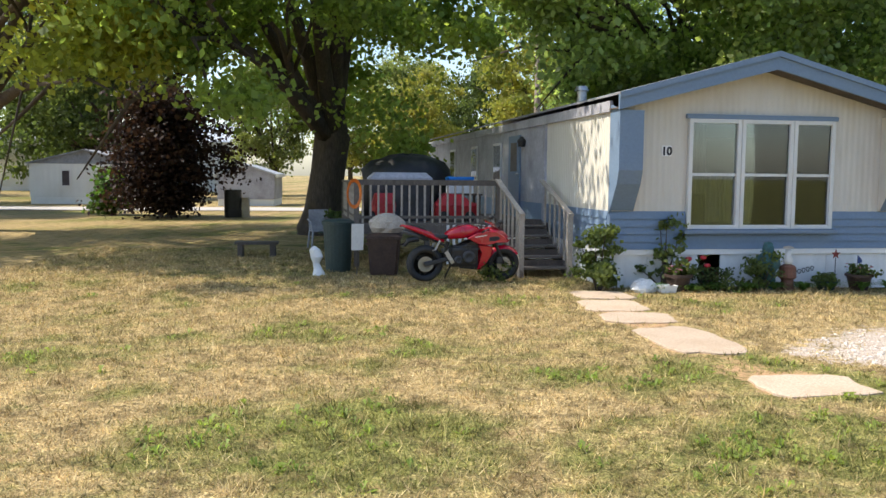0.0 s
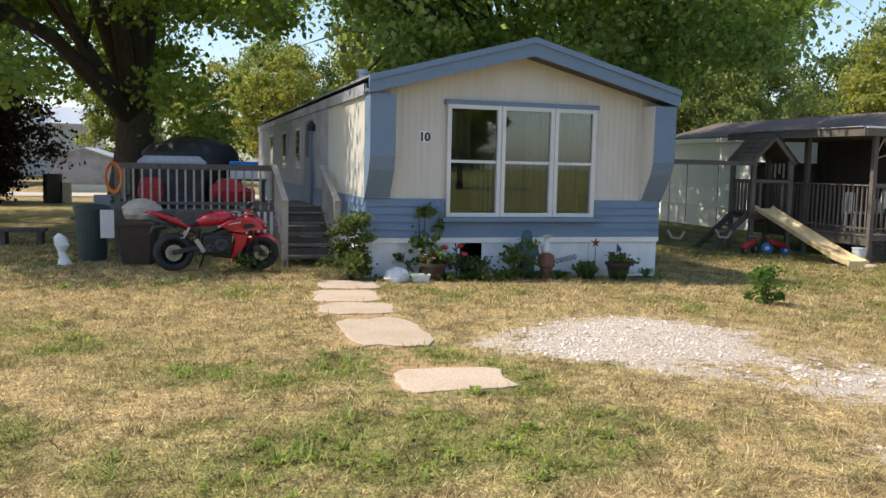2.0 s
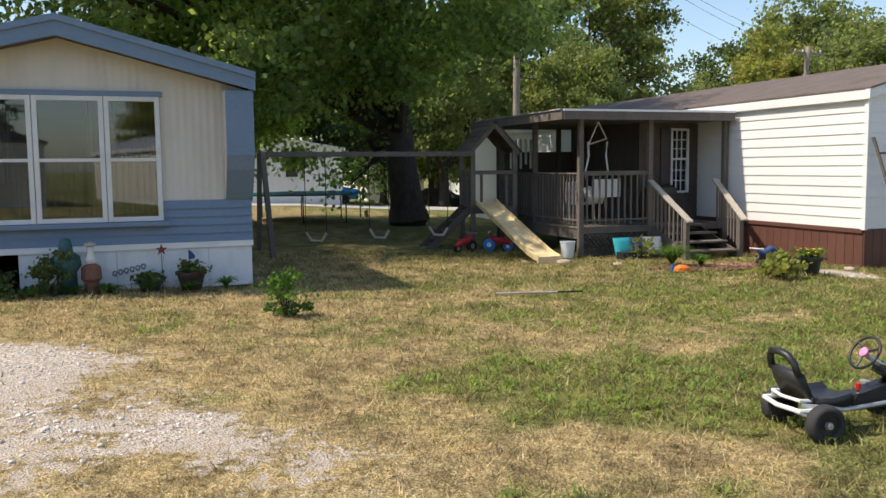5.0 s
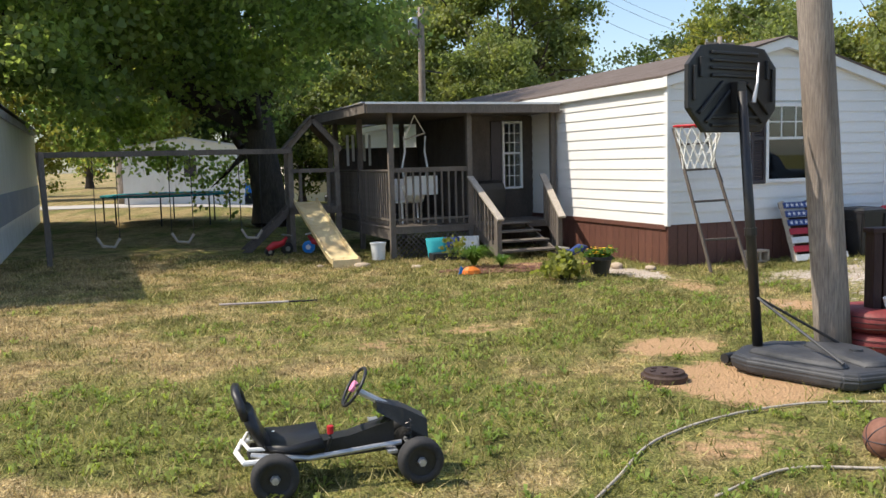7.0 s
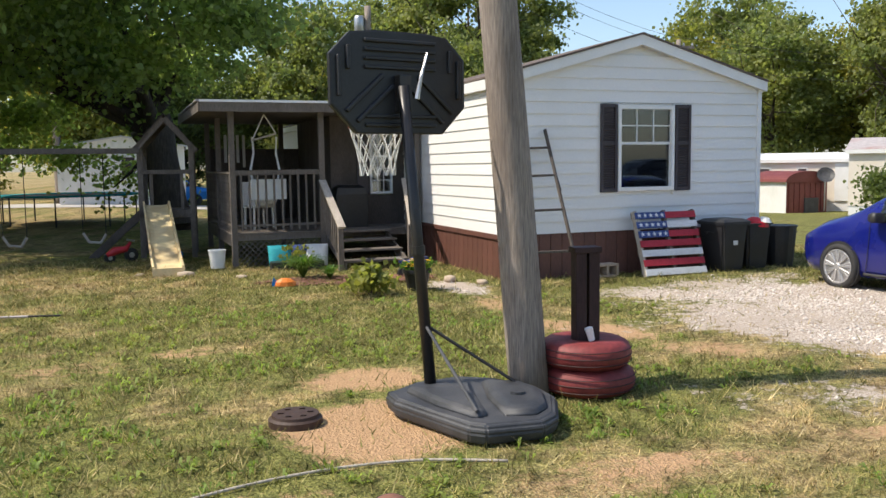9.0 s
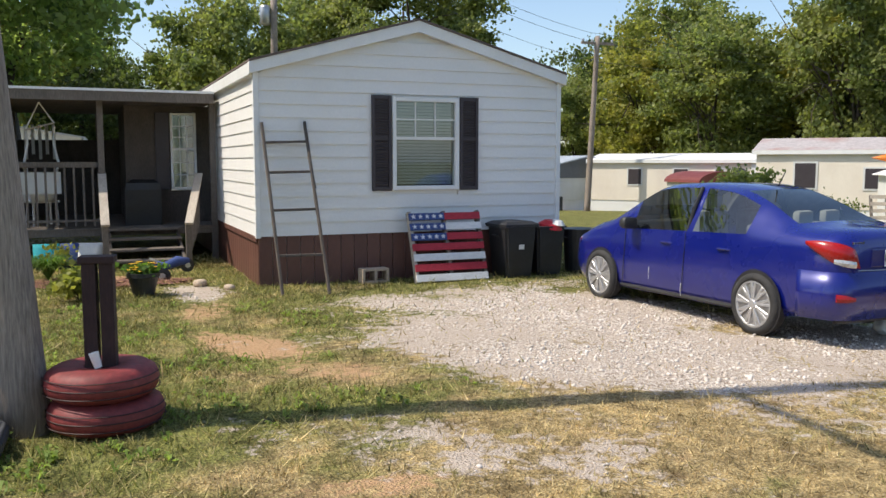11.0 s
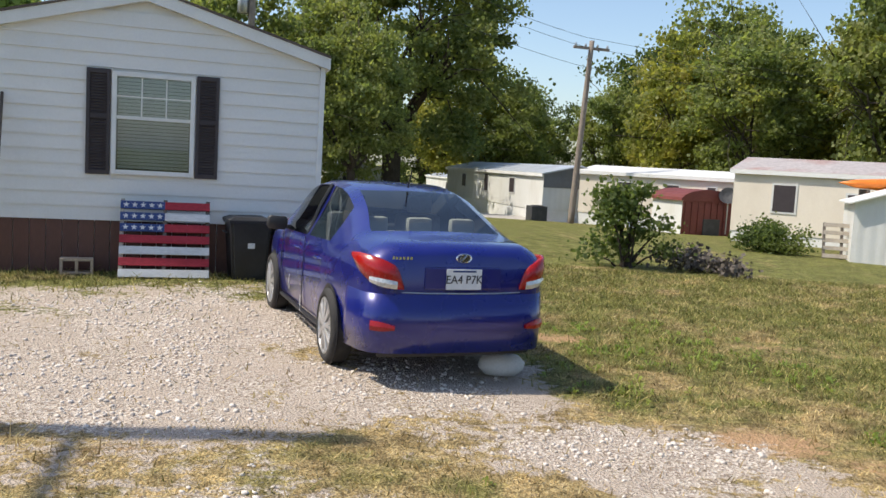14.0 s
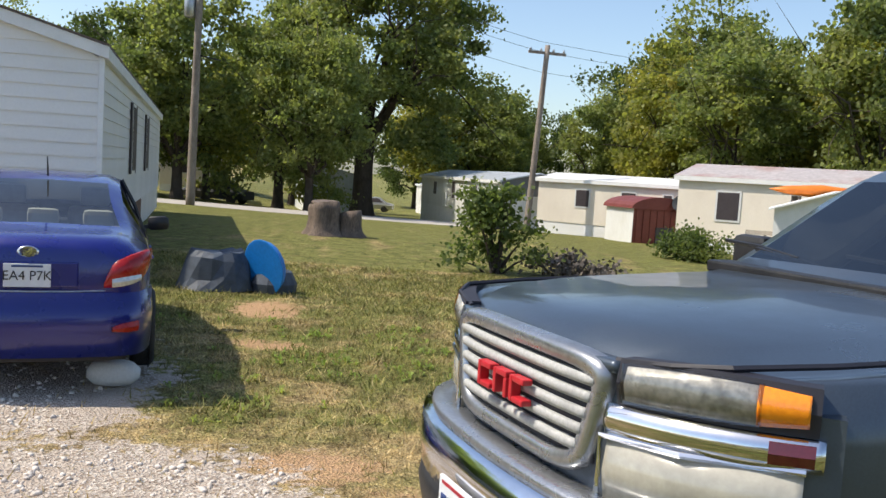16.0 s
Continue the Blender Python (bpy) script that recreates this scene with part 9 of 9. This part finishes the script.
part("stick", rod(B_(), (0.0, 0.02, -0.05), (0.0, 0.012, 0.86), 0.012, n=6), "wood_dark", pn)
wh = thing("plastic_scrap", pose(-2.05, 14.0, 0.0, 0, 0, 10), "white plastic ornament lying by the trash can", "scrap")
part("scrap", loft(B_(), [[(0.07 * s * math.cos(a) + o, 0.05 * s * math.sin(a), z) for a in (math.tau * k / 10 for k in range(10))] for s, z, o in ((1.6, 0.0, 0.02), (1.0, 0.1, 0.0), (0.8, 0.2, -0.03), (1.5, 0.3, -0.02), (1.3, 0.42, -0.05), (0.3, 0.48, -0.06))]), "white_trim", wh)
bush("shrub", "dark weedy bush at the deck's foot", (-2.3, 19.5, 0), 0.6, 0.8, "leaf_dark", 1200, 0.1, 77)
bush("shrub", "weeds growing round the motorcycle", (0.75, 13.5, -0.01), 0.34, 0.28, "leaf_bush", 700, 0.045, 78)


# ---- beds and yard of the white home ----
def cushion(label, m, mat_):
    p = thing("cushion", m, label, "cushion", "cushions")
    n = 9
    rings = []
    for i in range(n):
        x = -1 + 2 * i / (n - 1)
        t = (1 - abs(x) ** 3) ** 0.5 * 0.07 + 0.006
        ring = [(x * 0.2, -1 + 2 * k / 8, 1) for k in range(9)] + [(x * 0.2, 1 - 2 * k / 8, -1) for k in range(9)]
        rings.append([(a, b * 0.2, s * t * (max(0.0, 1 - abs(b) ** 3)) ** 0.5) for a, b, s in ring])
    part("pillow", loft(B_(), rings), mat_, p, smooth=True)


cushion("teal cushion leaning on the lattice", pose(14.22, 17.10, -0.05, 68, 0, 12), "teal")
cushion("white cushion leaning on the lattice", pose(14.85, 17.18, -0.05, 66, 0, -8), "white_cloth")
cushion("purple cushion between two others", pose(14.55, 17.22, -0.06, 70, 0, 5), "flag_blue")
bx = thing("planter_box", pose(14.5, 16.9, -0.25, 0, 0, 6), "low dark planter box in front of the lattice", "planter")
part("box", box(B_(), -0.45, 0.45, -0.14, 0.14, -0.02, 0.13, 0.01), "black", bx)
bush("flower_clump", "yellow flowers in front of the lattice", (14.5, 16.75, -0.2), 0.3, 0.35, "leaf_yellow", 260, 0.06, 79, category="plant")
bk = thing("bucket", pose(13.15, 17.3, -0.24), "white plastic bucket under the porch corner", "bucket")
part("bucket", lathe(B_(), [(0, 0), (0.12, 0), (0.145, 0.3), (0.155, 0.3), (0.155, 0.32), (0.13, 0.32), (0.11, 0.03), (0, 0.03)], 18), "white_trim", bk)
tp = thing("bed_toy", pose(14.25, 14.6, -0.23), "orange and blue plastic toy in the bed", "toy")
part("toy", loft(B_(), [[(0.16 * s * math.cos(a), 0.09 * s * math.sin(a), z) for a in (math.tau * k / 9 for k in range(9))] for s, z in ((1, 0), (0.9, 0.06), (0.4, 0.11))]), "orange", tp)
part("toy_fin", loft(B_(), [[(-0.2, 0, 0.0), (-0.08, 0.0, 0.0), (-0.16, 0, 0.13)], [(-0.2, 0.02, 0.0), (-0.08, 0.02, 0.0), (-0.16, 0.02, 0.13)]]), "bright_blue", tp)
for k, (x, y, s) in enumerate(((12.72, 16.2, 0.15), (12.0, 16.3, 0.09), (16.7, 14.6, 0.14), (17.1, 14.2, 0.1), (13.6, 15.8, 0.1))):
    sn = thing("stone", pose(x, y, Gz(x, y), 0, 0, 40 * k), "pale flat stone edging the bed", "stone", "edging stones")
    part("stone_body", loft(B_(), [[(s * q * math.cos(a) * rr.uniform(0.9, 1.1), s * 0.7 * q * math.sin(a), z * s) for a in (math.tau * j / 11 for j in range(11))] for q, z in ((0.8, -0.1), (1.0, 0.2), (0.85, 0.5), (0.4, 0.6))]), "concrete", sn, smooth=True)
ms = thing("mulch_bed", pose(15.2, 15.0, -0.245), "reddish mulch bed before the porch steps", "flower bed", kind="stuff")
mp = np.random.RandomState(6)
mv = []
for k in range(900):
    a, q = mp.rand() * math.tau, mp.rand() ** 0.5
    c = np.array((math.cos(a) * q * 1.4, math.sin(a) * q * 0.5, 0.012 + 0.02 * mp.rand()))
    d = mp.normal(size=3) * np.array((0.03, 0.03, 0.008))
    e = np.cross(d, (0, 0, 1.0)) * 0.35
    mv += [c - d - e, c + d - e, c + d + e, c - d + e]
mo = new("chips", mesh_np("chips", np.array(mv), np.arange(3600).reshape(-1, 4), "terracotta", 4))
mo.parent = ms


# ---- back yard ----
def trampoline():
    p = thing("trampoline", pose(8.2, 29.6, -0.12), "round trampoline with turquoise edge pad on dark legs", "trampoline")
    r = 1.95
    part("edge_pad", lathe(B_(), [(r - 0.3, 0.84), (r, 0.84), (r + 0.02, 0.87), (r, 0.9), (r - 0.3, 0.89), (r - 0.3, 0.84)], 40), "teal", p)
    part("mat", lathe(B_(), [(0, 0.855), (r - 0.31, 0.855), (r - 0.31, 0.865), (0, 0.865)], 40), "black", p)
    for k in range(8):
        a = math.tau * k / 8
        part("leg", rod(B_(), (r * math.cos(a) * 0.97, r * math.sin(a) * 0.97, -0.05), (r * math.cos(a) * 0.97, r * math.sin(a) * 0.97, 0.84), 0.022), "black_steel", p)


trampoline()


def tree_stump():
    p = thing("tree_stump", pose(25.2, 25.6, Gz(25.2, 25.6), 0, 0, 20) @ Matrix.Diagonal((0.85, 0.85, 0.85, 1.0)), "large split grey tree stump with flared roots", "tree stump")
    rg = random.Random(12)

    def lobe(ox, oy, r, h, top, seed):
        q = random.Random(seed)
        ph = [q.random() * 6.28 for _ in range(3)]
        rings = []
        for z, s in ((-0.1, 1.55), (0.05, 1.32), (0.2, 1.1), (0.5, 0.98), (0.8, 1.0), (1.0, 0.95)):
            rings.append([(ox + r * s * math.cos(a) * (1 + 0.1 * math.sin(5 * a + ph[0]) + 0.06 * math.sin(9 * a + ph[1]) * (1.6 - z)), oy + r * s * math.sin(a) * (1 + 0.1 * math.sin(4 * a + ph[2])), z * h + (top * math.cos(a + 1) if z > 0.9 else 0)) for a in (math.tau * k / 36 for k in range(36))])
        return loft(B_(), rings)

    part("stump_main", lobe(-0.35, 0, 0.48, 0.98, 0.08, 1), "stump_wood", p, smooth=True)
    part("stump_side", lobe(0.42, -0.05, 0.40, 0.72, 0.1, 2), "stump_wood", p, smooth=True)
    part("cut_face", lathe(B_(), [(0, 0), (0.40, 0.0), (0.42, -0.03), (0, -0.03)], 20, pose(-0.35, 0, 1.03, 5, -3, 0)), "stump_wood", p)


tree_stump()
tg = thing("tarp_pile", pose(23.75, 15.0, Gz(23.75, 15.0), 0, 0, 8), "grey-blue tarp draped over a low pile", "tarp")
part("tarp", loft(B_(), [[(0.5 * s * math.cos(a) * rr.uniform(0.9, 1.08), 0.38 * s * math.sin(a) * rr.uniform(0.9, 1.08), z * rr.uniform(0.92, 1.06)) for a in (math.tau * k / 18 for k in range(18))] for s, z in ((1.12, 0.0), (1.0, 0.15), (0.85, 0.42), (0.7, 0.52), (0.35, 0.48))]), "tarp_grey", tg)
bs = thing("kiddie_pool", pose(24.42, 14.85, Gz(24.4, 15.1), 0, -14, 52), "bright blue plastic pool stood on its edge", "pool")
part("shell", loft(B_(), [[(0.11 * d + 0.12 * (z / 0.75 - 0.5), 0.33 * q * math.cos(a), z0) for a, z0 in ((math.tau * k / 20, 0.36 + 0.37 * q * math.sin(math.tau * k / 20)) for k in range(20))] for q, d, z in ((1.0, 0.0, 0.4), (1.04, 0.05, 0.4), (0.92, 0.9, 0.4), (0.6, 1.1, 0.4))]), "bright_blue", bs)
bw = thing("bagged_waste", pose(24.5, 15.0, Gz(24.5, 15)), "dark grey sack behind the blue pool", "bag")
part("sack", loft(B_(), [[(0.3 * s * math.cos(a), 0.25 * s * math.sin(a), z) for a in (math.tau * k / 14 for k in range(14))] for s, z in ((1.0, 0.0), (1.05, 0.12), (0.8, 0.28), (0.3, 0.34))]), "tarp_grey", bw)


def barn_shed():
    p = thing("garden_shed", pose(37.2, 37.2, -0.75, 0, 0, 12), "small dark red tin shed with rounded roof", "shed")
    part("wall", box(B_(), 0, 2.5, 0, 2.2, -0.2, 1.25), "red_tin", p)
    part("side_panel", box(B_(), -0.02, 0.0, 0, 2.2, -0.2, 1.25), "tin_white", p)
    arc = [(1.25 - 1.4 * math.cos(math.pi * k / 12), 1.25 + 0.5 * math.sin(math.pi * k / 12)) for k in range(13)]
    part("roof", prism(B_(), arc, -0.1, 2.3), "red_tin", p)
    for k in range(7):
        part("door_panel", box(B_(), 0.12 + 0.33 * k, 0.40 + 0.33 * k, -0.03, -0.001, -0.1, 1.2), "red_tin", p)


barn_shed()


def white_shed():
    p = thing("garden_shed", pose(36.4, 24.2, -0.6, 0, 0, -28), "white tin garden shed with shallow gable", "shed")
    part("wall", box(B_(), 0, 3.0, 0, 3.0, -0.2, 1.65), "tin_white", p)
    part("gable", prism(B_(), [(0, 1.65), (3.0, 1.65), (1.5, 2.15)], -0.01, 3.0), "tin_white", p)
    for s in (0, 1):
        xe, xp = (-0.15, 1.5) if s == 0 else (3.15, 1.5)
        part("roof", loft(B_(), [[(xe, y, 1.60), (xp, y, 2.16), (xp, y, 2.20), (xe, y, 1.64)] for y in (-0.2, 3.2)]), "white_trim", p)
    part("door", box(B_(), 0.9, 2.1, -0.04, -0.002, -0.1, 1.55), "white_trim", p)
    k = thing("kayak", p.matrix_world @ pose(1.2, 3.6, 1.75, 0, 0, 20), "orange kayak stored on a rack behind the shed", "kayak")
    part("hull", loft(B_(), [[(x, 0.32 * w * math.cos(a), 0.42 + 0.2 * w * math.sin(a)) for a in (math.tau * j / 12 for j in range(12))] for x, w in ((-1.5, 0.05), (-1.0, 0.6), (0, 1.0), (1.0, 0.6), (1.5, 0.05))]), "orange", k, smooth=True)
    for x in (-0.7, 0.7):
        part("rack", box(B_(), x - 0.03, x + 0.03, -0.3, 0.3, -2.4, 0.26), "wood_dark", k)


white_shed()
pl = thing("pallet", pose(36.1, 25.0, Gz(36.1, 25), -14, 0, -20), "grey wooden pallet leaning on the white shed", "pallet")
for k in range(5):
    part("slat", box(B_(), 0, 1.0, -0.02, 0, 0.02 + 0.22 * k, 0.13 + 0.22 * k), "wood_pale", pl)
for x in (0, 0.47, 0.94):
    part("stringer", box(B_(), x, x + 0.06, 0.001, 0.1, 0, 1.02), "wood_grey", pl)
dh = thing("satellite_dish", pose(39.3, 37.4, -0.75), "small grey satellite dish on a post", "satellite dish")
part("mast", rod(B_(), (0, 0, -0.1), (0, 0, 1.5), 0.03), "steel", dh)
part("dish", lathe(B_(), [(0, 0.0), (0.2, 0.03), (0.38, 0.12), (0.39, 0.13), (0.2, 0.05), (0, 0.02)], 20, pose(-0.05, -0.1, 1.5, 60, 0, -25)), "charcoal", dh)
for x, y, l in ((38.6, 37.8, "grey air-conditioning unit by the cream home"), (32.5, 43.4, "black air-conditioning unit by the white home")):
    ac = thing("ac_unit", pose(x, y, Gz(x, y), 0, 0, 7), l, "air conditioner")
    part("case", box(B_(), -0.4, 0.4, -0.4, 0.4, -0.1, 0.7, 0.02), "charcoal", ac)
    part("fan_grille", lathe(B_(), [(0, 0), (0.3, 0), (0.3, 0.03), (0, 0.04)], 16, pose(0, 0, 0.702)), "black", ac)
sr = thing("step_rail", pose(38.2, 38.3, -0.75, 0, 0, 45), "white entry steps with pipe rails at the cream home", "steps")
for k in range(3):
    part("step", box(B_(), -0.5, 0.5, 0.3 * k, 0.3 * k + 0.3, -0.1, 0.2 + 0.2 * k), "concrete", sr)
for x in (-0.5, 0.5):
    part("rail", tube(B_(), [(x, 0, 0.1), (x, 0, 0.95), (x, 0.9, 1.5), (x, 0.9, 0.6)], 0.02, 6), "white_trim", sr)
bush("brush_pile", "dead brown brush beside the green bush", (30.0, 19.4, Gz(30, 19.4)), 0.9, 0.4, "wood_grey", 1500, 0.09, 81, category="brush")
bb = thing("barrel", pose(-8.0, 32.6, 0), "dark burn barrel with a pale post by the lane", "barrel")
part("drum", lathe(B_(), [(0, 0), (0.32, 0), (0.33, 0.3), (0.32, 0.32), (0.33, 0.62), (0.32, 1.05), (0, 1.05)], 20), "tarp_black", bb)
part("post", box(B_(), 0.35, 0.62, -0.1, 0.1, -0.05, 0.75, 0.02), "wood_pale", bb)


# ---- cars far off beneath the trees ----
def far_car(m, label, mat_):
    p = thing("car", m, label, "car", "far parked cars")
    part("body", loft(B_(), [[(-0.8, y, 0.3), (0.8, y, 0.3), (0.85, y, 0.7), (w, y, z), (-w, y, z), (-0.85, y, 0.7)] for y, w, z in ((0, 0.75, 0.8), (0.8, 0.78, 0.95), (1.4, 0.62, 1.4), (2.6, 0.62, 1.42), (3.3, 0.78, 0.98), (4.3, 0.7, 0.8))]), mat_, p)
    for y in (0.8, 3.5):
        for x in (-0.78, 0.78):
            part("wheel", rod(B_(), (x - 0.09, y, 0.3), (x + 0.09, y, 0.3), 0.3, n=16), "rubber", p)
    part("glass_band", loft(B_(), [[(-0.79, y, 0.95), (0.79, y, 0.95), (w, y, z), (-w, y, z)] for y, w, z in ((0.95, 0.77, 1.0), (1.42, 0.66, 1.33), (2.58, 0.66, 1.35), (3.15, 0.77, 1.0))]), "shutter", p)


far_car(pose(30.3, 88, Gz(30, 88), 0, 0, 80), "silver car parked far under the trees", "silver")
far_car(pose(19.5, 58, Gz(19.5, 58), 0, 0, 70), "dark car parked beyond the lane", "charcoal")
far_car(pose(11.2, 47, Gz(11.2, 47), 0, 0, 100), "blue car parked behind the big tree", "bright_blue")


build_gravel()
build_weeds()
build_grass()
